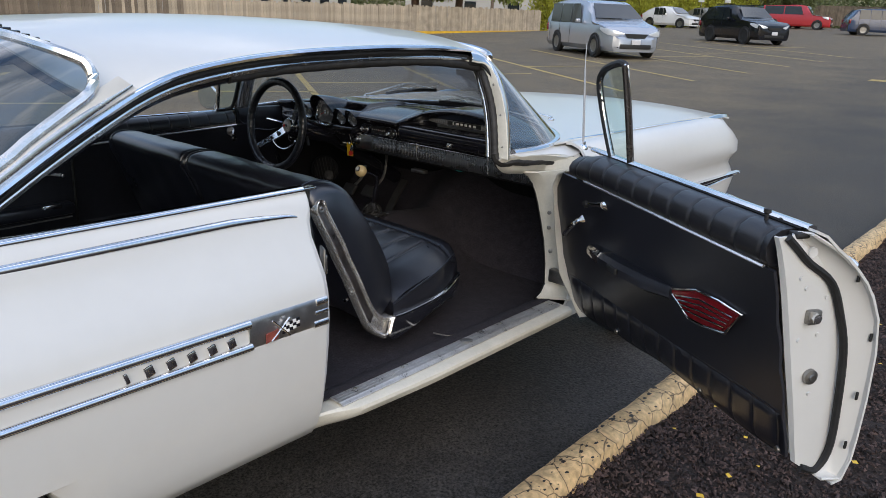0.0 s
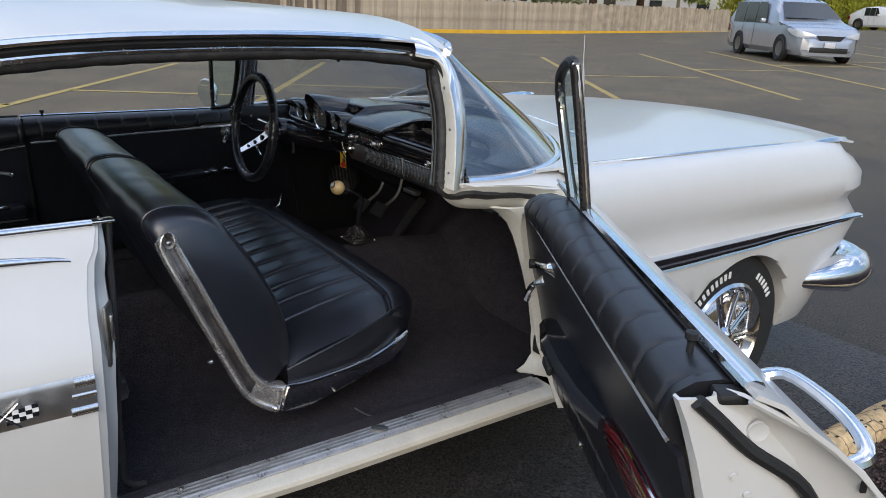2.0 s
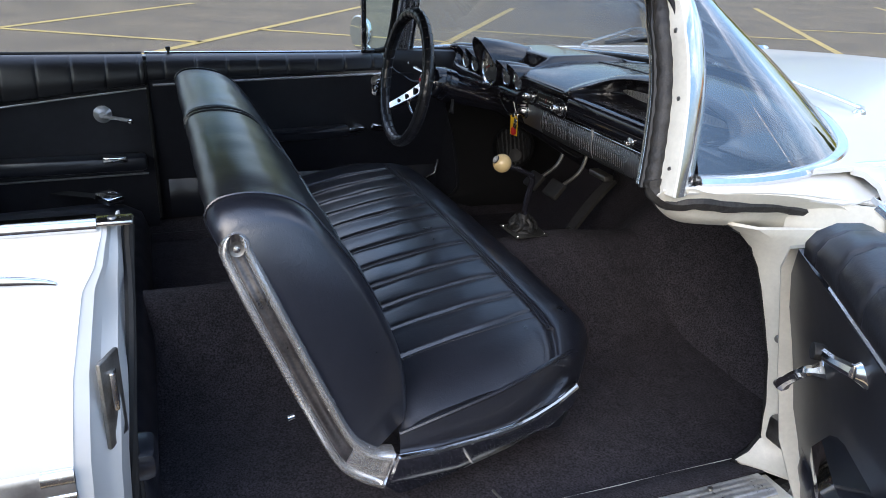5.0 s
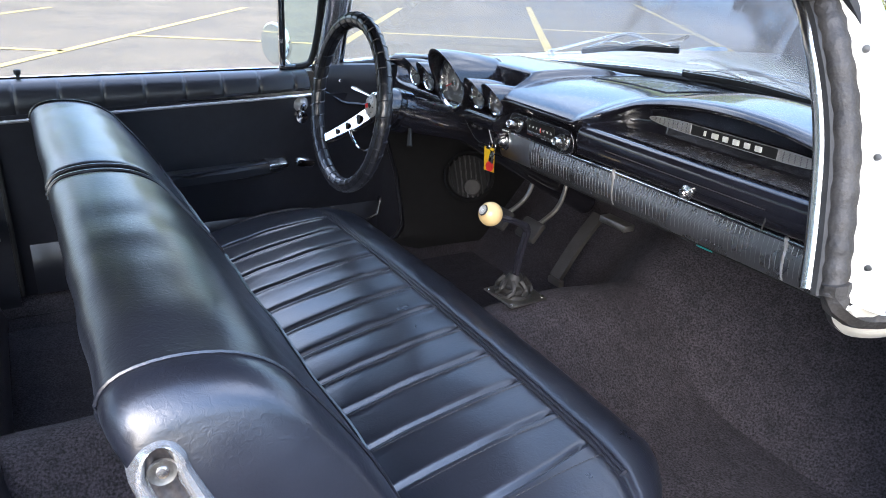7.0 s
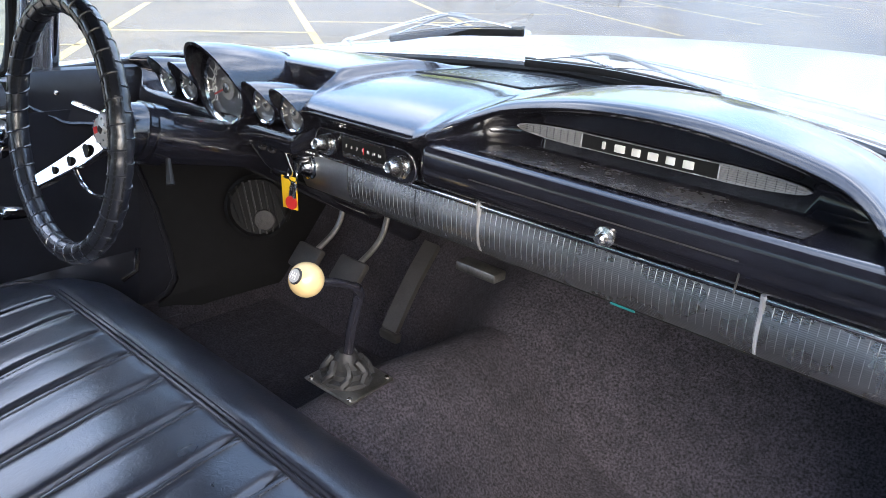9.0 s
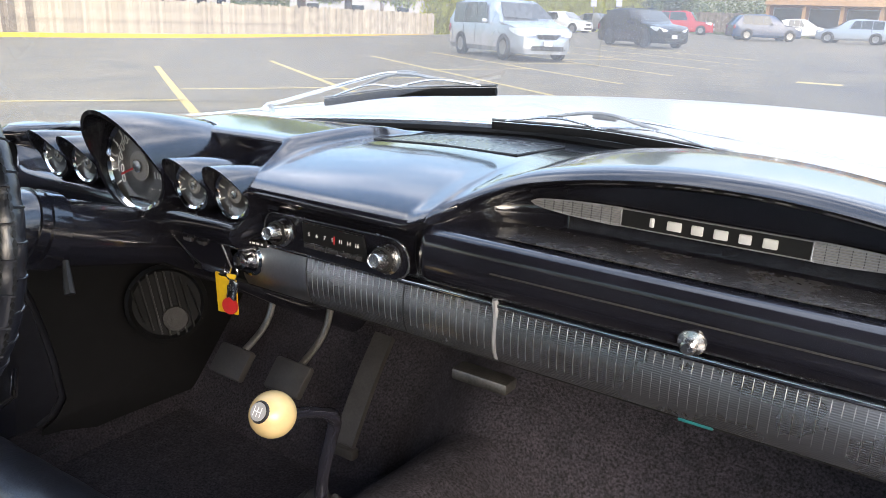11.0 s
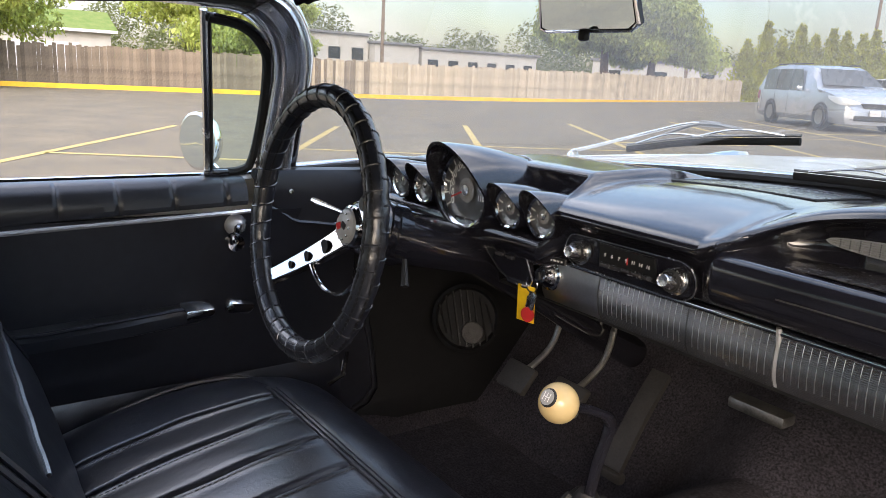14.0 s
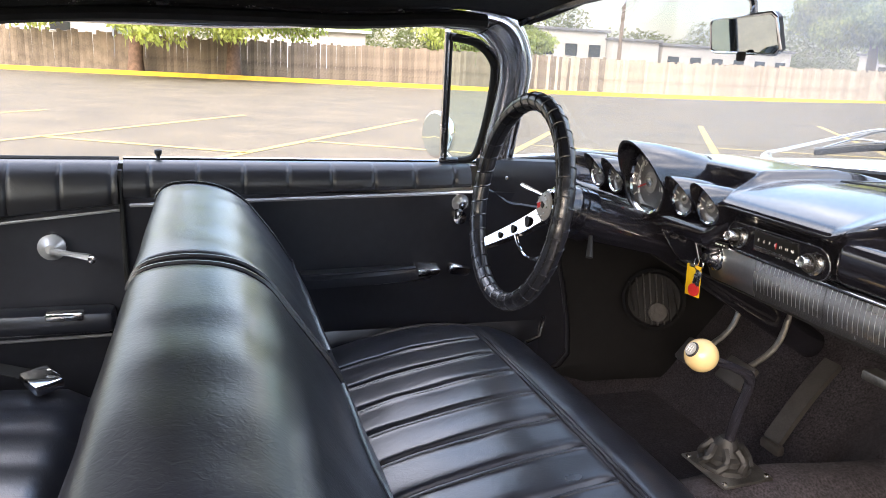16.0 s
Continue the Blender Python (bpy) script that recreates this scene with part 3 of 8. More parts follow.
flag("flag", -0.268, 0.705, 0.034, 0.024, -0.007, FLAGRED)
for i in range(5):
    for j in range(3):
        part("flag_square", box((0.9735, -0.252 + 0.0105 * i, 0.703 + 0.0085 * j + 0.0016 * i), (0.002, 0.010, 0.008)), WHITEINK if (i + j) % 2 else BLACKPAINT, qp)
part("flag_staff", tube([(0.974, -0.235, 0.690), (0.974, -0.285, 0.742)], 0.0022, 6), CHROME, qp)
part("flag_staff", tube([(0.974, -0.290, 0.690), (0.974, -0.235, 0.738)], 0.0022, 6), CHROME, qp)
# the model script between the mouldings, as plain bright bars
for i in range(6):
    part("script_bar", box((0.966, -0.396 - 0.0505 * i, 0.715), (0.006, 0.010 if i == 5 else 0.022, 0.026), 0.003, rot=Euler((0.30, 0, 0)).to_matrix()), CHROME, qp)


# body edge behind the door, with the striker
def rear_jamb(sign):
    rows = []
    for x, z in SIDE[1:]:
        ye, yi = edge_y(z), jamb_y(z)
        k = 0.55 if z > 0.93 else 1.0
        rows.append([(sign * (x - 0.002), ye, z), (sign * (x - 0.010 * k), ye + 0.30 * (yi - ye), z), (sign * (x - 0.045 * k), ye + 0.50 * (yi - ye), z), (sign * (x - 0.060 * k), ye + 0.85 * (yi - ye), z), (sign * (x - 0.100 * k), yi, z)])
    
    return sheet(rows, 0.004)


rj = part("rear_door_jamb", rear_jamb(1), WHITE, car, "white painted jamb behind the door opening")
part("striker_plate", box((0.890, -0.060, 0.80), (0.046, 0.007, 0.125), 0.003, rot=Euler((0, 0, -0.45)).to_matrix()), STEEL, rj, "worn steel striker plate")
part("striker_lug", box((0.892, -0.056, 0.815), (0.020, 0.008, 0.055), 0.003), DULLCHROME, rj)
part("weatherstrip", tube(spline([(0.780, -0.022, 0.992), (0.788, -0.028, 0.93), (0.815, -0.034, 0.85), (0.848, -0.046, 0.72), (0.854, -0.054, 0.6), (0.846, -0.058, 0.46), (0.842, -0.04, 0.415), (0.838, -0.01, 0.405)], 20), 0.007, 8), RUBBER, rj)
part("cap_screw", lathe([(0.006, 0), (0.005, 0.002), (0, 0.003)], (0.797, -0.040, 1.0075), (0, 0, 1), 10), STEEL, rj)
part("belt_cap", box((0.797, -0.040, 1.004), (0.028, 0.050, 0.007), 0.003), DULLCHROME, rj, "bright cap at the window ledge")


# roof: rail to rail, crowned
RAIL = [(0.685, 0.860, 1.318), (0.690, 0.78, 1.338), (0.686, 0.62, 1.352), (0.680, 0.40, 1.356), (0.676, 0.20, 1.352), (0.678, 0.02, 1.345), (0.684, -0.16, 1.330), (0.690, -0.32, 1.304),
        (0.698, -0.43, 1.268), (0.708, -0.54, 1.214), (0.724, -0.66, 1.150), (0.744, -0.79, 1.076), (0.770, -0.92, 1.010)]

GLASS_EDGE = [(0.692, -0.478, 1.306), (0.700, -0.560, 1.262), (0.704, -0.623, 1.224), (0.712, -0.690, 1.184), (0.722, -0.752, 1.142), (0.745, -0.90, 1.065), (0.760, -1.0, 1.030)]


def lean(x, most=0.040, y=0.0):
    """The body sits lower towards the driver's side, less so at the roof's front."""
    return most * max(0.0, -x / 0.69) ** 1.2 * (1 - 0.9 * step(y, 0.40, 0.80))


def rail(n):
    return spline(RAIL, n)


def roof_rows(lift=0.0, n=40, across=33, last=0.64):
    rr = spline(RAIL[:9] + [(0.703, -0.485, 1.243)], n)
    rows = []
    for i, p in enumerate(rr):
        f = i / (n - 1)
        yc = 0.905 + (-0.64 - 0.905) * f
        zc = 1.372 + 0.048 * math.sin(math.pi * (0.12 + 0.72 * f)) + lift
        row = []
        for k in range(across):
            s = -1 + 2 * k / (across - 1)
            w = 1 - abs(s) ** 2.6
            x = p.x * math.sin(s * math.pi / 2 * 0.96) / math.sin(math.pi / 2 * 0.96)
            row.append((x, p.y + (yc - p.y) * w, -lean(x, y=p.y) + p.z + lift * 0.6 + (zc - p.z - lift * 0.6) * (1 - abs(x / p.x) ** 2.6) + 0.004 * (abs(s) < 0.999)))
        rows.append(row)
    return rows


roof = part("roof", sheet(roof_rows(), -0.006), WHITE, car, "white painted roof panel")
part("headliner", sheet(roof_rows(-0.026), 0.004), HEADLINER, car, "black cloth headliner")
for sg in (1, -1):
    rp = [(sg * p.x, p.y, p.z - lean(sg * p.x, y=p.y)) for p in rail(60) if p.y < 0.775]
    part("drip_rail", tube([(x * 1.012, y, z + 0.004) for x, y, z in rp], [0.004 + 0.007 * min(1, k / 3) for k in range(len(rp))], 8, flat=0.8), CHROME, roof, "chrome drip rail")
    part("rail_groove", tube([(x * 0.997, y, z - 0.012) for x, y, z in rp], [0.001 + 0.009 * min(1, k / 8) for k in range(len(rp))], 6), RUBBER, roof)
    part("window_rail", tube([(x * 0.985, y, z - 0.026) for x, y, z in rp], [0.002 + (0.006 if y > 0.0 else 0.011) * min(1, k / 3) for k, (x, y, z) in enumerate(rp)], 8), DULLCHROME, roof, "bright inner window rail")
    if sg < 0:
        part("rail_seal", tube([(x * 0.968, y, z - 0.040) for x, y, z in rp[:42]], 0.0145, 8), RUBBER, roof)
    if sg > 0:
        part("roof_side_trim", tube([(x * 0.950, y, z - 0.035) for x, y, z in rp[:44]], [0.002 + 0.018 * min(1, k / 9) for k in range(44)], 8), BLACKPAINT, roof, "black garnish rail with screws")
    for yy in (-0.2, 0.05, 0.30, 0.55, 0.76) if sg > 0 else ():
        q = min(rp, key=lambda p: abs(p[1] - yy))
        part("trim_screw", lathe([(0.007, 0), (0.005, 0.003), (0, 0.004)], (q[0] * 0.950 - sg * 0.0135, q[1], q[2] - 0.035 - 0.0135), (-sg, 0, -1), 10), DULLCHROME, roof)
    # C-pillar skin between the rail and the rear glass
    gl = spline(GLASS_EDGE, 20)
    rl = spline(RAIL[8:], 20)
    gm = [a.lerp(b, 0.45) for a, b in zip(rl, gl)]
    part("rear_pillar", sheet([[(sg * a.x, a.y, a.z), (sg * (a.x + b.x) / 2 + sg * 0.006, (a.y + b.y) / 2, (a.z + b.z) / 2), (sg * b.x, b.y, b.z)] for a, b in zip(rl, gl)], 0.006), WHITE, roof)
    part("pillar_moulding", tube([(sg * (g.x + 0.008), g.y, g.z) for g in gm], [0.002 + 0.006 * min(1, k / 6) for k in range(20)], 8, flat=1.4), DULLCHROME, roof, "bright ribbed pillar moulding")

# rear glass wraps round, with rounded upper corners
rows = []
for f in (0, 0.004, 0.012, 0.025, 0.045, 0.07, 0.10, 0.135, 0.18, 0.25, 0.33, 0.42, 0.52, 0.62, 0.72, 0.81, 0.9, 1.0):
    g = spline(GLASS_EDGE, 121)[round(f * 120)]
    q = min(1.0, f / 0.18)
    smax = 1 - 0.17 * (1 - math.sqrt(1 - (1 - q) ** 2))
    yc, zc = -0.66 - 0.75 * f, 1.396 - 0.36 * f ** 1.1
    rows.append([(g.x * math.sin(s * math.pi / 2), g.y + (yc - g.y) * (1 - abs(s) ** 3.2), g.z + (zc - g.z) * (1 - abs(s) ** 3.2)) for s in [smax * (-1 + k / 14) for k in range(29)]])
rg = part("rear_window", grid(rows), REARGLASS, car, "dark wraparound rear window")
part("window_moulding", tube([Vector(r[0]) for r in reversed(rows)] + [Vector(p) for p in rows[0][1:-1]] + [Vector(r[-1]) for r in rows], 0.013, 8), DULLCHROME, rg, "wide bright window moulding")
for i in range(12):
    part("roof_louvre", box((0.56 - 0.055 * i, -0.585, 1.372 + 0.030 * min(1.0, i / 6)), (0.040, 0.030, 0.008), 0.002), BLACKPAINT, roof)
# boot lid, tail panel and rear bumper close the back
low = rows[-1]
deck = []
for f in [i / 8 for i in range(9)]:
    deck.append([(p[0] * (1.06 + 0.02 * f), p[1] - 0.015 + (-2.62 - 0.06 * (1 - (p[0] / 0.76) ** 2) - p[1]) * f, p[2] - 0.012 - 0.03 * f ** 2) for p in low])
part("boot_lid", sheet(deck, 0.006), WHITE, car, "white boot lid")
part("tail_panel", sheet([[(p[0], p[1] - 0.06 * math.sin(math.pi * k / 5), p[2] - 0.56 * k / 5) for p in deck[-1]] for k in range(6)], 0.006), WHITE, car)
rb = spline([(0.90, -2.50, 0.48), (0.93, -2.66, 0.48), (0.80, -2.76, 0.48), (0.4, -2.82, 0.48), (0.0, -2.83, 0.48)], 20)
rb = rb + [Vector((-p.x, p.y, p.z)) for p in reversed(rb[:-1])]
part("rear_bumper", tube(rb, 0.065, 12), CHROME, car, "chrome rear bumper")
for sg in (1, -1):
    part("tail_lamp", lathe([(0.0, 0.05), (0.09, 0.04), (0.12, 0.0)], (sg * 0.55, -2.71, 0.76), (0, -1, 0), 24, squash=0.6), REDLENS, car)


# windscreen: base round the cowl, top at the header
WBASE = [(0.846, 0.830, 1.012), (0.862, 0.93, 1.014), (0.858, 1.04, 1.020), (0.815, 1.15, 1.026), (0.72, 1.26, 1.030), (0.52, 1.40, 1.036), (0.26, 1.49, 1.042), (0.0, 1.52, 1.045)]
WTOP = [(0.706, 0.842, 1.318), (0.700, 0.850, 1.320), (0.690, 0.858, 1.325), (0.66, 0.870, 1.335), (0.58, 0.880, 1.347), (0.42, 0.892, 1.358), (0.20, 0.902, 1.366), (0.0, 0.905, 1.368)]


def full(curve, n):
    half = spline(curve, n)
    return half + [Vector((-p.x, p.y, p.z)) for p in reversed(half[:-1])]


wb, wt = [p - Vector((0, 0, lean(p.x, 0.026))) for p in full(WBASE, 30)], [p - Vector((0, 0, lean(p.x, 0.010))) for p in full(WTOP, 30)]
rows = []
for f in [i / 10 for i in range(11)]:
    bow = 0.045 * math.sin(math.pi * f)
    rows.append([a.lerp(b, f) + Vector((0.02 * bow * (a.x > 0) - 0.02 * bow * (a.x < 0), bow * (1 - (a.x / 0.87) ** 2) * 0.8, bow * 0.5 * (1 - (a.x / 0.87) ** 2))) for a, b in zip(wb, wt)])
ws = part("windscreen", grid(rows), WINDSHIELD, car, "clear panoramic windscreen")
part("windscreen_moulding", tube([p + Vector((0, 0, 0)) for p in wb], 0.013, 8, flat=0.8), CHROME, ws, "chrome windscreen moulding")
part("windscreen_seal", tube([p + Vector((-0.03 * p.x, -0.022, -0.004)) for p in wb], 0.010, 8), RUBBER, ws)
part("header_moulding", tube([p + Vector((0, 0.004, 0.004)) for p in wt], 0.011, 8), CHROME, ws)
part("header_trim", tube([p + Vector((-0.02 * p.x, -0.014, -0.010)) for p in wt[3:-4]], 0.009, 8), BLACKPAINT, ws)
APILLAR = [(0.846, 0.815, 0.995), (0.828, 0.830, 1.060), (0.800, 0.846, 1.150), (0.764, 0.852, 1.230), (0.728, 0.845, 1.290), (0.700, 0.815, 1.330), (0.690, 0.75, 1.346)]
for sg in (1, -1):
    ap = [Vector((sg * p.x, p.y, p.z)) for p in spline(APILLAR, 30)]
    if sg < 0:
        # one garnish ribbon runs along the roof edge and turns down the pillar
        lo_ = spline([(-0.702, -0.34, 1.222), (-0.702, -0.17, 1.243), (-0.700, 0.02, 1.248), (-0.699, 0.22, 1.252), (-0.695, 0.40, 1.264), (-0.693, 0.56, 1.277), (-0.710, 0.66, 1.279), (-0.728, 0.745, 1.276),
                      (-0.737, 0.787, 1.258), (-0.750, 0.817, 1.224), (-0.770, 0.830, 1.170), (-0.795, 0.829, 1.095), (-0.820, 0.825, 1.030), (-0.838, 0.823, 0.972)], 80)
        hi_ = spline([(-0.690, -0.34, 1.250), (-0.692, -0.17, 1.271), (-0.690, 0.02, 1.275), (-0.688, 0.22, 1.279), (-0.684, 0.40, 1.291), (-0.680, 0.56, 1.305), (-0.695, 0.69, 1.313), (-0.710, 0.79, 1.310),
                      (-0.722, 0.840, 1.292), (-0.738, 0.873, 1.252), (-0.757, 0.893, 1.198), (-0.787, 0.895, 1.115), (-0.812, 0.893, 1.050), (-0.835, 0.893, 0.980)], 80)
        sec = ((0.0, -0.012), (0.04, 0.004), (0.16, 0.012), (0.30, 0.013), (0.36, 0.007), (0.60, 0.006), (0.66, 0.014), (0.82, 0.015), (0.94, 0.008), (1.0, -0.010))
        gar = part("pillar_garnish", sheet([[a.lerp(b, u) + Vector((w, 0, 0)) for u, w in sec] for a, b in zip(lo_, hi_)], 0.003), GARNISH, car, "dark polished garnish round the roof edge and pillar", sharp=50)
        part("pillar_moulding", tube([b + Vector((-0.022, 0.010, 0.006)) for b in hi_[38:]], 0.012, 10, up=(0, 1, 0)), CHROME, car, "chrome windscreen pillar")
        part("pillar_core", sheet([[a + Vector((-0.020, 0, 0)), a.lerp(b, 0.5) + Vector((-0.030, 0.004, 0.002)), b + Vector((-0.024, 0.006, 0.004))] for a, b in zip(lo_, hi_)], 0.004), CHROME, car)
        part("garnish_joint", tube([lo_[44].lerp(hi_[44], u) + Vector((w + 0.0006, 0, 0)) for u, w in sec], 0.0012, 4), RUBBER, gar)
        for k in (4, 12, 20, 28, 36, 47):
            part("trim_screw", lathe([(0.0055, 0), (0.0045, 0.002), (0, 0.003)], lo_[k].lerp(hi_[k], 0.5) + Vector((0.006, 0, 0)), (1, 0, -0.3), 10), DULLCHROME, gar)
        # black panel that closes the dash's end below the pillar, with its welt
        prs = []
        for k in range(15):
            u = k / 14
            y, x = 0.818 + 0.235 * u, -0.812 + 0.026 * step(u, 0.1, 1.0)
            zb_ = lerp1(u, [(0.0, 0.925), (0.12, 0.902), (0.35, 0.874), (0.7, 0.866), (1.0, 0.872)])
            prs.append([(x - 0.060, y, 0.979), (x - 0.022, y, 0.985), (x - 0.006, y, 0.981), (x, y, 0.970), (x + 0.004, y, 0.93), (x, y, zb_)])
        ep = part("dash_end_panel", sheet(prs, 0.004), PANEL, car, "black moulded panel at the end of the dash")
        part("panel_welt", tube([Vector(r[-1]) + Vector((0.002, 0, 0)) for r in prs], 0.0045, 6), VINYL, ep)
        part("panel_screw", lathe([(0.0055, 0), (0.0045, 0.002), (0, 0.003)], (-0.800, 0.880, 0.940), (1, -0.1, 0), 10), DULLCHROME, ep)
        part("panel_backing", box((-0.818, 0.93, 0.90), (0.008, 0.24, 0.14)), PANEL, ep)
        continue

    def at(i, ox, oy):
        """A place on the pillar's section; at the head the section turns downwards."""
        f = min(1.0, max(0.0, (i - 15) / 12))
        return ap[i] + Vector((ox, oy * (1 - f), oy * f * 0.7))

    idx = range(30)
    part("pillar_moulding", sheet([[at(i, 0.020, -0.041), at(i, 0.018, -0.026), at(i, 0.008, -0.004), at(i, -0.014, 0.017)] for i in idx], 0.005), CHROME, car, "chrome windscreen pillar")
    part("pillar_inner", sheet([[at(i, -0.026, -0.040), at(i, -0.010, -0.042), at(i, 0.006, -0.042), at(i, 0.018, -0.040)] for i in idx], 0.006), JAMB, car, "cream painted pillar face")
    along_roof = [Vector((p.x * 0.968, p.y, p.z - 0.040)) for p in rail(60) if -0.22 < p.y < 0.64]
    seal = spline([at(i, -0.031, -0.050) for i in range(0, 24, 3)] + along_roof[::4], 90)
    part("pillar_seal", tube(seal, [0.0150 + 0.0010 * math.sin(i * 1.7) for i in range(90)], 10, up=(0.6, 0.8, 0)), OLDRUBBER, car, "perished rubber seal down the pillar and along the roof")
    part("pillar_groove", tube([at(i, 0.001, -0.043) for i in range(15, 30)], [0.003 + 0.011 * min(1, k / 9) for k in range(15)], 8, up=(0, 1, 0)), RUBBER, car, "black rubber channel round the pillar head")
    part("seal_lip", tube([at(i, -0.041, -0.062) for i in idx], 0.006, 6, up=(0, 1, 0)), RUBBER, car)
    part("pillar_inner_trim", tube([at(i, -0.055, -0.054) for i in idx], 0.010, 10, up=(0, 1, 0)), DULLCHROME, car, "bright inner pillar trim")
    for i in (3, 9, 15):
        part("pillar_screw", lathe([(0.0048, 0), (0.0042, 0.002), (0, 0.0026)], at(i, 0.001, -0.0465), (0.1, -1, 0), 10), STEEL, car, "rusty screw")


# hood, fenders, front end
def hood_z(x, y):
    a = min(1, abs(x) / 0.88)
    z = 0.996 + 0.022 * x / 0.88 + 0.034 * (1 - a ** 2)
    f = max(0.0, (y - 2.25) / 0.45)
    return z - 0.030 * f * f


ys = [1.0 + 0.05 * i for i in range(35)]
rows = []
for y in ys:
    row = []
    for k in range(33):
        s = -1 + k / 16
        x = s * 0.872
        yy = y if y > 1.56 else max(y, 0)
        row.append((x, y + 0.16 * (1 - abs(s) ** 2) * max(0, (y - 1.9) / 0.8), hood_z(x, y)))
    rows.append(row)


def base_y(x):
    for a, b in zip(wb, wb[1:]):
        if (a.x - x) * (b.x - x) <= 0 and a.x != b.x:
            if a.y > 1.0 or b.y > 1.0:
                return a.y + (b.y - a.y) * (x - a.x) / (b.x - a.x)
    return 1.06


rows = [[(p[0], max(p[1], base_y(p[0]) - 0.02), p[2]) for p in r] for r in rows]
hood = part("hood", sheet(rows, -0.008), WHITE, car, "wide flat white bonnet")
FEND = [(0.868, 1.012), (0.895, 1.014), (0.925, 1.004), (0.952, 0.975), (0.966, 0.935), (0.970, 0.890), (0.966, 0.850), (0.958, 0.815), (0.958, 0.780), (0.966, 0.740), (0.970, 0.690), (0.966, 0.62), (0.958, 0.54), (0.940, 0.44), (0.915, 0.36), (0.89, 0.30)]
LOW = {1: 0.0, -1: 0.042}
for sg in (1, -1):
    rows = []
    for i in range(52):
        y = 1.13 + 1.54 * i / 51
        f = max(0.0, (y - 2.35) / 0.32)
        row = []
        for x, z in FEND:
            bulge = 0.028 * math.exp(-((z - 0.86) / 0.05) ** 2) * min(1, max(0, (y - 1.6) / 0.8))
            zz = arch(y, z, 1.965, 0.345) + (0.0 if sg > 0 else -0.042)
            row.append((sg * (x + bulge - 0.10 * f ** 3), y + (0.072 * math.exp(-((z - 0.87) / 0.06) ** 2) + 0.150 * math.exp(-((z - 0.68) / 0.085) ** 2) - 0.04 * (z > 0.96)) * f, zz - 0.012 * f * (z > 0.95)))
        rows.append(row)
    fe = part("front_fender", sheet(rows, -0.010 * sg), WHITE, car, "white front fender with chrome spear")
    # nose closing
    part("nose", sheet([[(sg * (abs(p[0]) * g), p[1] + 0.03 * (1 - g), p[2]) for p in [rows[-1][k] for k in range(12)]] for g in (1.0, 0.9, 0.75, 0.5, 0.25, 0.0)], 0.006), WHITE, fe)
    part("fender_top_strip", tube(spline([(sg * 0.850, 1.13, 1.024 - LOW[sg]), (sg * 0.875, 1.5, 1.027 - LOW[sg]), (sg * 0.885, 2.0, 1.026 - LOW[sg]), (sg * 0.895, 2.44, 1.018 - LOW[sg])], 30), 0.006, 6, flat=0.6), CHROME, fe, "thin chrome strip")
    orn = [[(sg * (0.897 + a * w), y, 1.016 + h * hh - LOW[sg]) for a, h in ((-1, 0), (-0.6, 0.9), (0, 1), (0.6, 0.9), (1, 0), (0, -0.6))] for y, w, hh in
           ((2.36, 0.004, 0.006), (2.42, 0.012, 0.012), (2.50, 0.020, 0.016), (2.56, 0.022, 0.014), (2.585, 0.006, 0.004))]
    part("fender_ornament", grid(orn, wrap=True, caps=True), CHROME, fe, "chrome arrowhead ornament")
    rws = []
    for i in range(30):
        y = 1.16 + 1.50 * i / 29
        top = 0.747 - 0.012 * max(0, (y - 2.2) / 0.46) - LOW[sg]
        bot = lerp1(y, [(1.16, 0.680), (1.55, 0.682), (1.9, 0.688), (2.2, 0.700), (2.66, 0.722)]) - LOW[sg]
        rws.append([(sg * 0.966, y, bot), (sg * 0.990, y, bot + (top - bot) * .15), (sg * 0.985, y, bot + (top - bot) * .3), (sg * 0.984, y, bot + (top - bot) * .7), (sg * 0.992, y, bot + (top - bot) * .85), (sg * 0.966, y, top)])
    part("fender_spear", grid(rws, wrap=True, caps=True), CHROME, fe, "chrome spear moulding with dark reflections painted along it")
    # two black strips stand in for dark reflections in the chrome
    for ga, gb in ((0.24, 0.40), (0.52, 0.74)):
        part("spear_dark_reflection", sheet([[(sg * 0.9865, r[0][1], r[0][2] + (r[5][2] - r[0][2]) * ga), (sg * 0.9865, r[0][1], r[0][2] + (r[5][2] - r[0][2]) * gb)] for r in rws[:-2]], 0.001), BLACKPAINT, fe)
bump = spline([(0.93, 2.38, 0.49), (0.98, 2.52, 0.50), (0.975, 2.70, 0.50), (0.86, 2.80, 0.50), (0.5, 2.86, 0.50), (0.0, 2.88, 0.50)], 26)
bump = bump + [Vector((-p.x, p.y, p.z)) for p in reversed(bump[:-1])]
part("front_bumper", tube(bump, [0.03 + 0.045 * min(1, min(i, 50 - i) / 7) for i in range(51)], 12, flat=1.0), CHROME, car, "chrome front bumper")
part("bumper_apron", box((0, 2.62, 0.48), (1.80, 0.14, 0.16), 0.03), WHITE, car)


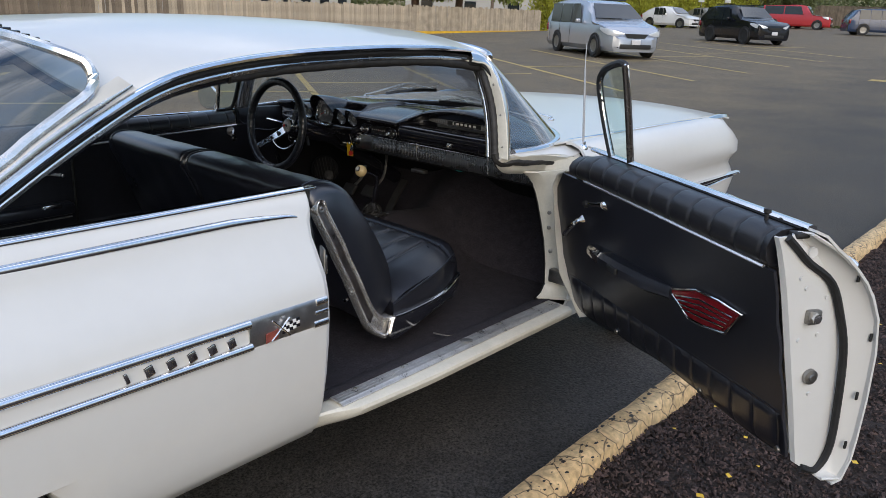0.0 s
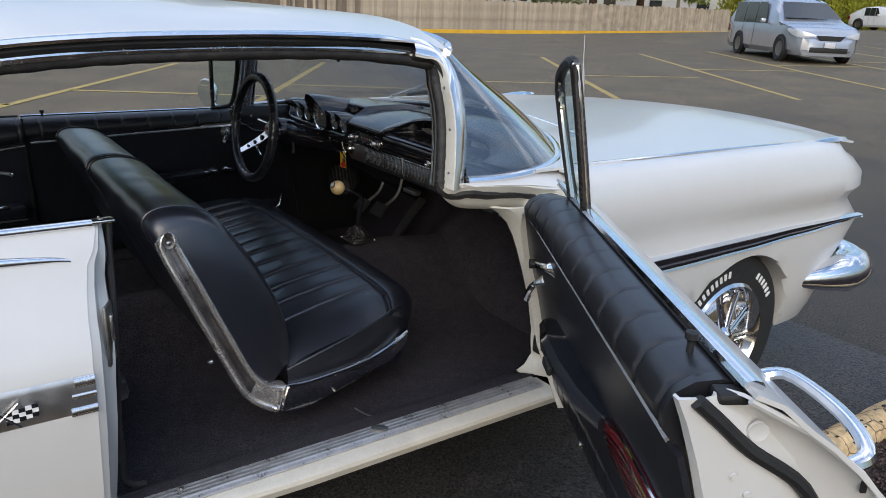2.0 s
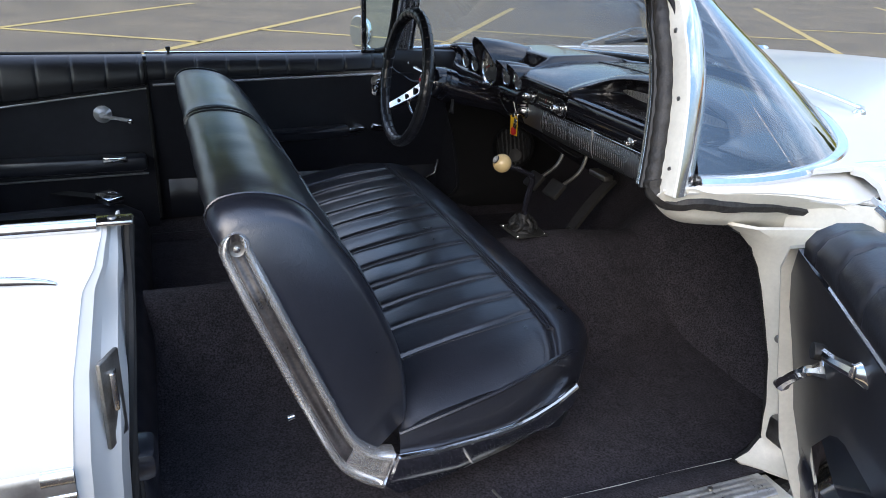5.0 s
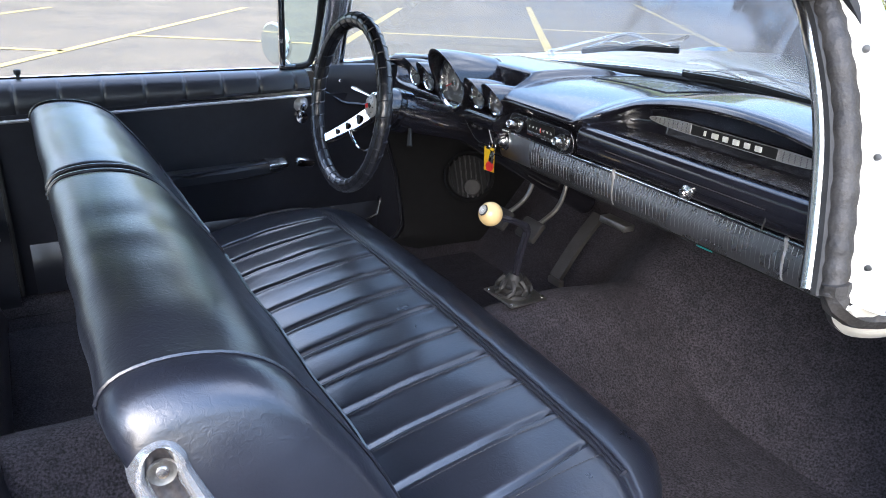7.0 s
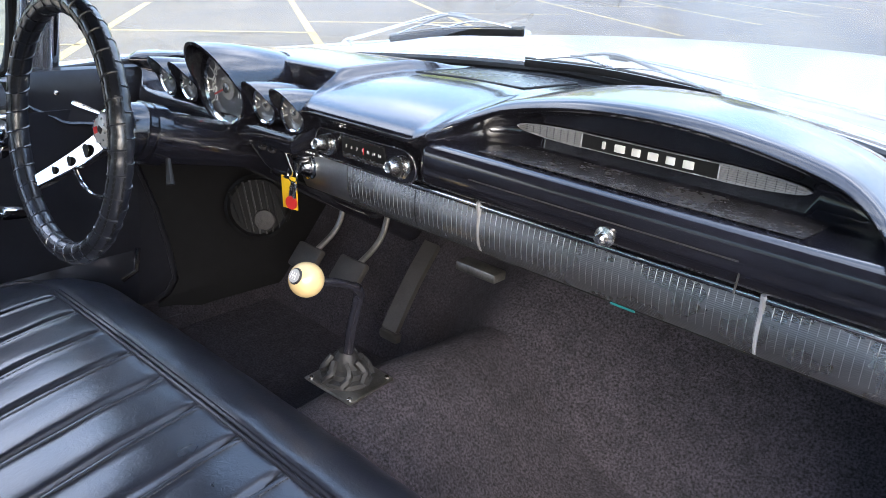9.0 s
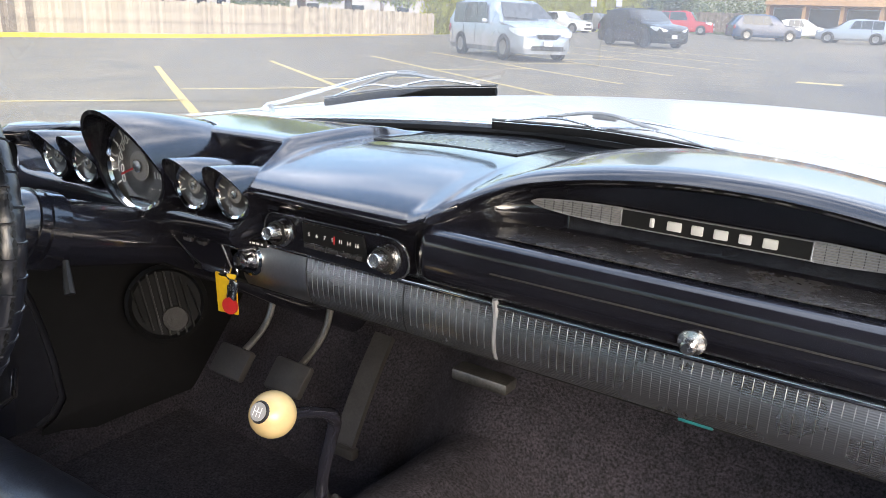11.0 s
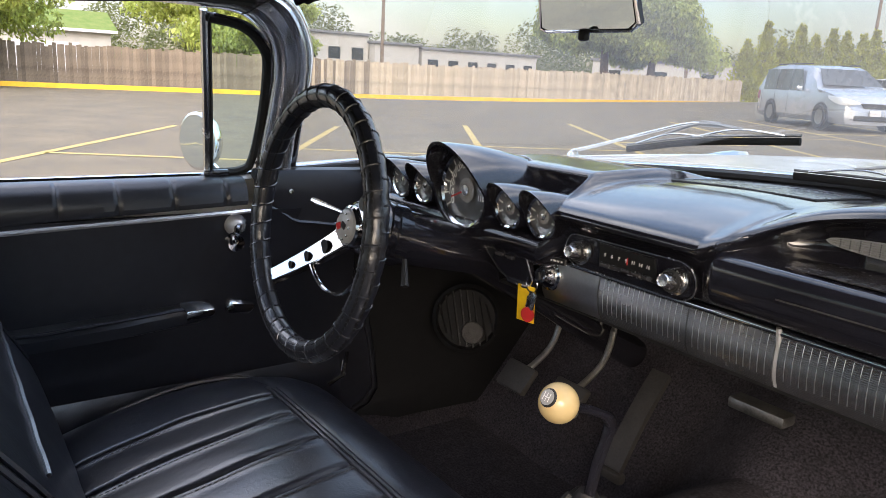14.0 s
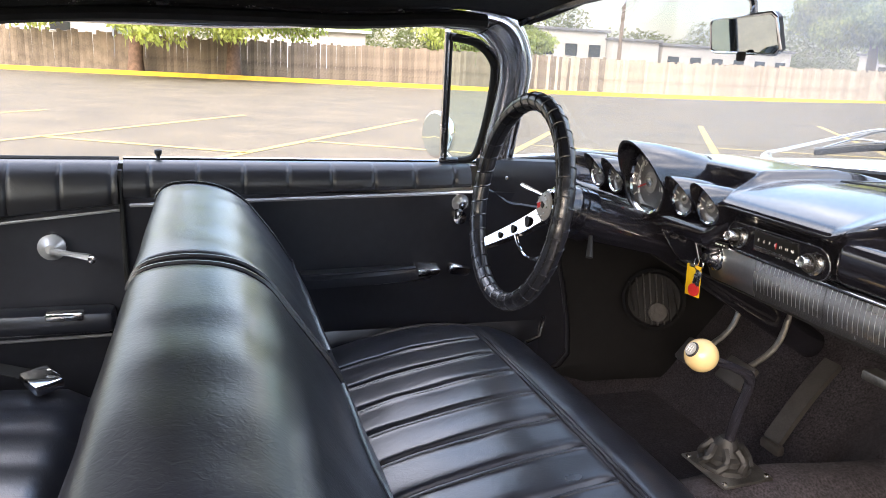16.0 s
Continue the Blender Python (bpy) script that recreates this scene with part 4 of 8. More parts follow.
def wheel(cx, cy, cz=0.33, sg=1):
    w = part("wheel", lathe([(0.20, -0.10), (0.285, -0.105), (0.318, -0.09), (0.330, -0.06), (0.332, 0.0), (0.330, 0.06), (0.318, 0.09), (0.285, 0.105), (0.215, 0.095), (0.205, 0.05), (0.20, -0.10)],
                            (cx, cy, cz), (sg, 0, 0), 48), TYRE, car, "black tyre with raised white lettering on a chrome wheel")
    part("rim", lathe([(0.205, 0.02), (0.218, 0.096), (0.207, 0.104), (0.196, 0.092), (0.188, 0.055), (0.170, 0.020), (0.06, 0.015), (0.0, 0.015)], (cx, cy, cz), (sg, 0, 0), 40), CHROME, w)
    for i in range(20):
        a = i * math.tau / 20
        c, s = math.cos(a), math.sin(a)
        lead = 0.10 * (1 if i % 2 else -1)
        part("spoke", tube([(cx + sg * 0.086, cy + c * 0.048, cz + s * 0.048), (cx + sg * 0.066, cy + math.cos(a + lead) * 0.192, cz + math.sin(a + lead) * 0.192)], [0.0075, 0.0055], 6), CHROME, w)
    part("hub_cap", lathe([(0.052, 0.080), (0.050, 0.096), (0.036, 0.106), (0.030, 0.120), (0.0, 0.124)], (cx, cy, cz), (sg, 0, 0), 24), CHROME, w)
    for a0, count in ((0.55, 6), (2.35, 9), (3.75, 6), (5.40, 9)):
        for k in range(count):
            rot = Euler((-sg * (a0 + k * 0.092), 0, 0)).to_matrix()
            part("letter_bar", box(Vector((cx + sg * 0.1035, cy, cz)) + rot @ Vector((0, 0, 0.262)), (0.003, 0.013, 0.025), 0.001, rot=rot), WHITEINK, w)
    return w


wheel(0.83, 1.965)
wheel(0.83, -1.11)
wheel(-0.83, 1.965, sg=-1)
wheel(-0.83, -1.11, sg=-1)
part("wheel_well", box((0, 2.03, 0.62), (1.40, 0.74, 0.66)), RUBBER, car)
part("wheel_well", box((0, -1.11, 0.60), (1.40, 0.80, 0.60)), RUBBER, car)

# front door jamb (hinge pillar), sill, floor, kick panel
jrows = []
INNER_EDGE = [(0.402, 1.060), (0.415, 1.092), (0.45, 1.116), (0.54, 1.105), (0.64, 1.084), (0.72, 1.058), (0.80, 1.030), (0.84, 1.013), (0.88, 0.990), (0.912, 0.957), (0.932, 0.922)]
for z, ya in reversed(INNER_EDGE):
    xa = 0.840 + 0.012 * min(1, (0.92 - z) / 0.3)
    jrows.append([(xa - 0.012, ya - 0.002, z), (xa, ya + 0.002, z), (xa + 0.03, ya + 0.030, z), (xa + 0.07, max(ya + 0.060, 1.09), z), (xa + 0.105, max(1.13, ya + 0.08), z)])
for sg in (1, -1):
    if sg > 0:
        part("cowl_corner", sheet([[a, (a + b) / 2 + Vector((0, 0, 0.004)), b] for a, b in zip([p + Vector((0, 0, -0.006)) for p in spline(WBASE[:4], 12)], spline([(0.862, 0.80, 1.000), (0.878, 0.90, 0.999), (0.895, 1.00, 0.994), (0.915, 1.08, 0.985), (0.935, 1.14, 0.978)], 12))], 0.005), WHITE, car, "white painted cowl corner")
    hp = part("hinge_pillar", sheet([[(sg * p[0], p[1], p[2]) for p in r] for r in jrows], 0.006), JAMB if sg > 0 else PANEL, car, "cream painted hinge pillar" if sg > 0 else "")
    if sg > 0:
        low = spline([(0.822, 0.768, 0.990), (0.822, 0.790, 0.963), (0.824, 0.830, 0.942), (0.826, 0.905, 0.930), (0.830, 0.982, 0.921), (0.836, 1.034, 0.890), (0.842, 1.068, 0.820)], 30)
        mid = spline([(0.842, 0.766, 1.003), (0.845, 0.800, 0.986), (0.848, 0.830, 0.976), (0.852, 0.895, 0.966), (0.860, 0.990, 0.960), (0.875, 1.060, 0.945), (0.900, 1.100, 0.880)], 30)
        top = spline([(0.860, 0.810, 1.010), (0.864, 0.830, 1.004), (0.868, 0.860, 1.000), (0.876, 0.920, 0.998), (0.892, 1.000, 0.992), (0.915, 1.080, 0.975), (0.945, 1.130, 0.930)], 30)
        part("dogleg_ledge", sheet([[p + Vector((-0.012, 0.004, -0.006)), p, p.lerp(q, 0.5) + Vector((0.004, -0.002, -0.002)), q, q.lerp(r, 0.5), r] for p, q, r in zip(low, mid, top)], 0.005), JAMB, hp, "cream painted ledge below the windscreen")
        part("ledge_seal", tube(spline([(0.815, 0.765, 1.012), (0.820, 0.770, 0.990), (0.834, 0.796, 0.976), (0.850, 0.832, 0.981), (0.854, 0.893, 0.972), (0.862, 0.988, 0.966), (0.874, 1.045, 0.955)], 27), [0.0152 + 0.0008 * math.sin(i * 1.9) - 0.0004 * max(0, i - 18) for i in range(27)], 8), OLDRUBBER, hp, "perished brown rubber seal")
        part("cowl_patch", sheet([[a, (a + b) / 2, b] for a, b in zip(spline([(0.855, 1.04, 1.006), (0.835, 1.12, 1.012), (0.79, 1.19, 1.015), (0.72, 1.26, 1.018)], 8), spline([(0.895, 1.01, 0.986), (0.922, 1.08, 0.981), (0.922, 1.16, 0.992), (0.88, 1.28, 1.002)], 8))], 0.004), WHITE, hp)
        part("pillar_head", sheet([[(0.862, 1.015, z), (0.895, 1.050, z), (0.930, 1.095, z), (0.962, 1.145, z)] for z in (0.900, 0.940, 0.978)], 0.006), JAMB, hp, "cream painted head of the hinge pillar")
        part("inner_welt", tube([p + Vector((-0.012, 0.002, -0.004)) for p in low], 0.006, 6), RUBBER, hp)
        for zz in (0.86, 0.50):
            part("door_hinge", box((0.915, 1.105, zz), (0.10, 0.035, 0.055), 0.008), STEEL if zz < 0.6 else OLDRUBBER, hp, "dark steel door hinge")
        for yy, zz in ((1.045, 0.76), (1.05, 0.70), (1.075, 0.60)):
            part("jamb_bolt", lathe([(0.008, 0), (0.008, 0.003), (0.004, 0.006)], (0.868, yy + 0.012, zz), (0.5, -0.85, 0), 10), STEEL, hp)
        part("pillar_welt", tube(spline([(0.828 + 0.012 * min(1, (0.92 - z) / 0.3), ya - 0.004, z) for z, ya in INNER_EDGE], 30), 0.0055, 6), RUBBER, hp)
        part("hinge_pocket", box((0.893, 1.076, 0.853), (0.060, 0.012, 0.062), 0.004, rot=Euler((0, 0, 0.75)).to_matrix()), RUBBER, hp, "dark opening round the upper hinge")
for sg in (1, -1):
    sill = part("door_sill", sheet([[(sg * (x + 0.022 * max(0, min(1, (y + 0.1) / 0.4)) * (x > 0.93) - tin * (1 - step(y, -0.115, 0.03))), y, z) for x, z, tin in ((0.80, 0.372, 0), (0.872, 0.378, 0), (0.882, 0.391, 0.012), (0.945, 0.393, 0.024), (0.958, 0.386, 0.034), (0.961, 0.376, 0.040), (0.952, 0.355, 0.040), (0.93, 0.336, 0.032), (0.89, 0.322, 0.022), (0.80, 0.31, 0))] for y in [-0.60, -0.30, -0.16, -0.115, -0.09, -0.07, -0.05, -0.03, -0.01, 0.01] + [0.03 + 0.0595 * i for i in range(19)]], 0.006), JAMB if sg > 0 else PANEL, car, "cream painted rocker and door sill" if sg > 0 else "")
    if sg > 0:
        pl = part("sill_plate", sheet([[(x, y, 0.400 + h) for x, h in ((0.882, -0.002), (0.885, 0.003), (0.895, 0.004), (0.905, 0.004), (0.915, 0.004), (0.925, 0.004), (0.933, 0.003), (0.937, 0.0), (0.942, -0.002))] for y in [-0.035 + 0.0555 * i for i in range(21)]], 0.004), SILLPLATE, sill, "ribbed aluminium sill plate, scuffed")
        part("sill_emblem", lathe([(0.022, 0), (0.022, 0.004), (0.016, 0.0055), (0.0, 0.006)], (0.909, 0.545, 0.4045), (0, 0, 1), 28, squash=0.6), STEEL, pl, "small oval emblem")
        for yy in (0.05, 0.25, 0.75, 0.95):
            part("plate_screw", lathe([(0.006, 0), (0.005, 0.003), (0, 0.0035)], (0.896, yy, 0.4045), (0, 0, 1), 10), STEEL, pl)


# floor, toe board and tunnel
def floor_z(x, y):
    z = 0.340 if y < 1.36 else 0.340 + (y - 1.36) * 1.3
    tun = 0.235 * math.exp(-(x / 0.17) ** 2) * lerp1(y, [(-1.2, 0.75), (0.2, 0.75), (0.8, 0.95), (1.1, 1.0), (1.35, 0.9), (1.6, 0.4)])
    edge = 0.058 * min(1, max(0, (abs(x) - 0.78) / 0.055))
    return z + tun + edge + 0.004 * noise.noise((x * 9, y * 9, 2))


part("carpet", sheet([[(x, y, floor_z(x, y)) for x in [-0.86 + 0.04 * i for i in range(44)] + [0.883]] for y in [-1.15 + 0.05 * j for j in range(56)]], 0.006), CARPET, car, "black loop-pile carpet")
part("carpet_seam", tube(spline([(0.74, 0.565, 0.372), (0.79, 0.57, 0.378), (0.84, 0.572, 0.392)], 8), 0.003, 5), STEEL, car)
part("firewall", box((0, 1.60, 0.62), (1.60, 0.02, 0.66)), SHADEDBLACK, car)
part("side_closing", box((-0.862, 1.02, 0.66), (0.02, 0.36, 0.62)), PANEL, car)
part("under_floor", box((0, 0.3, 0.27), (1.60, 2.9, 0.02)), RUBBER, car)
for sg in (1, -1):
    part("kick_panel", sheet([[(sg * (0.822 + 0.012 * min(1, (0.92 - z) / 0.3)), ya + 0.002, z), (sg * 0.80, 1.2, z + 0.02), (sg * 0.765, 1.62, z + 0.02)] for z, ya in [(0.36, 1.05)] + INNER_EDGE + [(0.97, 0.93)]], 0.006), SHADEDBLACK, car)
    part("kick_vent", lathe([(0.024, 0), (0.024, 0.01), (0.018, 0.014), (0.008, 0.012), (0.006, 0.02), (0, 0.021)], (sg * 0.800, 1.12, 0.815), (-sg, -0.15, 0), 20), CHROME, car, "chrome fresh-air pull knob")

# ---- front bench seat ----
def across(rear_e, dome, front_e, n):
    """Pairs of points, rear edge and front edge, from the foot to the rounded top."""
    k = len(dome) // 2
    a = spline([(q[0], q[1], 0) for q in rear_e + dome[:k + 1]], n)
    b = spline([(q[0], q[1], 0) for q in reversed(dome[k:] + front_e)], n)
    return list(zip(a, b))


def dished(rear_e, dome, front_e, place):
    """A pressed side trim: rolled bright edges with a shallow dish between them."""
    rows_ = []
    for a, b in across(rear_e, dome, front_e, 44):
        rows_.append([place(*a.lerp(b, u).xy, c) for u, c in ((0.0, -0.012), (0.0, 0.004), (0.03, 0.013), (0.09, 0.0185), (0.16, 0.0195), (0.23, 0.016), (0.28, 0.009), (0.5, 0.010), (0.72, 0.009), (0.77, 0.016), (0.84, 0.0195), (0.91, 0.0185), (0.97, 0.013), (1.0, 0.004), (1.0, -0.012))])
    return grid(rows_, caps=True)


def dished_inset(rear_e, dome, front_e, place):
    """The grooved strip that lies in the dish."""
    rows_ = []
    for a, b in across(rear_e, dome, front_e, 44)[7:40]:
        rows_.append([place(*a.lerp(b, u).xy, c) for u, c in ((0.29, 0.0105), (0.31, 0.0125), (0.40, 0.0130), (0.44, 0.0120), (0.56, 0.0120), (0.60, 0.0130), (0.69, 0.0125), (0.71, 0.0105))])
    return grid(rows_, caps=True)


seat = empty("front_seat")
seat.parent = car
seat["label"] = "black pleated vinyl split-back bench seat with chrome side trim"
def tuck(x, y):
    """The cushion's sides draw in towards its front."""
    return x - math.copysign(0.050 * min(1.3, max(0.0, (y - 0.56) / 0.21)) ** 1.6 * step(abs(x), 0.40, 0.70), x)


CUSH = [(0.40, 0.46), (0.385, 0.54), (0.405, 0.572), (0.46, 0.592), (0.52, 0.606), (0.58, 0.618), (0.64, 0.628), (0.69, 0.634), (0.722, 0.636), (0.736, 0.630), (0.752, 0.636), (0.795, 0.632), (0.832, 0.614), (0.855, 0.582), (0.858, 0.545), (0.845, 0.50), (0.82, 0.46), (0.79, 0.44)]
PITCH, X0 = 0.0985, -0.033


def pleat(x):
    """Flat panels whose sewn edges overlap: a sharp tuck on one side of each line, a rounded welt on the other."""
    if abs(x) > 0.575:
        return 0.0
    s = (((x - X0) / PITCH + 0.5) % 1 - 0.5) * PITCH
    tuck_ = -0.0085 * math.exp(-((s + 0.0045) / 0.0055) ** 2) + 0.0030 * math.exp(-((s - 0.0075) / 0.0060) ** 2)
    return tuck_ + 0.0022 * (min(1.0, abs(s) / 0.045) ** 0.7 - 1)


xs = {-0.715 + 1.43 * i / 40 for i in range(41)}
for k in range(-7, 9):
    for d in (-0.28, -0.18, -0.13, -0.10, -0.075, -0.045, -0.02, 0.0, 0.025, 0.05, 0.075, 0.10, 0.13, 0.18, 0.28):
        if abs(X0 + PITCH * (k + d)) < 0.57:
            xs.add(X0 + PITCH * (k + d))
xs = sorted(xs)
prof = spline([(0, y, z) for y, z in CUSH], 60)
rows = []
for x in xs:
    e = max(0.0, (abs(x) - 0.60) / 0.115)
    row = []
    for p in prof:
        on_top = 1.0 if (0.40 < p.y < 0.728 and p.z > 0.56) else 0.0
        soft = min(1, max(0, (p.y - 0.40) / 0.02)) * min(1, max(0, (0.730 - p.y) / 0.02)) * on_top
        crown = 0.016 * math.cos(min(1, abs(x + 0.0) / 0.72) * math.pi / 2) * (p.z > 0.5)
        z = p.z + crown + pleat(x) * soft - (0.030 * e ** 2 * (p.z > 0.53)) + 0.0025 * noise.noise((x * 14, p.y * 14, 3)) * (p.z > 0.5)
        y = p.y - (0.03 + 0.45 * max(0, p.y - 0.74)) * e ** 2.2 * (p.y > 0.7)
        row.append((tuck(x, y), y, z))
    rows.append(row)
cushion = part("cushion", grid(rows, caps=True), VINYL, seat, "black pleated vinyl cushion", sharp=60)


def stitches(x, d):
    """Short thread dashes beside a sewn line."""
    rows_, k = [], 0
    for q0, q1 in zip(prof, prof[1:]):
        if 0.41 < q0.y < 0.722 and q0.z > 0.56:
            k += 1
            crown = 0.016 * math.cos(min(1, abs(x) / 0.72) * math.pi / 2)
            for u in (0.10, 0.60):
                a, b = q0.lerp(q1, u), q0.lerp(q1, u + 0.30)
                tube([(x + d, a.y, a.z + crown + pleat(x + d) + 0.0005), (x + d, b.y, b.z + crown + pleat(x + d) + 0.0005)], 0.0008, 4, bm=thread)


def on_cushion(x, y):
    best = min(prof, key=lambda p: abs(p.y - y) + (0 if p.z > 0.55 else 9))
    e = max(0.0, (abs(x) - 0.60) / 0.115)
    return best.z + 0.016 * math.cos(min(1, abs(x) / 0.72) * math.pi / 2) - 0.030 * e ** 2


thread = bmesh.new()
for k in range(-5, 7):
    if abs(X0 + PITCH * k) < 0.57:
        stitches(X0 + PITCH * k, 0.0125)
part("stitching", thread, GREYRUBBER, cushion, "grey thread beside each pleat")["kind"] = "stuff"
part("piping", tube([(tuck(x, 0.737), 0.737 - 0.03 * max(0, (abs(x) - 0.60) / 0.115) ** 2.2, on_cushion(x, 0.737) + 0.004) for x in xs[::5]], 0.0048, 8), VINYL, cushion)
part("piping", tube([(tuck(x, 0.728), 0.728 - 0.03 * max(0, (abs(x) - 0.60) / 0.115) ** 2.2, on_cushion(x, 0.728) + 0.002) for x in xs[::5]], 0.0036, 8), VINYL, cushion)
for sg in (1, -1):
    part("piping", tube([Vector((tuck(p.x, p.y), p.y, p.z)) for p in spline([(sg * 0.716, 0.38, 0.528), (sg * 0.722, 0.50, 0.566), (sg * 0.720, 0.62, 0.598), (sg * 0.713, 0.70, 0.611), (sg * 0.706, 0.75, 0.607), (sg * 0.690, 0.785, 0.588)], 16)], 0.0042, 6), VINYL, cushion)
    edge_top = [Vector((tuck(p.x, p.y), p.y, p.z)) for p in spline([(sg * 0.716, 0.38, 0.526), (sg * 0.721, 0.50, 0.565), (sg * 0.720, 0.62, 0.596), (sg * 0.713, 0.70, 0.608), (sg * 0.706, 0.75, 0.604), (sg * 0.690, 0.785, 0.585)], 16)]
    part("cushion_side", grid([[p, p + Vector((sg * 0.006, 0, -(p.z - 0.46) * 0.25)), p + Vector((sg * 0.004, 0, -(p.z - 0.46) * 0.6)), Vector((p.x - sg * 0.010, p.y, 0.455))] for p in edge_top]), VINYL, seat, "black vinyl cushion side")
    part("cushion_trim", prism([(0.352, 0.425), (0.372, 0.489), (0.45, 0.488), (0.60, 0.502), (0.70, 0.520), (0.766, 0.540), (0.775, 0.520), (0.762, 0.488), (0.70, 0.470), (0.60, 0.450), (0.50, 0.432), (0.42, 0.405), (0.38, 0.400)], 0.014, lambda a, b, c, s=sg: (s * (0.7165 + c - 0.050 * max(0.0, (a - 0.56) / 0.21) ** 1.6), a, b), 0.006), CHROME, seat, "bright seat-side trim, worn")
    part("trim_bead", tube(spline([(sg * (0.729 - 0.050 * max(0.0, (a - 0.56) / 0.21) ** 1.6), a, b) for a, b in ((0.378, 0.484), (0.45, 0.484), (0.60, 0.498), (0.70, 0.516), (0.764, 0.535))], 14), 0.0060, 8), CHROME, seat, "polished rolled edge")
    if sg < 0:
        continue
    # the side trim: rear and front edges up to a rounded top
    rear_e = [(0.350, 0.405), (0.308, 0.432), (0.270, 0.470), (0.238, 0.534), (0.204, 0.614), (0.160, 0.718), (0.118, 0.820), (0.097, 0.878)]
    front_e = [(0.146, 0.892), (0.168, 0.838), (0.210, 0.738), (0.254, 0.634), (0.296, 0.542), (0.335, 0.500), (0.374, 0.487)]
    dome = [(0.1215 - 0.0255 * math.cos(q) , 0.888 + 0.032 * math.sin(q)) for q in [0.25 + k * 2.5 / 8 for k in range(9)]]
    off = lambda z: lerp1(z, [(0.40, 0.000), (0.50, 0.004), (0.62, -0.004), (0.75, -0.020), (0.92, -0.050)])
    place = lambda a, b, c, s=sg: (s * (0.698 + off(b) + c), a, b)
    outline = rear_e + dome + front_e
    trim = part("back_trim", dished(rear_e, dome, front_e, place), TRIMCHROME, seat, "bright seat-back side trim, worn")
    part("trim_inset", dished_inset(rear_e, dome, front_e, place), DARKSTEEL, trim, "dull grooved inset", sharp=60)
    part("screw_ring", lathe([(0.013, 0), (0.012, 0.0025), (0.009, 0.0015), (0, 0.0015)], place(0.122, 0.893, 0.0135), (sg, 0, 0.08), 16), STEEL, trim)
    part("trim_screw", lathe([(0.006, 0), (0.005, 0.002), (0, 0.003)], place(0.122, 0.893, 0.0150), (sg, 0, 0.08), 12), DULLCHROME, trim)
    part("recliner_stop", lathe([(0.006, 0), (0.006, 0.012), (0.0, 0.014)], (sg * 0.695, 0.195, 0.588), (sg * 0.3, -1, 0), 10), CHROME, seat)

BACK = [(0.345, 0.45), (0.285, 0.49), (0.236, 0.57), (0.178, 0.70), (0.120, 0.84), (0.088, 0.905), (0.086, 0.935), (0.108, 0.955), (0.155, 0.961), (0.205, 0.952), (0.245, 0.928), (0.274, 0.892), (0.312, 0.838), (0.352, 0.77), (0.384, 0.70), (0.406, 0.62), (0.412, 0.52)]
bprof = spline([(0, y, z) for y, z in BACK], 54)
bc = Vector((0, 0.235, 0.70))


def seat_back(xa, xb, end_a, end_b):
    n = 56
    rws = []
    for i in range(n + 1):
        f = i / n
        x = xa + (xb - xa) * f
        da, db = x - xa, xb - x
        sc = 1.0
        for d, on in ((da, end_a), (db, end_b)):
            w = 0.055 if on else 0.03
            if d < w:
                q = 1 - d / w
                sc *= 1 - (0.12 if on else 0.07) * q ** 2.6
        rr = []
        for p in bprof:
            q = bc + (p - bc) * sc
            drop = (p.z - q.z) * 0.5 if p.z > 0.8 else 0
            wr = 0.0022 * noise.noise((x * 11, p.y * 12, p.z * 7))
            nar = 1 - 0.062 * step(q.z, 0.55, 0.95) * step(abs(x), 0.25, 0.70)
            rr.append((x * nar, q.y + wr, q.z + wr))
        rws.append(rr)
    return grid(rws, caps=True), rws


for nm, xa, xb, ea, eb in (("backrest", -0.700, -0.062, True, False), ("backrest", -0.052, 0.700, False, True)):
    bm, rws = seat_back(xa, xb, ea, eb)
    bk = part(nm, bm, VINYL, seat, "black vinyl folding seat back", sharp=60)
    xe = xb if eb else xa
    inner = [(r[0], r[1], r[2]) for r in rws[-6 if eb else 5]]
    part("piping", tube([Vector(p) + (Vector(p) - Vector((p[0], bc.y, bc.z))).normalized() * 0.002 for p in inner[12:46]], 0.0024, 6), VINYL, bk)
    oth = rws[1] if eb else rws[-2]
    part("piping", tube([Vector(p) + (Vector(p) - Vector((p[0], bc.y, bc.z))).normalized() * 0.003 for p in oth[12:44]], 0.0036, 6), VINYL, bk)
    # sewn seam along the front of the roll
    part("seam", tube([Vector(r[42]) + Vector((0, 0.002, 0.0)) for r in rws[3:-6]], 0.0030, 5), VINYL, bk)

# ---- rear seat ----
rear = empty("rear_seat")
rear.parent = car
rear["label"] = "black pleated vinyl rear bench seat"
rows = []
for i in range(81):
    x = -0.68 + 1.36 * i / 80
    e = max(0, (abs(x) - 0.58) / 0.10)
    rows.append([(x, y, z - 0.04 * e ** 2 - (0.008 * (1 - abs(math.sin(math.pi * x / 0.11)) ** 0.5) if abs(x) < 0.55 and -0.85 < y < -0.08 else 0)) for y, z in ((-0.06, 0.36), (-0.03, 0.46), (-0.05, 0.525), (-0.10, 0.553), (-0.20, 0.56), (-0.45, 0.55), (-0.70, 0.54), (-0.88, 0.53), (-0.92, 0.50))])
part("cushion", grid(rows, caps=True), VINYL, rear, sharp=60)
part("backrest", grid([[(x, y, z) for y, z in ((-0.88, 0.48), (-0.89, 0.56), (-0.98, 0.80), (-1.03, 0.92), (-1.08, 0.95), (-1.14, 0.95), (-1.14, 0.48))] for x in [-0.70 + 0.1 * i for i in range(15)]], caps=True), VINYL, rear)
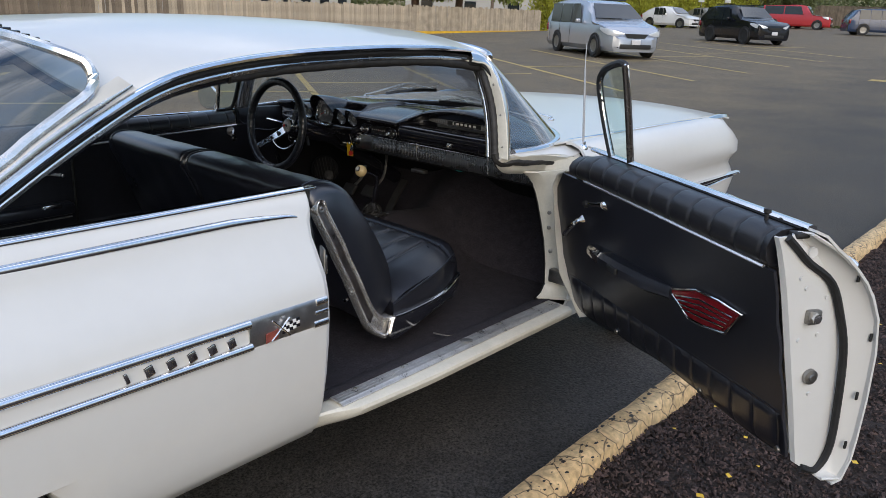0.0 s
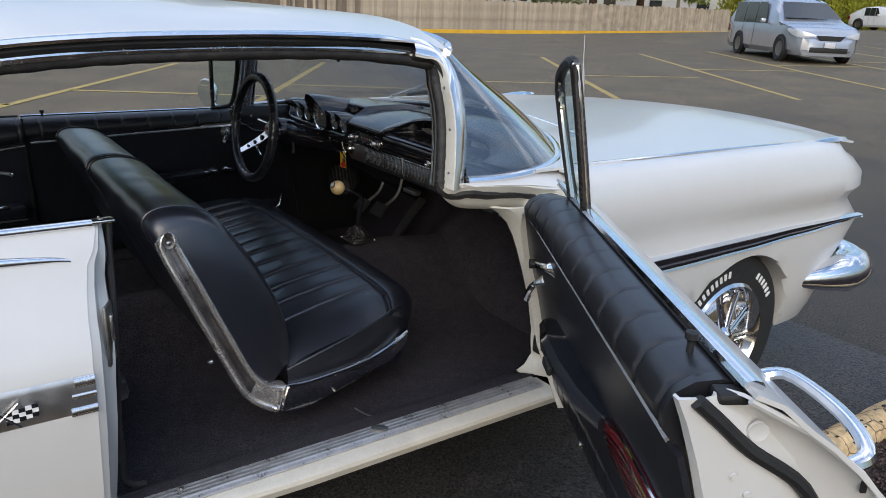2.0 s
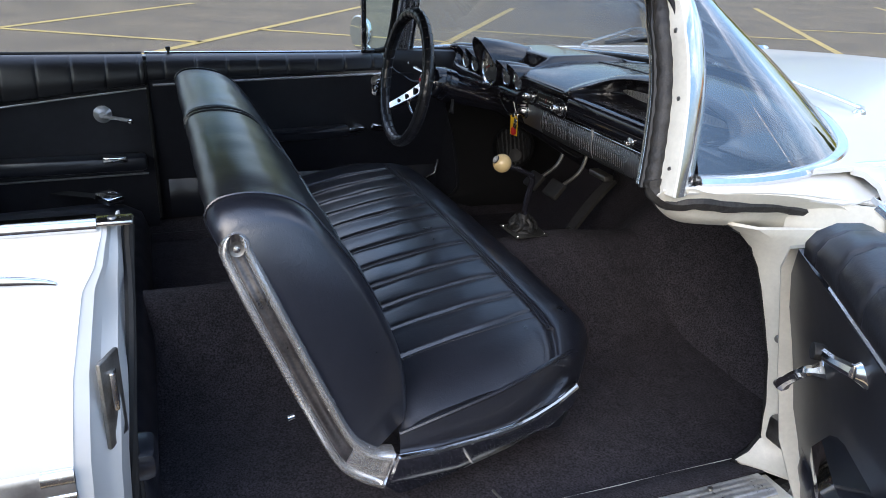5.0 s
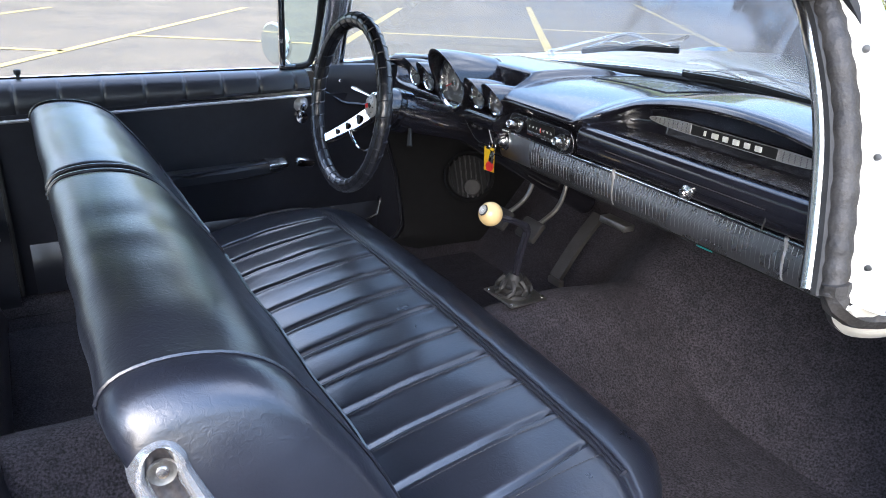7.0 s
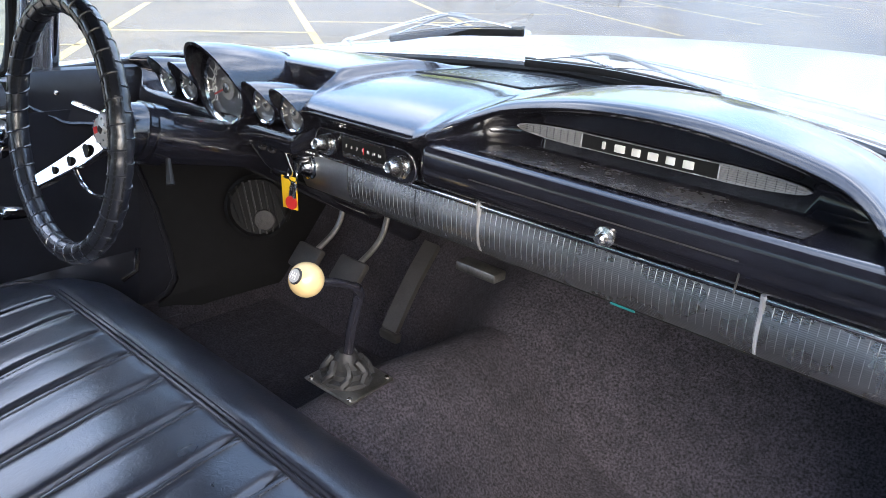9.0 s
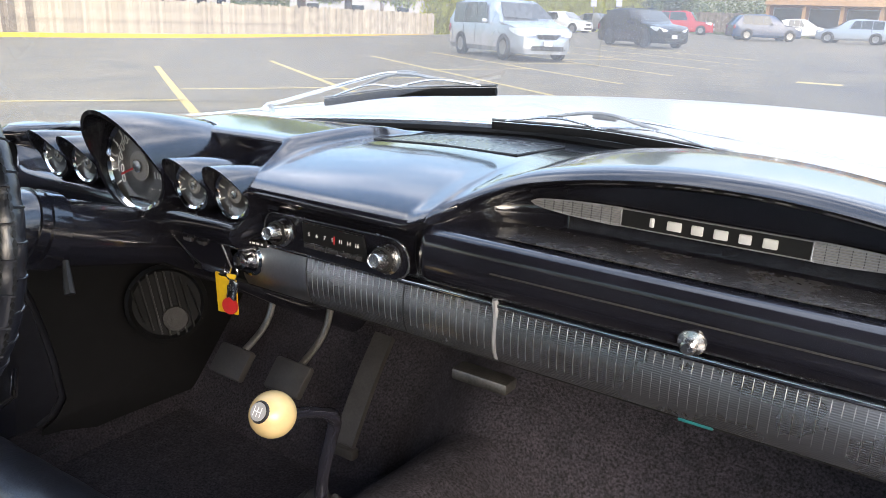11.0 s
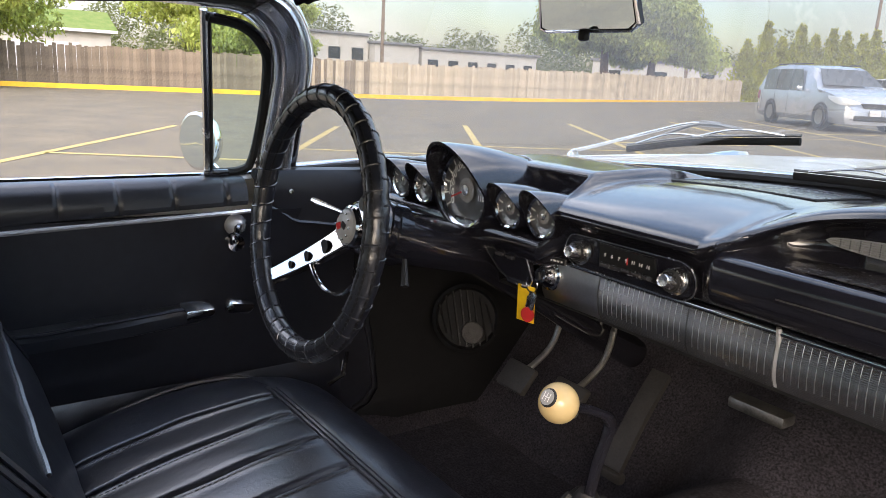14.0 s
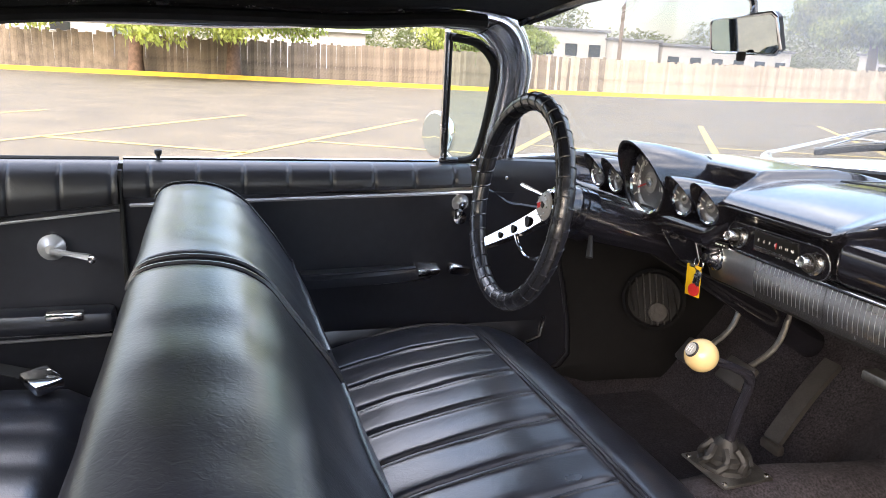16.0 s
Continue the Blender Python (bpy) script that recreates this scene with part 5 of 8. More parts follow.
part("package_shelf", box((0, -1.22, 0.95), (1.40, 0.34, 0.02)), PANEL, car)
for x, y, z, rz in ((-0.60, -0.135, 0.578, 0.6),):
    bu = part("belt_buckle", box((x, y, z), (0.075, 0.055, 0.022), 0.006, rot=Euler((0.1, 0.1, rz)).to_matrix()), CHROME, rear, "chrome seat belt buckle")
    part("belt_webbing", sheet([[(x - 0.03 - 0.09 * f, y - 0.10 * f - 0.024, z - 0.012 - 0.012 * f), (x - 0.05 - 0.09 * f, y - 0.10 * f + 0.024, z - 0.012 - 0.012 * f)] for f in (0, 0.4, 0.8, 1.6)], 0.002), RUBBER, rear)
for sg in (1, -1):
    part("rear_wheel_housing", box((sg * 0.76, -0.95, 0.62), (0.16, 0.9, 0.5), 0.05), PANEL, car)


# ---- side trim: driver's door (closed) and rear quarters ----
def pad_roll(ys, x_in, x_out, z0_of, z1, sg, pitch, phase=0.0):
    """A padded ledge with sewn pleats across it."""
    ya, yb = min(ys), max(ys)
    cuts = set([ya, yb])
    k = math.ceil((ya - phase) / pitch)
    while phase + k * pitch < yb:
        for d in (-0.5, -0.34, -0.2, -0.1, -0.06, -0.03, 0.0, 0.03, 0.06, 0.1, 0.2, 0.34):
            y = phase + (k + d) * pitch
            if ya < y < yb:
                cuts.add(round(y, 5))
        k += 1
    rws = []
    for y in sorted(cuts):
        d = abs(((y - phase) / pitch + 0.5) % 1 - 0.5) * pitch
        g = 0.0034 * math.exp(-(d / 0.0036) ** 2) - 0.001
        z0 = z0_of(y)
        rws.append([(sg * (x_in + (x_out - x_in) * a + g * q), y, z0 + (z1 - z0) * b - g * q * r)
                    for a, b, q, r in ((0.30, 0.0, 0, 0), (0.06, 0.06, 0.6, -0.5), (-0.02, 0.22, 1, -0.2), (0.02, 0.45, 1, 0.2), (0.12, 0.70, 1, 0.5), (0.30, 0.90, 0.8, 0.8), (0.55, 0.99, 0.4, 0.8), (1.0, 0.98, 0, 0))])
    return grid(rws)


def door_panel(sg, ya, yb, label):
    d = empty("driver_door" if sg < 0 and yb > 0.2 else "quarter_trim")
    d.parent = car
    d["label"] = label
    return d


dd = door_panel(-1, 0.03, 1.0, "closed driver's door with black vinyl panel")
part("skin", sheet([[(-x - 0.03 * (z > 0.95), y, z - 0.032 - 0.016 * (z > 0.93)) for x, z in [(0.836, 1.014), (0.844, 1.002), (0.850, 0.972)] + SIDE[7:]] for y in [-0.085 + 0.08 * i for i in range(16)]], 0.010), WHITE, dd)
ysd = [0.008 + 0.012 * i for i in range(66)]
part("panel", sheet([[(-0.812 - 0.0 * y, y, 0.905), (-0.818, y, 0.86), (-0.828, y, 0.74), (-0.845, y, 0.60), (-0.86, y, 0.50), (-0.872, y, 0.40)] for y in [0.006 + 0.0515 * i for i in range(21)]], 0.008), PANEL, dd, "black vinyl door panel")
part("pad", pad_roll(ysd, 0.797, 0.862, lambda y: 0.888 + 0.034 * y, 0.970, -1, 0.098, 0.06), PADVINYL, dd, "pleated padded ledge")
part("chrome_strip", tube(spline([(-0.791, 0.02, 0.881), (-0.791, 0.30, 0.891), (-0.791, 0.60, 0.901), (-0.792, 0.79, 0.907)], 20), 0.0058, 6, flat=0.8), BRIGHT, dd)
part("lower_pad", grid([[(-0.842 - 0.020 * b * 0 + 0.018 * math.sin(math.pi * b) * (0.8 + 0.2 * abs(math.sin(math.pi * y / 0.085)) ** 0.4), y, 0.55 - 0.14 * b) for b in (0, 0.25, 0.5, 0.75, 1.0)] for y in [0.04 + 0.015 * i for i in range(66)]]), VINYL, dd)
arm = grid([[(-0.822 + (0.062 * w) * a, y, z0 + 0.040 * b) for a, b in ((0, 1), (0.8, 1.02), (1.0, 0.7), (0.9, 0.15), (0, -0.15))] for y, w, z0 in ((0.315, 0.45, 0.674), (0.35, 0.65, 0.674), (0.40, 0.75, 0.675), (0.55, 0.7, 0.679), (0.66, 0.5, 0.684), (0.70, 0.4, 0.687))], caps=True)
part("armrest", arm, VINYL, dd, "slim black armrest")
part("armrest_piping", tube([(-0.794, 0.315, 0.712), (-0.776, 0.42, 0.714), (-0.790, 0.655, 0.722)], 0.0030, 6), VINYL, dd)
part("armrest_tip", box((-0.798, 0.684, 0.716), (0.040, 0.060, 0.020), 0.006, rot=Euler((0, 0.35, 0.15)).to_matrix()), CHROME, dd, "chrome armrest tip")
part("armrest_lens", prism([(0.282, 0.728), (0.300, 0.708), (0.326, 0.724), (0.320, 0.738), (0.305, 0.746)], 0.018, lambda a, b, c: (-0.812 + c, a, b), 0.003), REDLENS, dd, "red reflector")
part("release_lever", box((-0.790, 0.765, 0.715), (0.024, 0.062, 0.028), 0.009, rot=Euler((-0.25, 0.4, 0.15)).to_matrix()), CHROME, dd, "chrome release lever")
part("window_crank", lathe([(0.022, 0), (0.022, 0.008), (0.012, 0.022), (0.008, 0.026), (0, 0.027)], (-0.812, 0.765, 0.878), (1, 0, 0), 20), BRIGHT, dd, "chrome window winder")
part("crank_arm", tube([(-0.790, 0.765, 0.878), (-0.776, 0.756, 0.868), (-0.770, 0.748, 0.855)], [0.008, 0.006, 0.007], 8), CHROME, dd)
part("crank_knob", lathe([(0.010, 0), (0.019, 0.010), (0.016, 0.026), (0.0, 0.030)], (-0.775, 0.747, 0.853), (1, 0, 0), 16), CHROME, dd)
part("lock_button", lathe([(0.0045, 0), (0.0045, 0.024), (0.008, 0.028), (0.008, 0.036), (0, 0.038)], (-0.856, 0.077, 0.955), (0, 0, 1), 12), RUBBER, dd)
part("belt_moulding", tube([(-0.872, y, 0.968) for y in (0.004, 0.3, 0.6, 0.95)], 0.008, 8, flat=0.8), CHROME, dd)
# vent window of the driver's door
part("vent_divider", tube([(-0.861, 0.728, 0.965), (-0.808, 0.712, 1.12), (-0.752, 0.694, 1.276)], 0.0085, 8, up=(0, 1, 0), flat=0.8), DULLCHROME, dd, "chrome vent-window divider")
part("divider_seal", tube([(-0.862, 0.736, 0.965), (-0.809, 0.720, 1.12), (-0.753, 0.702, 1.272)], 0.0055, 6), RUBBER, dd)
vf = spline([(-0.753, 0.702, 1.264), (-0.757, 0.762, 1.254), (-0.766, 0.801, 1.227), (-0.779, 0.820, 1.190), (-0.815, 0.824, 1.095), (-0.846, 0.816, 1.005), (-0.855, 0.796, 0.979), (-0.859, 0.735, 0.974)], 36)
part("vent_frame", tube(vf, 0.009, 8), RUBBER, dd, "black vent-window seal")
part("vent_frame_bright", tube([p + Vector((0.006, 0.008, 0.005)) for p in vf[:-7]], 0.0035, 6), CHROME, dd)
part("vent_latch", box((-0.846, 0.742, 0.976), (0.012, 0.050, 0.014), 0.005), BLACKPAINT, dd)
bm = bmesh.new()
bm.faces.new([bm.verts.new(p) for p in vf])
part("vent_glass", bm, SIDEGLASS, dd, "greenish vent glass")
# door mirror outside
mir = part("door_mirror", lathe([(0.0, -0.036), (0.028, -0.032), (0.052, -0.018), (0.060, 0.0), (0.060, 0.006), (0.054, 0.008)], (-0.950, 0.742, 1.028), (0.35, -1, 0), 28), CHROME, dd, "round chrome door mirror")
part("mirror_glass", lathe([(0.054, 0.0), (0.054, 0.0095), (0.0, 0.0098)], (-0.950, 0.742, 1.028), (0.35, -1, 0), 28), MIRROR, mir)
part("mirror_stalk", tube([(-0.950, 0.760, 0.985), (-0.935, 0.78, 0.955), (-0.915, 0.80, 0.925)], [0.008, 0.011, 0.014], 10), CHROME, mir)

for sg in (-1, 1):
    qt = door_panel(sg, -0.9, 0.0, "black vinyl rear quarter trim")
    xo = 0.815
    part("panel", sheet([[(sg * xo, y, 0.905), (sg * (xo + 0.004), y, 0.80), (sg * (xo + 0.008), y, 0.60), (sg * (xo + 0.014), y, 0.36)] for y in [-0.95 + (0.05 if sg < 0 else 0.0468) * i for i in range(20)]], 0.006), PANEL, qt)
    part("pad", pad_roll([-0.95, -0.002 if sg < 0 else -0.060], 0.785 if sg < 0 else 0.772, 0.862 if sg < 0 else 0.812, (lambda y: 0.880 + 0.122 * y) if sg < 0 else (lambda y: 0.90), 0.970 if sg < 0 else 0.962, sg, 0.098, -0.015), PADVINYL, qt, "pleated padded ledge")
    wy = 0.002 if sg < 0 else -0.052
    part("welt", tube([(sg * 0.800, wy, 0.955), (sg * 0.806, wy + 0.002, 0.80), (sg * 0.816, wy + 0.004, 0.60), (sg * 0.826, wy + 0.004, 0.42)], 0.006, 8), RUBBER, qt)
    part("chrome_strip", tube(spline([(sg * 0.792, -0.9, 0.763), (sg * 0.792, -0.5, 0.811), (sg * 0.792, -0.24, 0.843), (sg * 0.792, -0.07, 0.863)] + ([(-0.792, 0.0, 0.871)] if sg < 0 else []), 16), 0.0048, 6, flat=0.7), BRIGHT, qt)
    part("armrest", box((sg * 0.79, -0.30, 0.632), (0.07, 0.56, 0.050), 0.015), VINYL, qt)
    part("ashtray", box((sg * 0.765, -0.115, 0.650), (0.025, 0.075, 0.020), 0.005), CHROME, qt, "small chrome ashtray")
    part("lower_strip", tube([(sg * 0.808, -0.8, 0.572), (sg * 0.808, -0.02 if sg < 0 else -0.08, 0.586)], 0.005, 6, flat=0.7), BRIGHT, qt)
    cr = part("window_crank", lathe([(0.028, 0), (0.028, 0.008), (0.016, 0.020), (0.010, 0.026), (0, 0.027)], (sg * 0.808, -0.137, 0.790), (-sg, 0, 0), 20), BRIGHT, qt, "chrome window winder")
    part("crank_arm", tube([(sg * 0.788, -0.137, 0.786), (-0.782, -0.10, 0.780) if sg < 0 else (0.782, -0.174, 0.780), (sg * 0.776, -0.056 if sg < 0 else -0.218, 0.772)], [0.012, 0.008, 0.011], 8, flat=0.7), BRIGHT, cr)
    part("crank_knob", lathe([(0.006, 0), (0.010, 0.008), (0.008, 0.018), (0.0, 0.020)], (sg * 0.776, -0.056 if sg < 0 else -0.218, 0.772), (-sg, 0, 0), 14), CHROME, cr)
    part("window_ledge", tube([(sg * (0.868 if sg < 0 else 0.790), -0.95, 0.969 if sg < 0 else 0.978), (sg * (0.868 if sg < 0 else 0.790), -0.004 if sg < 0 else -0.11, 0.969 if sg < 0 else 0.978)], 0.006, 6), RUBBER, qt)

def text_obj(name, s, size, m, material, parent):
    cu = bpy.data.curves.new(name, "FONT")
    cu.body, cu.size, cu.align_x, cu.align_y, cu.extrude = s, size, "CENTER", "CENTER", 0.0003
    ob = new(name, cu)
    cu.materials.append(material)
    ob.parent = parent
    ob.matrix_basis = m
    return ob


# ---- dashboard ----
dash = empty("dashboard")
dash.parent = car
dash["label"] = "black painted metal dashboard with round gauges and bright ribbed lower panel"


def cove(x):
    """How far the long recess is open: round at both ends."""
    if not 0.098 < x < 0.662:
        return 0.0
    a = min(1.0, (x - 0.098) / 0.085)
    b = min(1.0, (0.662 - x) / 0.080)
    return math.sqrt(1 - (1 - a) ** 2) * math.sqrt(1 - (1 - b) ** 2)


def dash_profile(x):
    """The dash's section from the strip up over the lip and back to the windscreen, as (y, z)."""
    s = cove(x)
    arch_ = math.sin(math.pi * min(1.0, max(0.0, (x - 0.085) / 0.59))) ** 0.6
    zl, zu = 0.999, 1.000 + 0.068 * arch_ * s
    yl = 1.016 + 0.066 * s
    lo = [(1.067, 0.924), (1.050, 0.929), (1.033, 0.935), (1.020, 0.945), (1.015, 0.962),
          (1.0145, zl - 0.020), (1.016, zl - 0.010), (1.021, zl - 0.003), (1.030, zl)]
    inn = [(1.040, zl - 0.003), (1.080, zl - 0.007), (1.125, zl - 0.008), (1.139, zl - 0.003), (1.143, (zl + zu) / 2), (1.141, zu - 0.010), (1.120, zu - 0.002)]
    lip = [(yl + 0.018, zu + 0.001), (yl + 0.006, zu + 0.002), (yl, zu + 0.007), (yl + 0.004, zu + 0.013), (yl + 0.018, zu + 0.018)]
    a, b = lo[-1], lip[0]
    inn = [(q[0] * s + (a[0] + (b[0] - a[0]) * k / 8) * (1 - s), q[1] * s + (a[1] + (b[1] - a[1]) * k / 8) * (1 - s)) for k, q in enumerate(inn, 1)]
    tall = lo + inn + lip
    # the block over the radio: plain face set back under a rounded lip
    mid = [(1.067, 0.924), (1.056, 0.926), (1.047, 0.932), (1.042, 0.945), (1.040, 0.960), (1.040, 0.970), (1.039, 0.977), (1.037, 0.981), (1.034, 0.984),
           (1.032, 0.985), (1.030, 0.986), (1.028, 0.987), (1.026, 0.988), (1.024, 0.989), (1.022, 0.990), (1.020, 0.991),
           (1.018, 0.992), (1.014, 0.9945), (1.013, 0.999), (1.018, 1.005), (1.032, 1.012)]
    # the bay of the gauges: a shelf, a back wall and a low crest
    zb = lerp1(x, [(-0.80, 0.992), (-0.70, 1.012), (-0.56, 1.028), (-0.44, 1.040), (-0.20, 1.043)])
    bay = [(1.046, 0.905), (1.032, 0.908), (1.022, 0.918), (1.018, 0.930), (1.018, 0.938), (1.020, 0.945), (1.024, 0.950), (1.032, 0.953), (1.044, 0.953),
           (1.060, 0.951), (1.085, 0.950), (1.104, 0.952), (1.112, 0.962), (1.117, 0.985), (1.118, zb - 0.016), (1.118, zb - 0.008),
           (1.116, zb - 0.004), (1.115, zb - 0.001), (1.116, zb + 0.003), (1.122, zb + 0.006), (1.136, zb + 0.008)]
    e, p = 1 - step(x, 0.066, 0.098), step(-x, 0.172, 0.212) * (1 - step(-x, 0.735, 0.775))
    out = [(u[0] * (1 - e) + v[0] * e, u[1] * (1 - e) + v[1] * e) for u, v in zip(tall, mid)]
    out = [(u[0] * (1 - p) + v[0] * p, u[1] * (1 - p) + v[1] * p) for u, v in zip(out, bay)]
    yb = base_y(x) - 0.035
    ze = lerp1(x, [(-0.80, 0.984), (-0.60, 1.004), (-0.30, 1.026), (0.0, 1.038), (0.50, 1.036), (0.80, 1.014)])
    y0, z0 = out[-1]
    crest = max(z0, ze + 0.006) + 0.002
    for f in (0.06, 0.15, 0.28, 0.45, 0.65, 0.82, 1.0):
        rise = 1 - (1 - min(1.0, f / 0.5)) ** 2.4
        out.append((y0 + (yb - y0) * f, z0 + (crest - z0) * rise + (ze - crest) * step(f, 0.45, 1.0)))
    return out


xs = sorted({round(-0.80 + 1.60 * i / 130, 5) for i in range(131)} | {round(0.064 + 0.0025 * i, 5) for i in range(50)} | {round(0.58 + 0.0035 * i, 5) for i in range(26)} | {round(-0.216 + 0.0025 * i, 5) for i in range(20)})
rows = [[(x, y + 0.02 * max(0, (abs(x) - 0.7) / 0.1) ** 2, z) for y, z in dash_profile(x)] for x in xs]
shell = part("dash_shell", grid(rows), BLACKPAINT, dash, "glossy black painted dash", sharp=62)
# glove box lines and button
part("glove_line", box((0.36, 1.0150, 0.968), (0.36, 0.002, 0.0016)), GREYRUBBER, shell)
part("glove_line", box((0.542, 1.0170, 0.950), (0.0016, 0.003, 0.034), rot=Euler((-0.25, 0, 0)).to_matrix()), GREYRUBBER, shell)
part("glove_button", lathe([(0.013, 0), (0.012, 0.003), (0.007, 0.005), (0.007, 0.013), (0.005, 0.015), (0, 0.015)], (0.386, 1.018, 0.949), (0, -1, -0.1), 24), DULLCHROME, shell, "chrome glovebox button")
# badge in the recess: dark bar with six plain bright marks between ribbed wings
bz, by = 1.0205, 1.1390


def badge_pt(a, b, c):
    return (a, by - c, bz + b)


def wing(xa, xb, label=""):
    """A ribbed bright wing that tapers from the bar to a point, in a polished rim."""
    n, sgn = 18, 1 if xb > xa else -1
    top = [(xa + (xb - xa) * k / n, 0.0098 * math.sqrt(max(0.0, 1 - (k / n) ** 1.7))) for k in range(n + 1)]
    ring = top + [(a, -b) for a, b in reversed(top[:-1])]
    w = part("badge_wing", prism(ring, 0.0035, badge_pt), STEEL, dash, label)
    part("wing_rim", tube([badge_pt(a, b, 0.0045) for a, b in ring], 0.0009, 5, closed=True, up=(0, 1, 0)), BRIGHT, w)
    for k in range(7):
        b = -0.0078 + 0.0026 * k
        reach = (1 - (abs(b) / 0.0098) ** 2) ** (1 / 1.7)
        part("wing_rib", box(badge_pt(xa + (xb - xa) * reach / 2, b, 0.0044), (abs(xb - xa) * reach * 0.97, 0.002, 0.0011)), BRIGHT, w)
    for k in range(1, 9):
        u = k / 9.5
        hgt = 0.0098 * math.sqrt(1 - u ** 1.7)
        part("wing_rib", box(badge_pt(xa + (xb - xa) * u, 0, 0.0042), (0.0009, 0.002, hgt * 1.9)), DIAL, w)


wing(0.269, 0.162, "ribbed bright badge wing")
wing(0.456, 0.560, "ribbed bright badge wing")
bar = part("badge_bar", prism([(0.269, 0.0098), (0.456, 0.0098), (0.456, -0.0098), (0.269, -0.0098)], 0.005, badge_pt, 0.001), DIAL, dash, "black badge bar with bright marks")
part("bar_edge", tube([badge_pt(a, b, 0.005) for a, b in ((0.269, 0.0094), (0.456, 0.0094), (0.456, -0.0094), (0.269, -0.0094))], 0.0007, 4, closed=True, up=(0, 1, 0)), BRIGHT, bar)
for i, w in enumerate((0.005, 0.015, 0.012, 0.014, 0.012, 0.014)):
    part("badge_mark", box(badge_pt(0.303 + 0.0232 * i, 0, 0.006), (w, 0.003, 0.0100), 0.0012), WHITEINK, bar)

part("cove_tray", sheet([[(x, 1.050, 0.9975), (x, 1.085, 0.9945), (x, 1.112, 0.9930), (x, 1.132, 0.9935)] for x in [0.165 + 0.02 * i for i in range(22)]], 0.0012), DULLBLACK, dash, "scuffed tray floor")
# ribbed lower panel in three lengths, with bright joints and the long strip above
PANEL_SEC = [(1.0630, 0.9130), (1.0615, 0.902), (1.0610, 0.889), (1.0618, 0.876), (1.0645, 0.863), (1.0710, 0.851)]
for xa, xb, mm in ((-0.232, -0.113, ALU), (-0.111, 0.042, RIBBED), (0.044, 0.164, RIBBED), (0.170, 0.556, RIBBED), (0.562, 0.775, RIBBED)):
    n = max(4, int((xb - xa) / 0.02))
    lp = part("lower_panel", sheet([[(xa + (xb - xa) * i / n, y, z) for y, z in PANEL_SEC] for i in range(n + 1)], 0.005), mm, dash, "fine-ribbed bright lower panel" if mm is RIBBED else "plain bright panel with stains")
    if mm is RIBBED:
        # upright pressed lines across the fine ribs
        k = int((xb - xa) / 0.0090)
        for i in range(1, k):
            part("panel_line", tube([(xa + (xb - xa) * i / k, y - 0.0048, z) for y, z in PANEL_SEC], 0.0006, 5), ALU, lp)
for x in (0.167, 0.559):
    part("panel_joint", tube([(x, 1.054, 0.925), (x, 1.056, 0.914)] + [(x, y - 0.002, z) for y, z in PANEL_SEC[1:]], 0.0034, 6), BRIGHT, dash)
part("dash_strip", tube([(-0.235, 1.0595, 0.9180), (0.2, 1.0595, 0.9185), (0.5, 1.0595, 0.9185), (0.70, 1.061, 0.9185), (0.79, 1.070, 0.9185)], 0.0054, 10), CHROME, dash, "long chrome strip")
part("lower_edge", tube([(-0.22, 1.083, 0.849), (0.77, 1.083, 0.849)], 0.004, 6), RUBBER, dash)
part("under_dash", sheet([[(x, 1.085, 0.842), (x, 1.14, 0.856), (x, 1.30, 0.86), (x, 1.58, 0.86)] for x in (-0.78, -0.4, 0, 0.4, 0.78)], 0.006), RUBBER, dash)
part("under_bracket", box((0.118, 1.13, 0.786), (0.080, 0.030, 0.016), 0.004), STEEL, dash, "steel bracket under the dash")
part("teal_tag", box((0.386, 1.092, 0.836), (0.036, 0.014, 0.004), 0.002), TEAL, dash, "teal plastic strip")

# radio: a rounded black plate with a bright edge, dial and two stepped knobs
def plate_pt(a, b, c):
    return (a, 1.0385 - c - 0.10 * (b - 0.945), b)


ends = []
for cx, a0 in ((0.042, -90), (-0.136, 90)):
    rr_ = 0.0255 if cx > 0 else 0.0235
    ends += [(cx + rr_ * math.cos(radians(a0 + 15 * k)), 0.951 + rr_ * math.sin(radians(a0 + 15 * k))) for k in range(13)]
rad = part("radio", prism(ends, 0.007, plate_pt, 0.002), BLACKPAINT, dash, "radio with dark dial and two stepped chrome knobs")
part("radio_bezel", tube([plate_pt(a, b, 0.0065) for a, b in ends], 0.0013, 6, closed=True, up=(0, 1, 0)), DULLCHROME, rad)
part("radio_dial", prism([(-0.092, 0.972), (0.004, 0.972), (0.010, 0.938), (-0.092, 0.938)], 0.009, plate_pt, 0.001), DIAL, rad, "dark tuning dial")
for zz in (0.971, 0.946, 0.939):
    part("dial_line", tube([plate_pt(-0.090, zz, 0.0095), plate_pt(0.004, zz, 0.0095)], 0.0007, 5), DULLCHROME, rad)
for i, s in enumerate(("5", "6", "7", "9", "11", "14", "16")):
    text_obj("dial_number", s, 0.0068, Matrix.Translation(plate_pt(-0.080 + 0.0125 * i, 0.957, 0.0098)) @ Euler((radians(84), 0, 0)).to_matrix().to_4x4(), WHITEINK, rad)
part("dial_pointer", box(plate_pt(-0.040, 0.957, 0.0100), (0.0014, 0.001, 0.010)), REDINK, rad)
for i in range(5):
    part("radio_button", box(plate_pt(-0.080 + 0.0185 * i, 0.9425, 0.0095), (0.0165, 0.005, 0.0045), 0.001), DULLBLACK, rad)
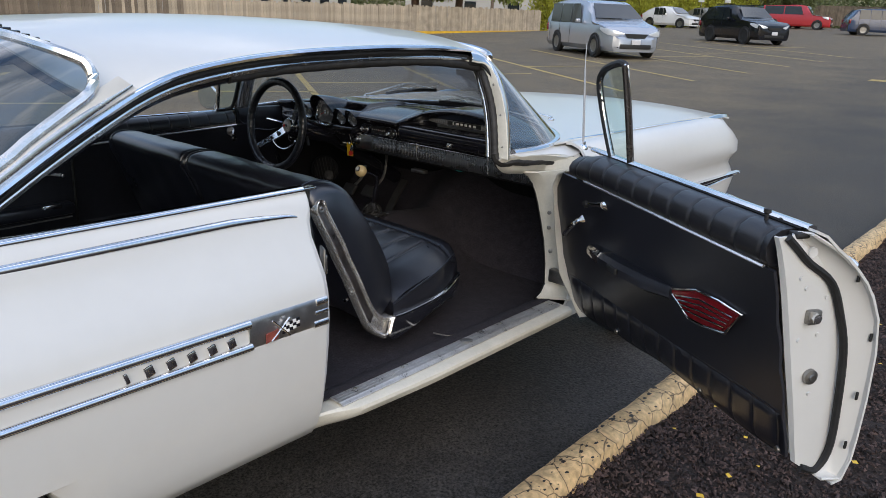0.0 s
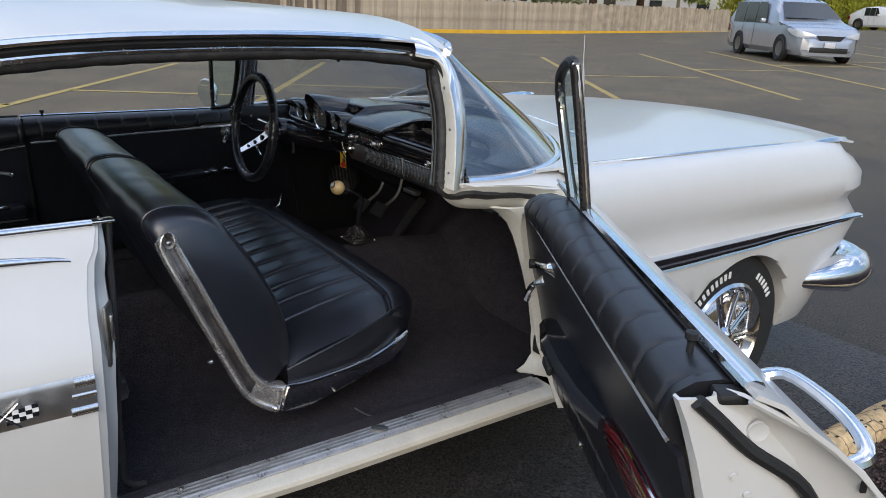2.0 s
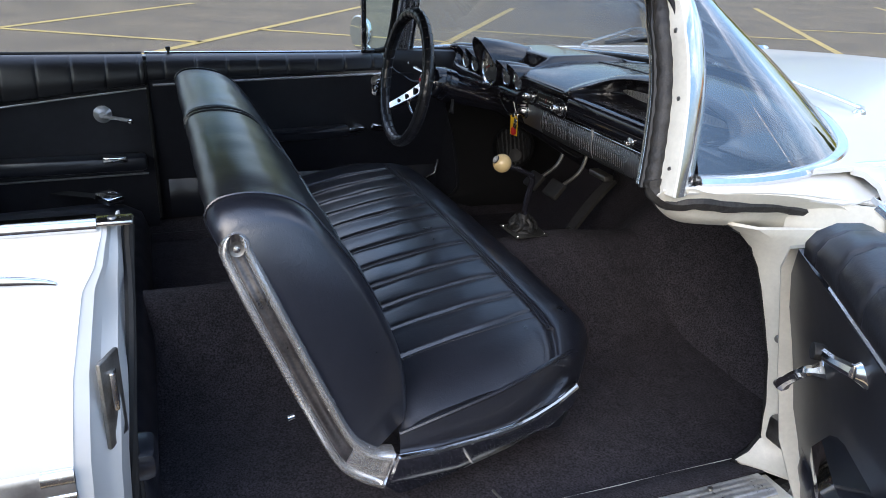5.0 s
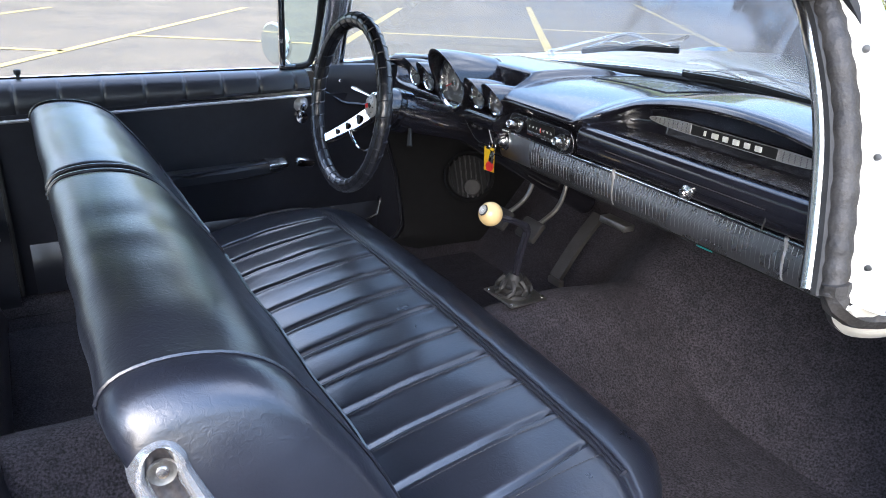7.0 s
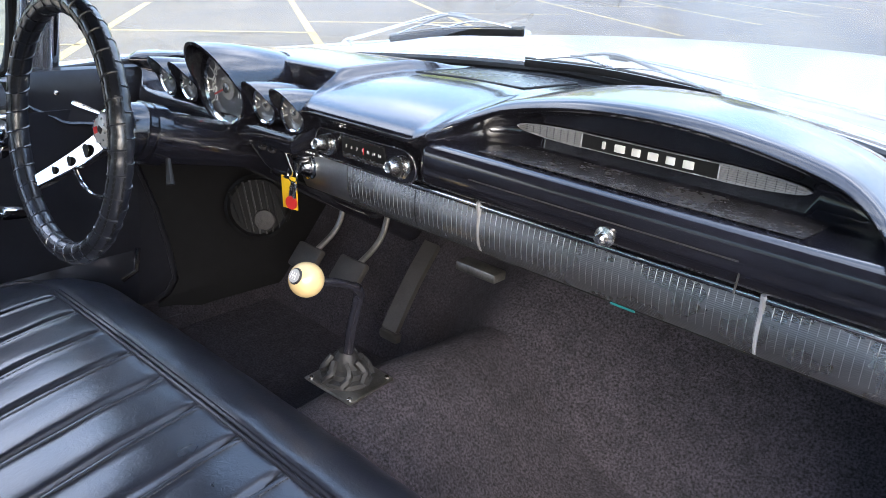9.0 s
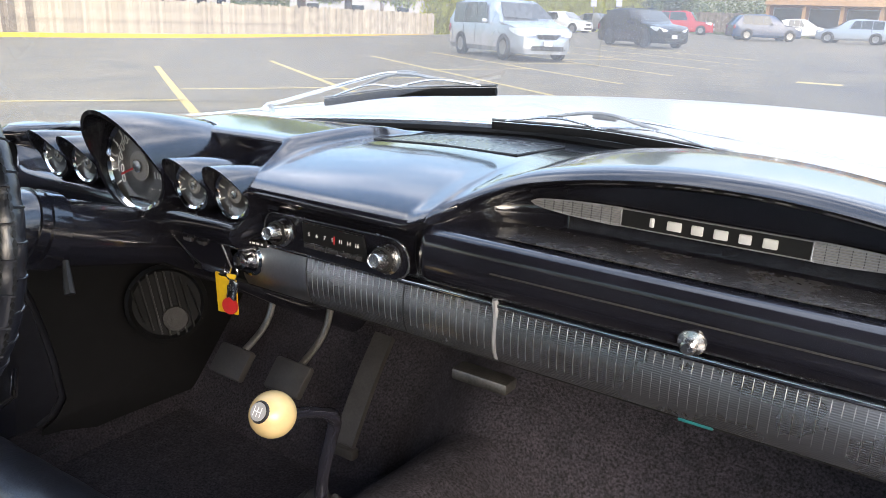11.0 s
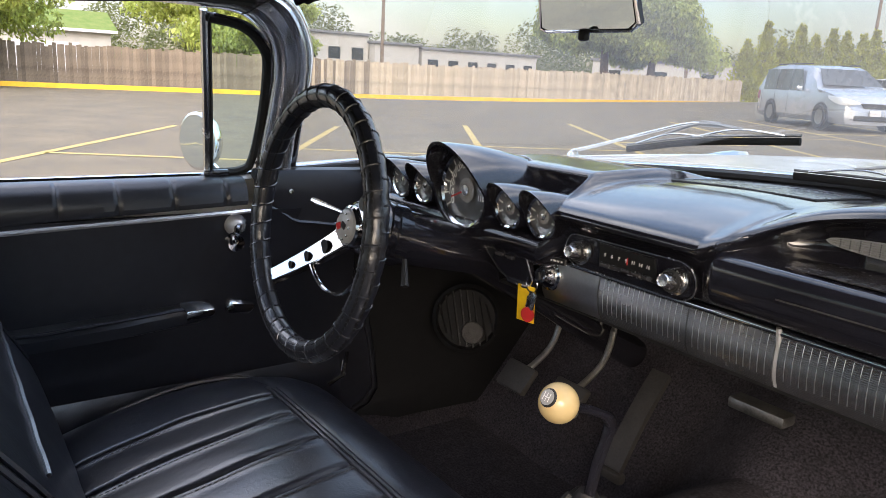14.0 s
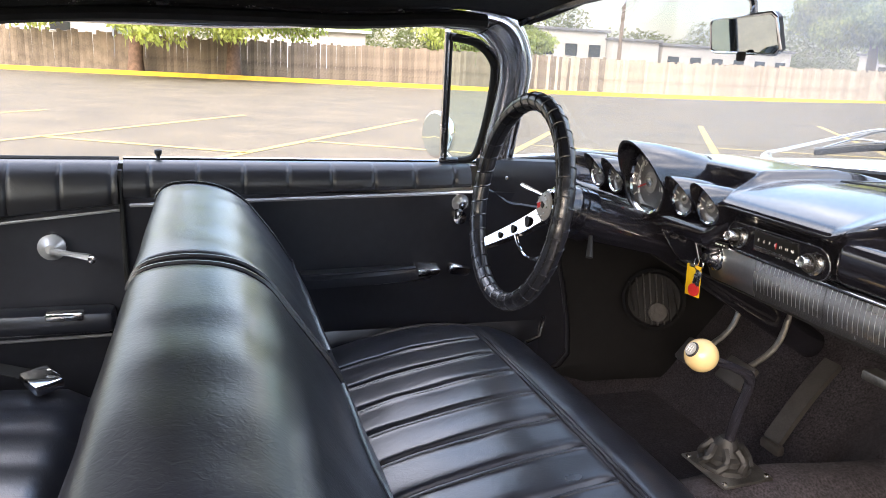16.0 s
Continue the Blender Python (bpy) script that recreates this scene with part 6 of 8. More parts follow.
for x in (-0.129, 0.037):
    kn = part("radio_knob", lathe([(0.0195, 0), (0.0195, 0.002), (0.0165, 0.0035), (0.0145, 0.003), (0.0140, 0.009), (0.0125, 0.011), (0.0120, 0.013), (0.0090, 0.026), (0.0080, 0.0275), (0.0070, 0.026), (0.0, 0.0255)], plate_pt(x, 0.951, 0.006), (0, -1, 0.10), 26), DULLCHROME, rad, "stepped chrome radio knob")
    part("knob_ring", tube([Vector(plate_pt(x, 0.951, 0.0175)) + Vector((0.0135 * math.cos(q), 0, 0.0135 * math.sin(q))) for q in [k * math.tau / 24 for k in range(24)]], 0.0016, 5, closed=True, up=(0, 1, 0)), RUBBER, kn)

# switch plate and ignition
sw_o = [(-0.352, 0.924), (-0.240, 0.918), (-0.232, 0.880), (-0.240, 0.866), (-0.285, 0.866), (-0.312, 0.876), (-0.340, 0.904)]


def sw_pt(a, b, c):
    return (a, 1.036 - c + 0.25 * (0.92 - b), b)


sw = part("switch_plate", prism(sw_o, 0.010, sw_pt, 0.003), BLACKPAINT, dash, "black switch plate with bright edge")
part("switch_edge", tube([sw_pt(a, b, 0.0095) for a, b in sw_o], 0.0017, 6, closed=True, up=(0, 1, 0)), DULLCHROME, sw)
part("switch_lip", tube([sw_pt(-0.290, 0.8665, 0.012), sw_pt(-0.262, 0.8655, 0.013), sw_pt(-0.238, 0.868, 0.012)], 0.0040, 8), CHROME, sw, "bright lower edge")
for x in (-0.305, -0.278):
    part("switch_knob", box(sw_pt(x, 0.908, 0.012), (0.018, 0.008, 0.006), 0.002), DULLBLACK, sw)
part("switch_caption", prism([(-0.238, 0.926), (-0.165, 0.929), (-0.165, 0.920), (-0.238, 0.917)], 0.004, lambda a, b, c: (a, 1.040 - c, b)), DIAL, dash, "black caption strip with small pale marks")
for i in range(9):
    part("caption_mark", box((-0.232 + 0.0077 * i, 1.0355, 0.9218 + 0.0003 * i), (0.0048 if i % 4 else 0.0028, 0.001, 0.0026)), WHITEINK, dash)
ig = part("ignition_lock", lathe([(0.024, 0), (0.023, 0.004), (0.019, 0.006), (0.018, 0.012), (0.014, 0.016), (0.012, 0.024), (0, 0.025)], (-0.213, 1.058, 0.891), (0, -1, 0.1), 24), CHROME, dash, "chrome ignition lock")
part("lock_slot", box((-0.213, 1.032, 0.893), (0.003, 0.002, 0.012)), RUBBER, ig)

# gauges
def pod(x, zc, r, label, big=False):
    yf = 0.992 if big else 1.000
    p = empty("gauge_pod")
    p.parent = dash
    p["label"] = label
    rows = []
    L = 0.150 if big else 0.095
    for i in range(14):
        f = min(1.0, i / 11)
        close = 1.0 if i < 12 else (0.72 if i == 12 else 0.25)
        rr = r * (1.12 - 0.12 * f ** 2) * close
        row = []
        for k in range(36):
            a = k * math.tau / 36
            s, c = math.sin(a), math.cos(a)
            up = max(0, s)
            hood = (0.17 if big else 0.22) * r * up * (1 - 0.75 * f) * close
            yy = yf + L * f + 0.012 * (i > 11) + 0.010 * (i > 12) + (0.012 - 0.010 * s) * (1 - f) - (0.034 if big else 0.020) * up * (1 - f)
            zz = zc - (0.012 if big else 0.006) * f ** 2 + (rr + hood) * s
            row.append((x + rr * c * (1.06 if big else 1), yy, max(zz, 0.945) if f > 0.4 else zz))
        rows.append(row)
    part("pod_shell", grid(rows, wrap=True, caps=False), BLACKPAINT, p, "black hooded gauge housing", sharp=60)
    if big:
        part("pod_trim", tube([Vector(rows[11][k]) + (Vector(rows[11][k]) - Vector((x, rows[11][k][1], zc))).normalized() * 0.001 for k in range(0, 19)], 0.0014, 5), DULLCHROME, p)
    inner = [[(x + (q[0] - x) * 0.93, q[1] + 0.001, zc + (q[2] - zc) * 0.93) for q in row] for row in (rows[0], rows[2], rows[3])]
    part("pod_lining", grid([rows[0]] + inner, wrap=True), BLACKPAINT, p)
    yd = yf + (0.026 if big else 0.018)
    part("dial_face", lathe([(r, 0), (r, 0.004), (r * 0.3, -0.10 * r), (0, -0.10 * r)], (x, yd + 0.008, zc), (0, -1, 0), 36), DIALFACE, p, "dark dial with white marks")
    part("dial_ring", tube([(x + r * math.cos(a) * 0.99, yd + 0.002 - 0.12 * 0, zc + r * math.sin(a) * 0.99) for a in [k * math.tau / 40 for k in range(40)]], 0.0060 if big else 0.0040, 6, closed=True), CHROME, p)
    part("dial_lens", lathe([(r * 0.97, 0), (r * 0.8, 0.003), (r * 0.4, 0.006), (0, 0.007)], (x, yd + 0.0015, zc), (0, -1, 0), 32), LENS, p)
    return p, yd


sp, yd = pod(-0.398, 0.998, 0.064, "large hooded speedometer", True)
for i in range(13):
    a = radians(212 - 244 * i / 12)
    c, s = math.cos(a), math.sin(a)
    if i < 12:
        m = Matrix.Translation((-0.398 + 0.043 * c, yd + 0.0032, 0.998 + 0.043 * s)) @ Euler((radians(90), 0, 0)).to_matrix().to_4x4() @ Euler((0, 0, -0.55 * c * (s > 0))).to_matrix().to_4x4()
        text_obj("number", str(10 * i), 0.0175 if i < 10 else 0.013, m, WHITEINK, sp)
    part("tick", box((-0.398 + 0.056 * c, yd + 0.0035, 0.998 + 0.056 * s), (0.0095, 0.001, 0.0022), rot=Euler((0, -a, 0)).to_matrix()), WHITEINK, sp)
na = radians(203)
part("needle", box((-0.398 + 0.022 * math.cos(na), yd + 0.002, 0.998 + 0.022 * math.sin(na)), (0.042, 0.0015, 0.0028), rot=Euler((0, -na, 0)).to_matrix()), REDINK, sp, "red needle")
part("dial_centre", lathe([(0.021, 0), (0.021, 0.001), (0, 0.0012)], (-0.398, yd + 0.0050, 0.998), (0, -1, 0), 28), SILVERDIAL, sp)
part("needle_hub", lathe([(0.010, 0), (0.009, 0.004), (0, 0.005)], (-0.398, yd + 0.004, 0.998), (0, -1, 0), 20), DULLCHROME, sp)
for x in (-0.600, -0.522, -0.280, -0.202):
    g, yd2 = pod(x, 0.988, 0.031, "small round hooded gauge")
    for i in range(7):
        a = radians(200 - 220 * i / 6)
        part("tick", box((x + 0.024 * math.cos(a), yd2 + 0.0035, 0.988 + 0.024 * math.sin(a)), (0.008, 0.001, 0.0020), rot=Euler((0, -a, 0)).to_matrix()), WHITEINK, g)
    a = radians(60)
    part("needle", box((x + 0.010 * math.cos(a), yd2 + 0.002, 0.988 + 0.010 * math.sin(a)), (0.022, 0.001, 0.0016), rot=Euler((0, -a, 0)).to_matrix()), WHITEINK, g)
    part("dial_centre", lathe([(0.011, 0), (0.011, 0.001), (0, 0.0012)], (x, yd2 + 0.0045, 0.988), (0, -1, 0), 20), SILVERDIAL, g)
    part("needle_hub", lathe([(0.006, 0), (0.005, 0.003), (0, 0.004)], (x, yd2 + 0.004, 0.988), (0, -1, 0), 16), DULLCHROME, g)
# speaker cover


def dash_top(x, y):
    """Height of the dash top at a place."""
    pr = dash_profile(x)[-9:]
    for (a, u), (b, v) in zip(pr, pr[1:]):
        if a <= y <= b:
            return u + (v - u) * (y - a) / (b - a)
    return pr[-1][1]


spk = part("speaker_cover", sheet([[(x, y, dash_top(x, y) + 0.0012) for x in [-0.166 + 0.040 * i for i in range(7)]] for y in [1.262 + 0.019 * j for j in range(9)]], 0.002), DULLBLACK, dash, "flat black speaker cover")
sq = [(-0.166, 1.262), (-0.05, 1.262), (0.074, 1.262), (0.074, 1.33), (0.074, 1.414), (-0.05, 1.414), (-0.166, 1.414), (-0.166, 1.33)]
part("cover_groove", tube([(x, y, dash_top(x, y) + 0.001) for x, y in sq], 0.0016, 5, closed=True), RUBBER, spk)

# ---- steering wheel and column ----
wc = Vector((-0.400, 0.737, 0.960))
tilt = Euler((radians(90 - 8), 0, 0)).to_matrix()
stw = empty("steering_wheel")
stw.parent = car
stw["label"] = "black laced-leather sports steering wheel with drilled chrome spokes"
R = 0.190


def wheel_pt(a, r, dz=0.0):
    return wc + tilt @ Vector((r * math.cos(a), r * math.sin(a), dz))


part("rim", tube([wheel_pt(k * math.tau / 216, R) for k in range(216)], [0.0158 + 0.0013 * abs(math.sin(k * math.pi / 6)) ** 0.7 for k in range(216)], 12, closed=True, up=(0, 1, 0)), VINYL, stw, "black perforated leather wrap")
for k in range(36):
    a = k * math.tau / 36
    ctr, tn = wheel_pt(a, R), (wheel_pt(a + 0.01, R) - wheel_pt(a - 0.01, R)).normalized()
    rad_ = (ctr - wc).normalized()
    ax = tilt @ Vector((0, 0, 1))
    part("lace", tube([ctr + 0.0166 * (math.cos(q) * rad_ + math.sin(q) * ax) + tn * 0.010 * math.cos(q * 0.5) for q in [j * math.tau / 12 for j in range(13)]], 0.0017, 5), VINYL, stw)
holes = bmesh.new()
for k in range(720):
    a = k * math.tau / 720
    q = [0.1, 2.2, 0.9, 2.9, 1.55][k % 5]
    ctr = wheel_pt(a, R)
    rad_, ax = (ctr - wc).normalized(), tilt @ Vector((0, 0, 1))
    nrm = math.cos(q) * rad_ + math.sin(q) * ax
    tn = (wheel_pt(a + 0.01, R) - ctr).normalized()
    sd_ = nrm.cross(tn)
    mid_ = ctr + nrm * 0.0172
    vs = [holes.verts.new(mid_ + tn * 0.0042 * math.cos(j * math.tau / 8) + sd_ * 0.0019 * math.sin(j * math.tau / 8)) for j in range(8)]
    tip_ = [holes.verts.new(v.co - nrm * 0.002) for v in vs]
    holes.faces.new(vs)
    for j in range(8):
        holes.faces.new((vs[j], vs[(j + 1) % 8], tip_[(j + 1) % 8], tip_[j]))
pf = part("perforation", holes, DIAL, stw)
pf["kind"] = "stuff"
hub_c = wc + tilt @ Vector((0, 0, -0.082))
part("hub", lathe([(0.046, -0.05), (0.046, -0.012), (0.040, 0.004), (0.030, 0.012), (0.0, 0.014)], hub_c, tilt @ Vector((0, 0, 1)), 28), BLACKPAINT, stw)
part("horn_button", lathe([(0.027, 0.012), (0.026, 0.024), (0.020, 0.029), (0, 0.031)], hub_c, tilt @ Vector((0, 0, 1)), 28), SILVERDIAL, stw, "round grey horn button with small crossed flags")
part("horn_ring_cap", lathe([(0.033, 0.008), (0.033, 0.018), (0.029, 0.021), (0.027, 0.018)], hub_c, tilt @ Vector((0, 0, 1)), 32), CHROME, stw)
for q_ in range(10):
    part("medallion_bead", lathe([(0.0022, 0), (0.0016, 0.0014), (0, 0.0018)], hub_c + tilt @ Vector((0.0205 * math.cos(q_ * 0.628), 0.0205 * math.sin(q_ * 0.628), 0.0285)), tilt @ Vector((0, 0, 1)), 8), DULLCHROME, stw)
part("horn_mark", box(hub_c + tilt @ Vector((-0.007, -0.001, 0.0305)), (0.011, 0.003, 0.010), rot=tilt @ Euler((0, 0, 0.4)).to_matrix() @ tilt.inverted()), REDINK, stw)
part("horn_mark", box(hub_c + tilt @ Vector((0.007, 0.002, 0.0305)), (0.011, 0.003, 0.009), rot=tilt @ Euler((0, 0, -0.4)).to_matrix() @ tilt.inverted()), DIAL, stw)
for a in (radians(220), radians(40)):
    d, s = tilt @ Vector((math.cos(a), math.sin(a), 0)), tilt @ Vector((-math.sin(a), math.cos(a), 0))
    ax = tilt @ Vector((0, 0, 1))
    rws = []
    for i in range(9):
        f = i / 8
        c = hub_c + d * (0.030 + (R - 0.034) * f) + ax * (0.012 + 0.068 * f ** 1.3)
        w = 0.0185 - 0.0085 * f
        rws.append([c - s * w, c - s * w * 0.9 + ax * 0.003, c + s * w * 0.9 + ax * 0.003, c + s * w])
    spoke = part("spoke", sheet(rws, 0.003), CHROME, stw, "drilled chrome spoke")
    part("spoke_back", sheet([[r[0] - ax * 0.008 - s * 0.004, r[0] - ax * 0.004, r[3] - ax * 0.004, r[3] - ax * 0.008 + s * 0.004] for r in rws], 0.006), BLACKPAINT, spoke)
    for f, r in ((0.24, 0.0115), (0.47, 0.0085), (0.67, 0.0065)):
        c = hub_c + d * (0.030 + (R - 0.034) * f) + ax * (0.0165 + 0.068 * f ** 1.3)
        part("spoke_hole", lathe([(r, 0), (r, 0.0012), (0, 0.0012)], c, ax, 20), DIAL, spoke)
# half horn ring and column
part("horn_ring", tube([hub_c + tilt @ Vector((0.105 * math.cos(a), 0.105 * math.sin(a), 0.036)) for a in [radians(221 + 5 * k) for k in range(22)]], 0.0036, 8, up=(0, 1, 0)), CHROME, stw, "chrome horn ring")
part("column", tube([hub_c + Vector((0, 0.03, -0.004)), (-0.400, 0.90, 0.925), (-0.400, 1.06, 0.885), (-0.40, 1.5, 0.62)], [0.050, 0.046, 0.040, 0.034], 20), BLACKPAINT, stw, "black steering column")
part("column_collar", tube([(-0.400, 0.862, 0.938), (-0.400, 0.885, 0.930)], 0.052, 20), BLACKPAINT, stw)
part("turn_signal", tube([(-0.440, 0.858, 0.942), (-0.52, 0.848, 0.950), (-0.585, 0.838, 0.955), (-0.602, 0.835, 0.957)], [0.0032, 0.0032, 0.0062, 0.0050], 8), CHROME, stw, "chrome indicator stalk")
part("shift_stub", tube([(-0.36, 0.88, 0.90), (-0.34, 0.87, 0.862)], [0.004, 0.007], 8), RUBBER, stw)

# keys hang from the ignition
keys = tagged(empty("key_ring"), "key with a yellow tag and red fob hanging from the ignition", "keys")
part("ring", tube([(-0.232 + 0.013 * math.sin(a), 1.036, 0.874 + 0.013 * math.cos(a)) for a in [k * math.tau / 20 for k in range(20)]], 0.0012, 6, closed=True, up=(0, 1, 0)), CHROME, keys)
part("tag", box((-0.244, 1.038, 0.839), (0.034, 0.003, 0.060), 0.001, rot=Euler((0.05, 0, 0.2)).to_matrix()), YELLOW, keys, "yellow plastic tag")
part("fob", lathe([(0.012, 0), (0.012, 0.004), (0, 0.005)], (-0.232, 1.034, 0.825), (0.2, -1, 0), 18), REDINK, keys, "red round fob")
part("fob_sleeve", box((-0.232, 1.036, 0.837), (0.015, 0.003, 0.034), 0.003), RUBBER, keys)
part("key", box((-0.226, 1.032, 0.849), (0.016, 0.002, 0.030), 0.002, rot=Euler((0, 0.3, 0)).to_matrix()), DULLCHROME, keys)

# ---- gear lever and pedals ----
gl_ = empty("gear_lever")
gl_.parent = car
gl_["label"] = "floor gear lever with ivory ball knob"
part("floor_plate", prism([(-0.062, 0.055), (0.050, 0.052), (0.066, -0.055), (-0.044, -0.058)], 0.004, lambda a, b, c: (a - 0.030, 0.992 + b, 0.582 + c - 0.05 * b), 0.001), STEEL, gl_, "scratched steel floor plate")
part("boot", lathe([(0.044, 0), (0.042, 0.010), (0.034, 0.013), (0.033, 0.022), (0.024, 0.026), (0.020, 0.040), (0.013, 0.052)], (-0.030, 0.985, 0.584), (0, 0.02, 1), 14), RUBBER, gl_, "creased rubber boot")
for k in range(7):
    q = k * 0.9
    part("boot_fold", tube(spline([(-0.030 + 0.041 * math.cos(q), 0.985 + 0.041 * math.sin(q), 0.592), (-0.030 + 0.036 * math.cos(q + 0.3), 0.985 + 0.036 * math.sin(q + 0.3), 0.606), (-0.030 + 0.022 * math.cos(q + 0.1), 0.985 + 0.022 * math.sin(q + 0.1), 0.624)], 8), 0.0065, 6), RUBBER, gl_)
for bx_, by_ in ((-0.080, 1.040), (0.012, 1.036), (0.026, 0.944), (-0.064, 0.940)):
    part("plate_bolt", lathe([(0.005, 0), (0.004, 0.003), (0, 0.004)], (bx_, by_, 0.5855 - 0.05 * (by_ - 0.992)), (0, 0, 1), 8), DULLCHROME, gl_)
part("stick", tube(spline([(-0.028, 0.985, 0.61), (-0.018, 0.985, 0.68), (-0.010, 0.990, 0.725), (-0.006, 0.988, 0.752), (-0.007, 0.955, 0.772), (-0.010, 0.915, 0.786)], 24), [0.0085] * 10 + [0.009] * 6 + [0.007] * 8, 10), BLACKPAINT, gl_, "black bent lever")
kb = part("knob", lathe([(0.026 * math.sin(q), -0.026 * math.cos(q)) for q in [k * math.pi / 18 for k in range(19)]], (-0.011, 0.895, 0.795), (0.3, -0.75, 0.55), 28), IVORY, gl_, "ivory ball knob")
kd = Vector((0.06, -0.86, 0.52)).normalized()
part("knob_disc", lathe([(0.0125, 0.0), (0.011, 0.0022), (0, 0.0038)], Vector((-0.011, 0.895, 0.795)) + kd * 0.0226, kd, 20), DIAL, gl_, "dark shift pattern disc")
ku = kd.cross(Vector((1, 0, 0))).normalized() * -1
kr = ku.cross(kd) * -1
part("pattern_plate", lathe([(0.0100, 0.0), (0.0098, 0.0008), (0, 0.0014)], Vector((-0.011, 0.895, 0.795)) + kd * 0.0256, kd, 20), SILVERDIAL, gl_, "grey shift pattern plate")
for a, b, w, h_ in ((-0.0045, 0, 0.0011, 0.011), (0, 0, 0.0011, 0.011), (0.0045, 0, 0.0011, 0.011), (0, 0, 0.010, 0.0011)):
    c = Vector((-0.011, 0.895, 0.795)) + kd * 0.0274
    bm = bmesh.new()
    bm.faces.new([bm.verts.new(c + kr * (a + p * w / 2) + ku * (b + q * h_ / 2)) for p, q in ((-1, -1), (1, -1), (1, 1), (-1, 1))])
    part("pattern_mark", bm, WHITEINK, gl_)


def pedal(x, y, z, w, h_, arm_to, nm):
    p = empty(nm)
    p.parent = car
    part("pad", box((x, y, z), (w, 0.018, h_), 0.006, rot=Euler((-0.7, 0, 0)).to_matrix()), GREYRUBBER, p, "worn rubber pedal pad")
    part("arm", tube(spline([(x, y + 0.01, z), (x + 0.005, y + 0.09, z + 0.06), (x + 0.01, y + 0.11, z + 0.16), arm_to], 14), 0.007, 8), STEEL, p)
    p["label"] = "worn foot pedal on a steel arm"


pedal(-0.510, 1.27, 0.568, 0.085, 0.062, (-0.455, 1.34, 0.82), "clutch_pedal")
pedal(-0.360, 1.27, 0.582, 0.085, 0.062, (-0.315, 1.34, 0.82), "brake_pedal")
gp = part("accelerator_pedal", sheet([[(-0.272 + 0.034 * f + s * 0.0215, 1.443 - 0.158 * f, 0.626 - 0.146 * f + 0.010 * math.sin(math.pi * f)) for s in (-1, -0.85, 0.85, 1)] for f in [i / 10 for i in range(11)]], 0.012), GREYRUBBER, car, "long grey rubber accelerator pedal")
part("pedal_heel", box((-0.238, 1.282, 0.472), (0.054, 0.020, 0.022), 0.006), GREYRUBBER, gp)
# round speaker grille and dimmer by the kick panel
sp2 = part("kick_speaker", lathe([(0.080, 0), (0.080, 0.010), (0.072, 0.016), (0.066, 0.004), (0, 0.002)], (-0.705, 1.275, 0.640), (0.75, -0.6, 0.25), 32), SHADEDBLACK, car, "round black speaker with slotted grille")
for i in range(8):
    q = -0.055 + 0.0157 * i
    w = math.sqrt(max(0, 0.066 ** 2 - q * q))
    ax = Vector((0.75, -0.6, 0.25)).normalized()
    sd = ax.cross(Vector((0, 0, 1))).normalized()
    upv = sd.cross(ax)
    c = Vector((-0.705, 1.275, 0.640)) + ax * 0.012 + sd * q
    part("slat", tube([c - upv * w - sd * 0.012, c + upv * w + sd * 0.012], 0.0026, 5), DIAL, sp2)
part("speaker_cap", lathe([(0.026, 0), (0.024, 0.006), (0, 0.008)], Vector((-0.705, 1.275, 0.640)) + Vector((0.75, -0.6, 0.25)).normalized() * 0.016 + Vector((0.012, 0.01, -0.032)), (0.75, -0.6, 0.25), 20), OLDRUBBER, sp2, "small brown disc")
part("handbrake_hook", tube([(-0.735, 0.98, 0.60), (-0.73, 0.97, 0.55), (-0.74, 0.94, 0.53)], 0.006, 8), CHROME, car)

# ---- interior mirror ----
im = empty("interior_mirror")
im.parent = car
im["label"] = "black-backed interior mirror on a chrome stem"
mo = [(-0.082, -0.019), (-0.070, -0.023), (0.072, -0.024), (0.083, -0.018), (0.080, 0.018), (0.072, 0.024), (-0.072, 0.024), (-0.078, 0.018)]
mrot = Euler((radians(13), 0, radians(-10))).to_matrix()


def mir_pt(a, b, c):
    return Vector((-0.054, 0.920, 1.270)) + mrot @ Vector((a * 1.16, -c, b * (1.02 + 0.6 * (a + 0.08))))


part("housing", prism([(a * 1.02, b * 1.03) for a, b in mo], -0.006, mir_pt), BLACKPAINT, im)
part("mirror_back", prism([(a * 0.85, b * 0.8) for a, b in mo], -0.011, mir_pt), DULLCHROME, im)
part("glass", prism([(a * 0.97, b * 0.94) for a, b in mo], 0.002, mir_pt), MIRROR, im, "silvered mirror glass")
part("frame", tube([mir_pt(a * 1.01, b * 1.02, 0.001) for a, b in mo], 0.0025, 6, closed=True), CHROME, im)
part("stem", tube([(-0.050, 0.935, 1.285), (-0.046, 0.925, 1.315), (-0.040, 0.900, 1.350)], 0.006, 8), CHROME, im)
part("day_night_tab", box((-0.046, 0.916, 1.240), (0.012, 0.010, 0.014), 0.003), RUBBER, im)

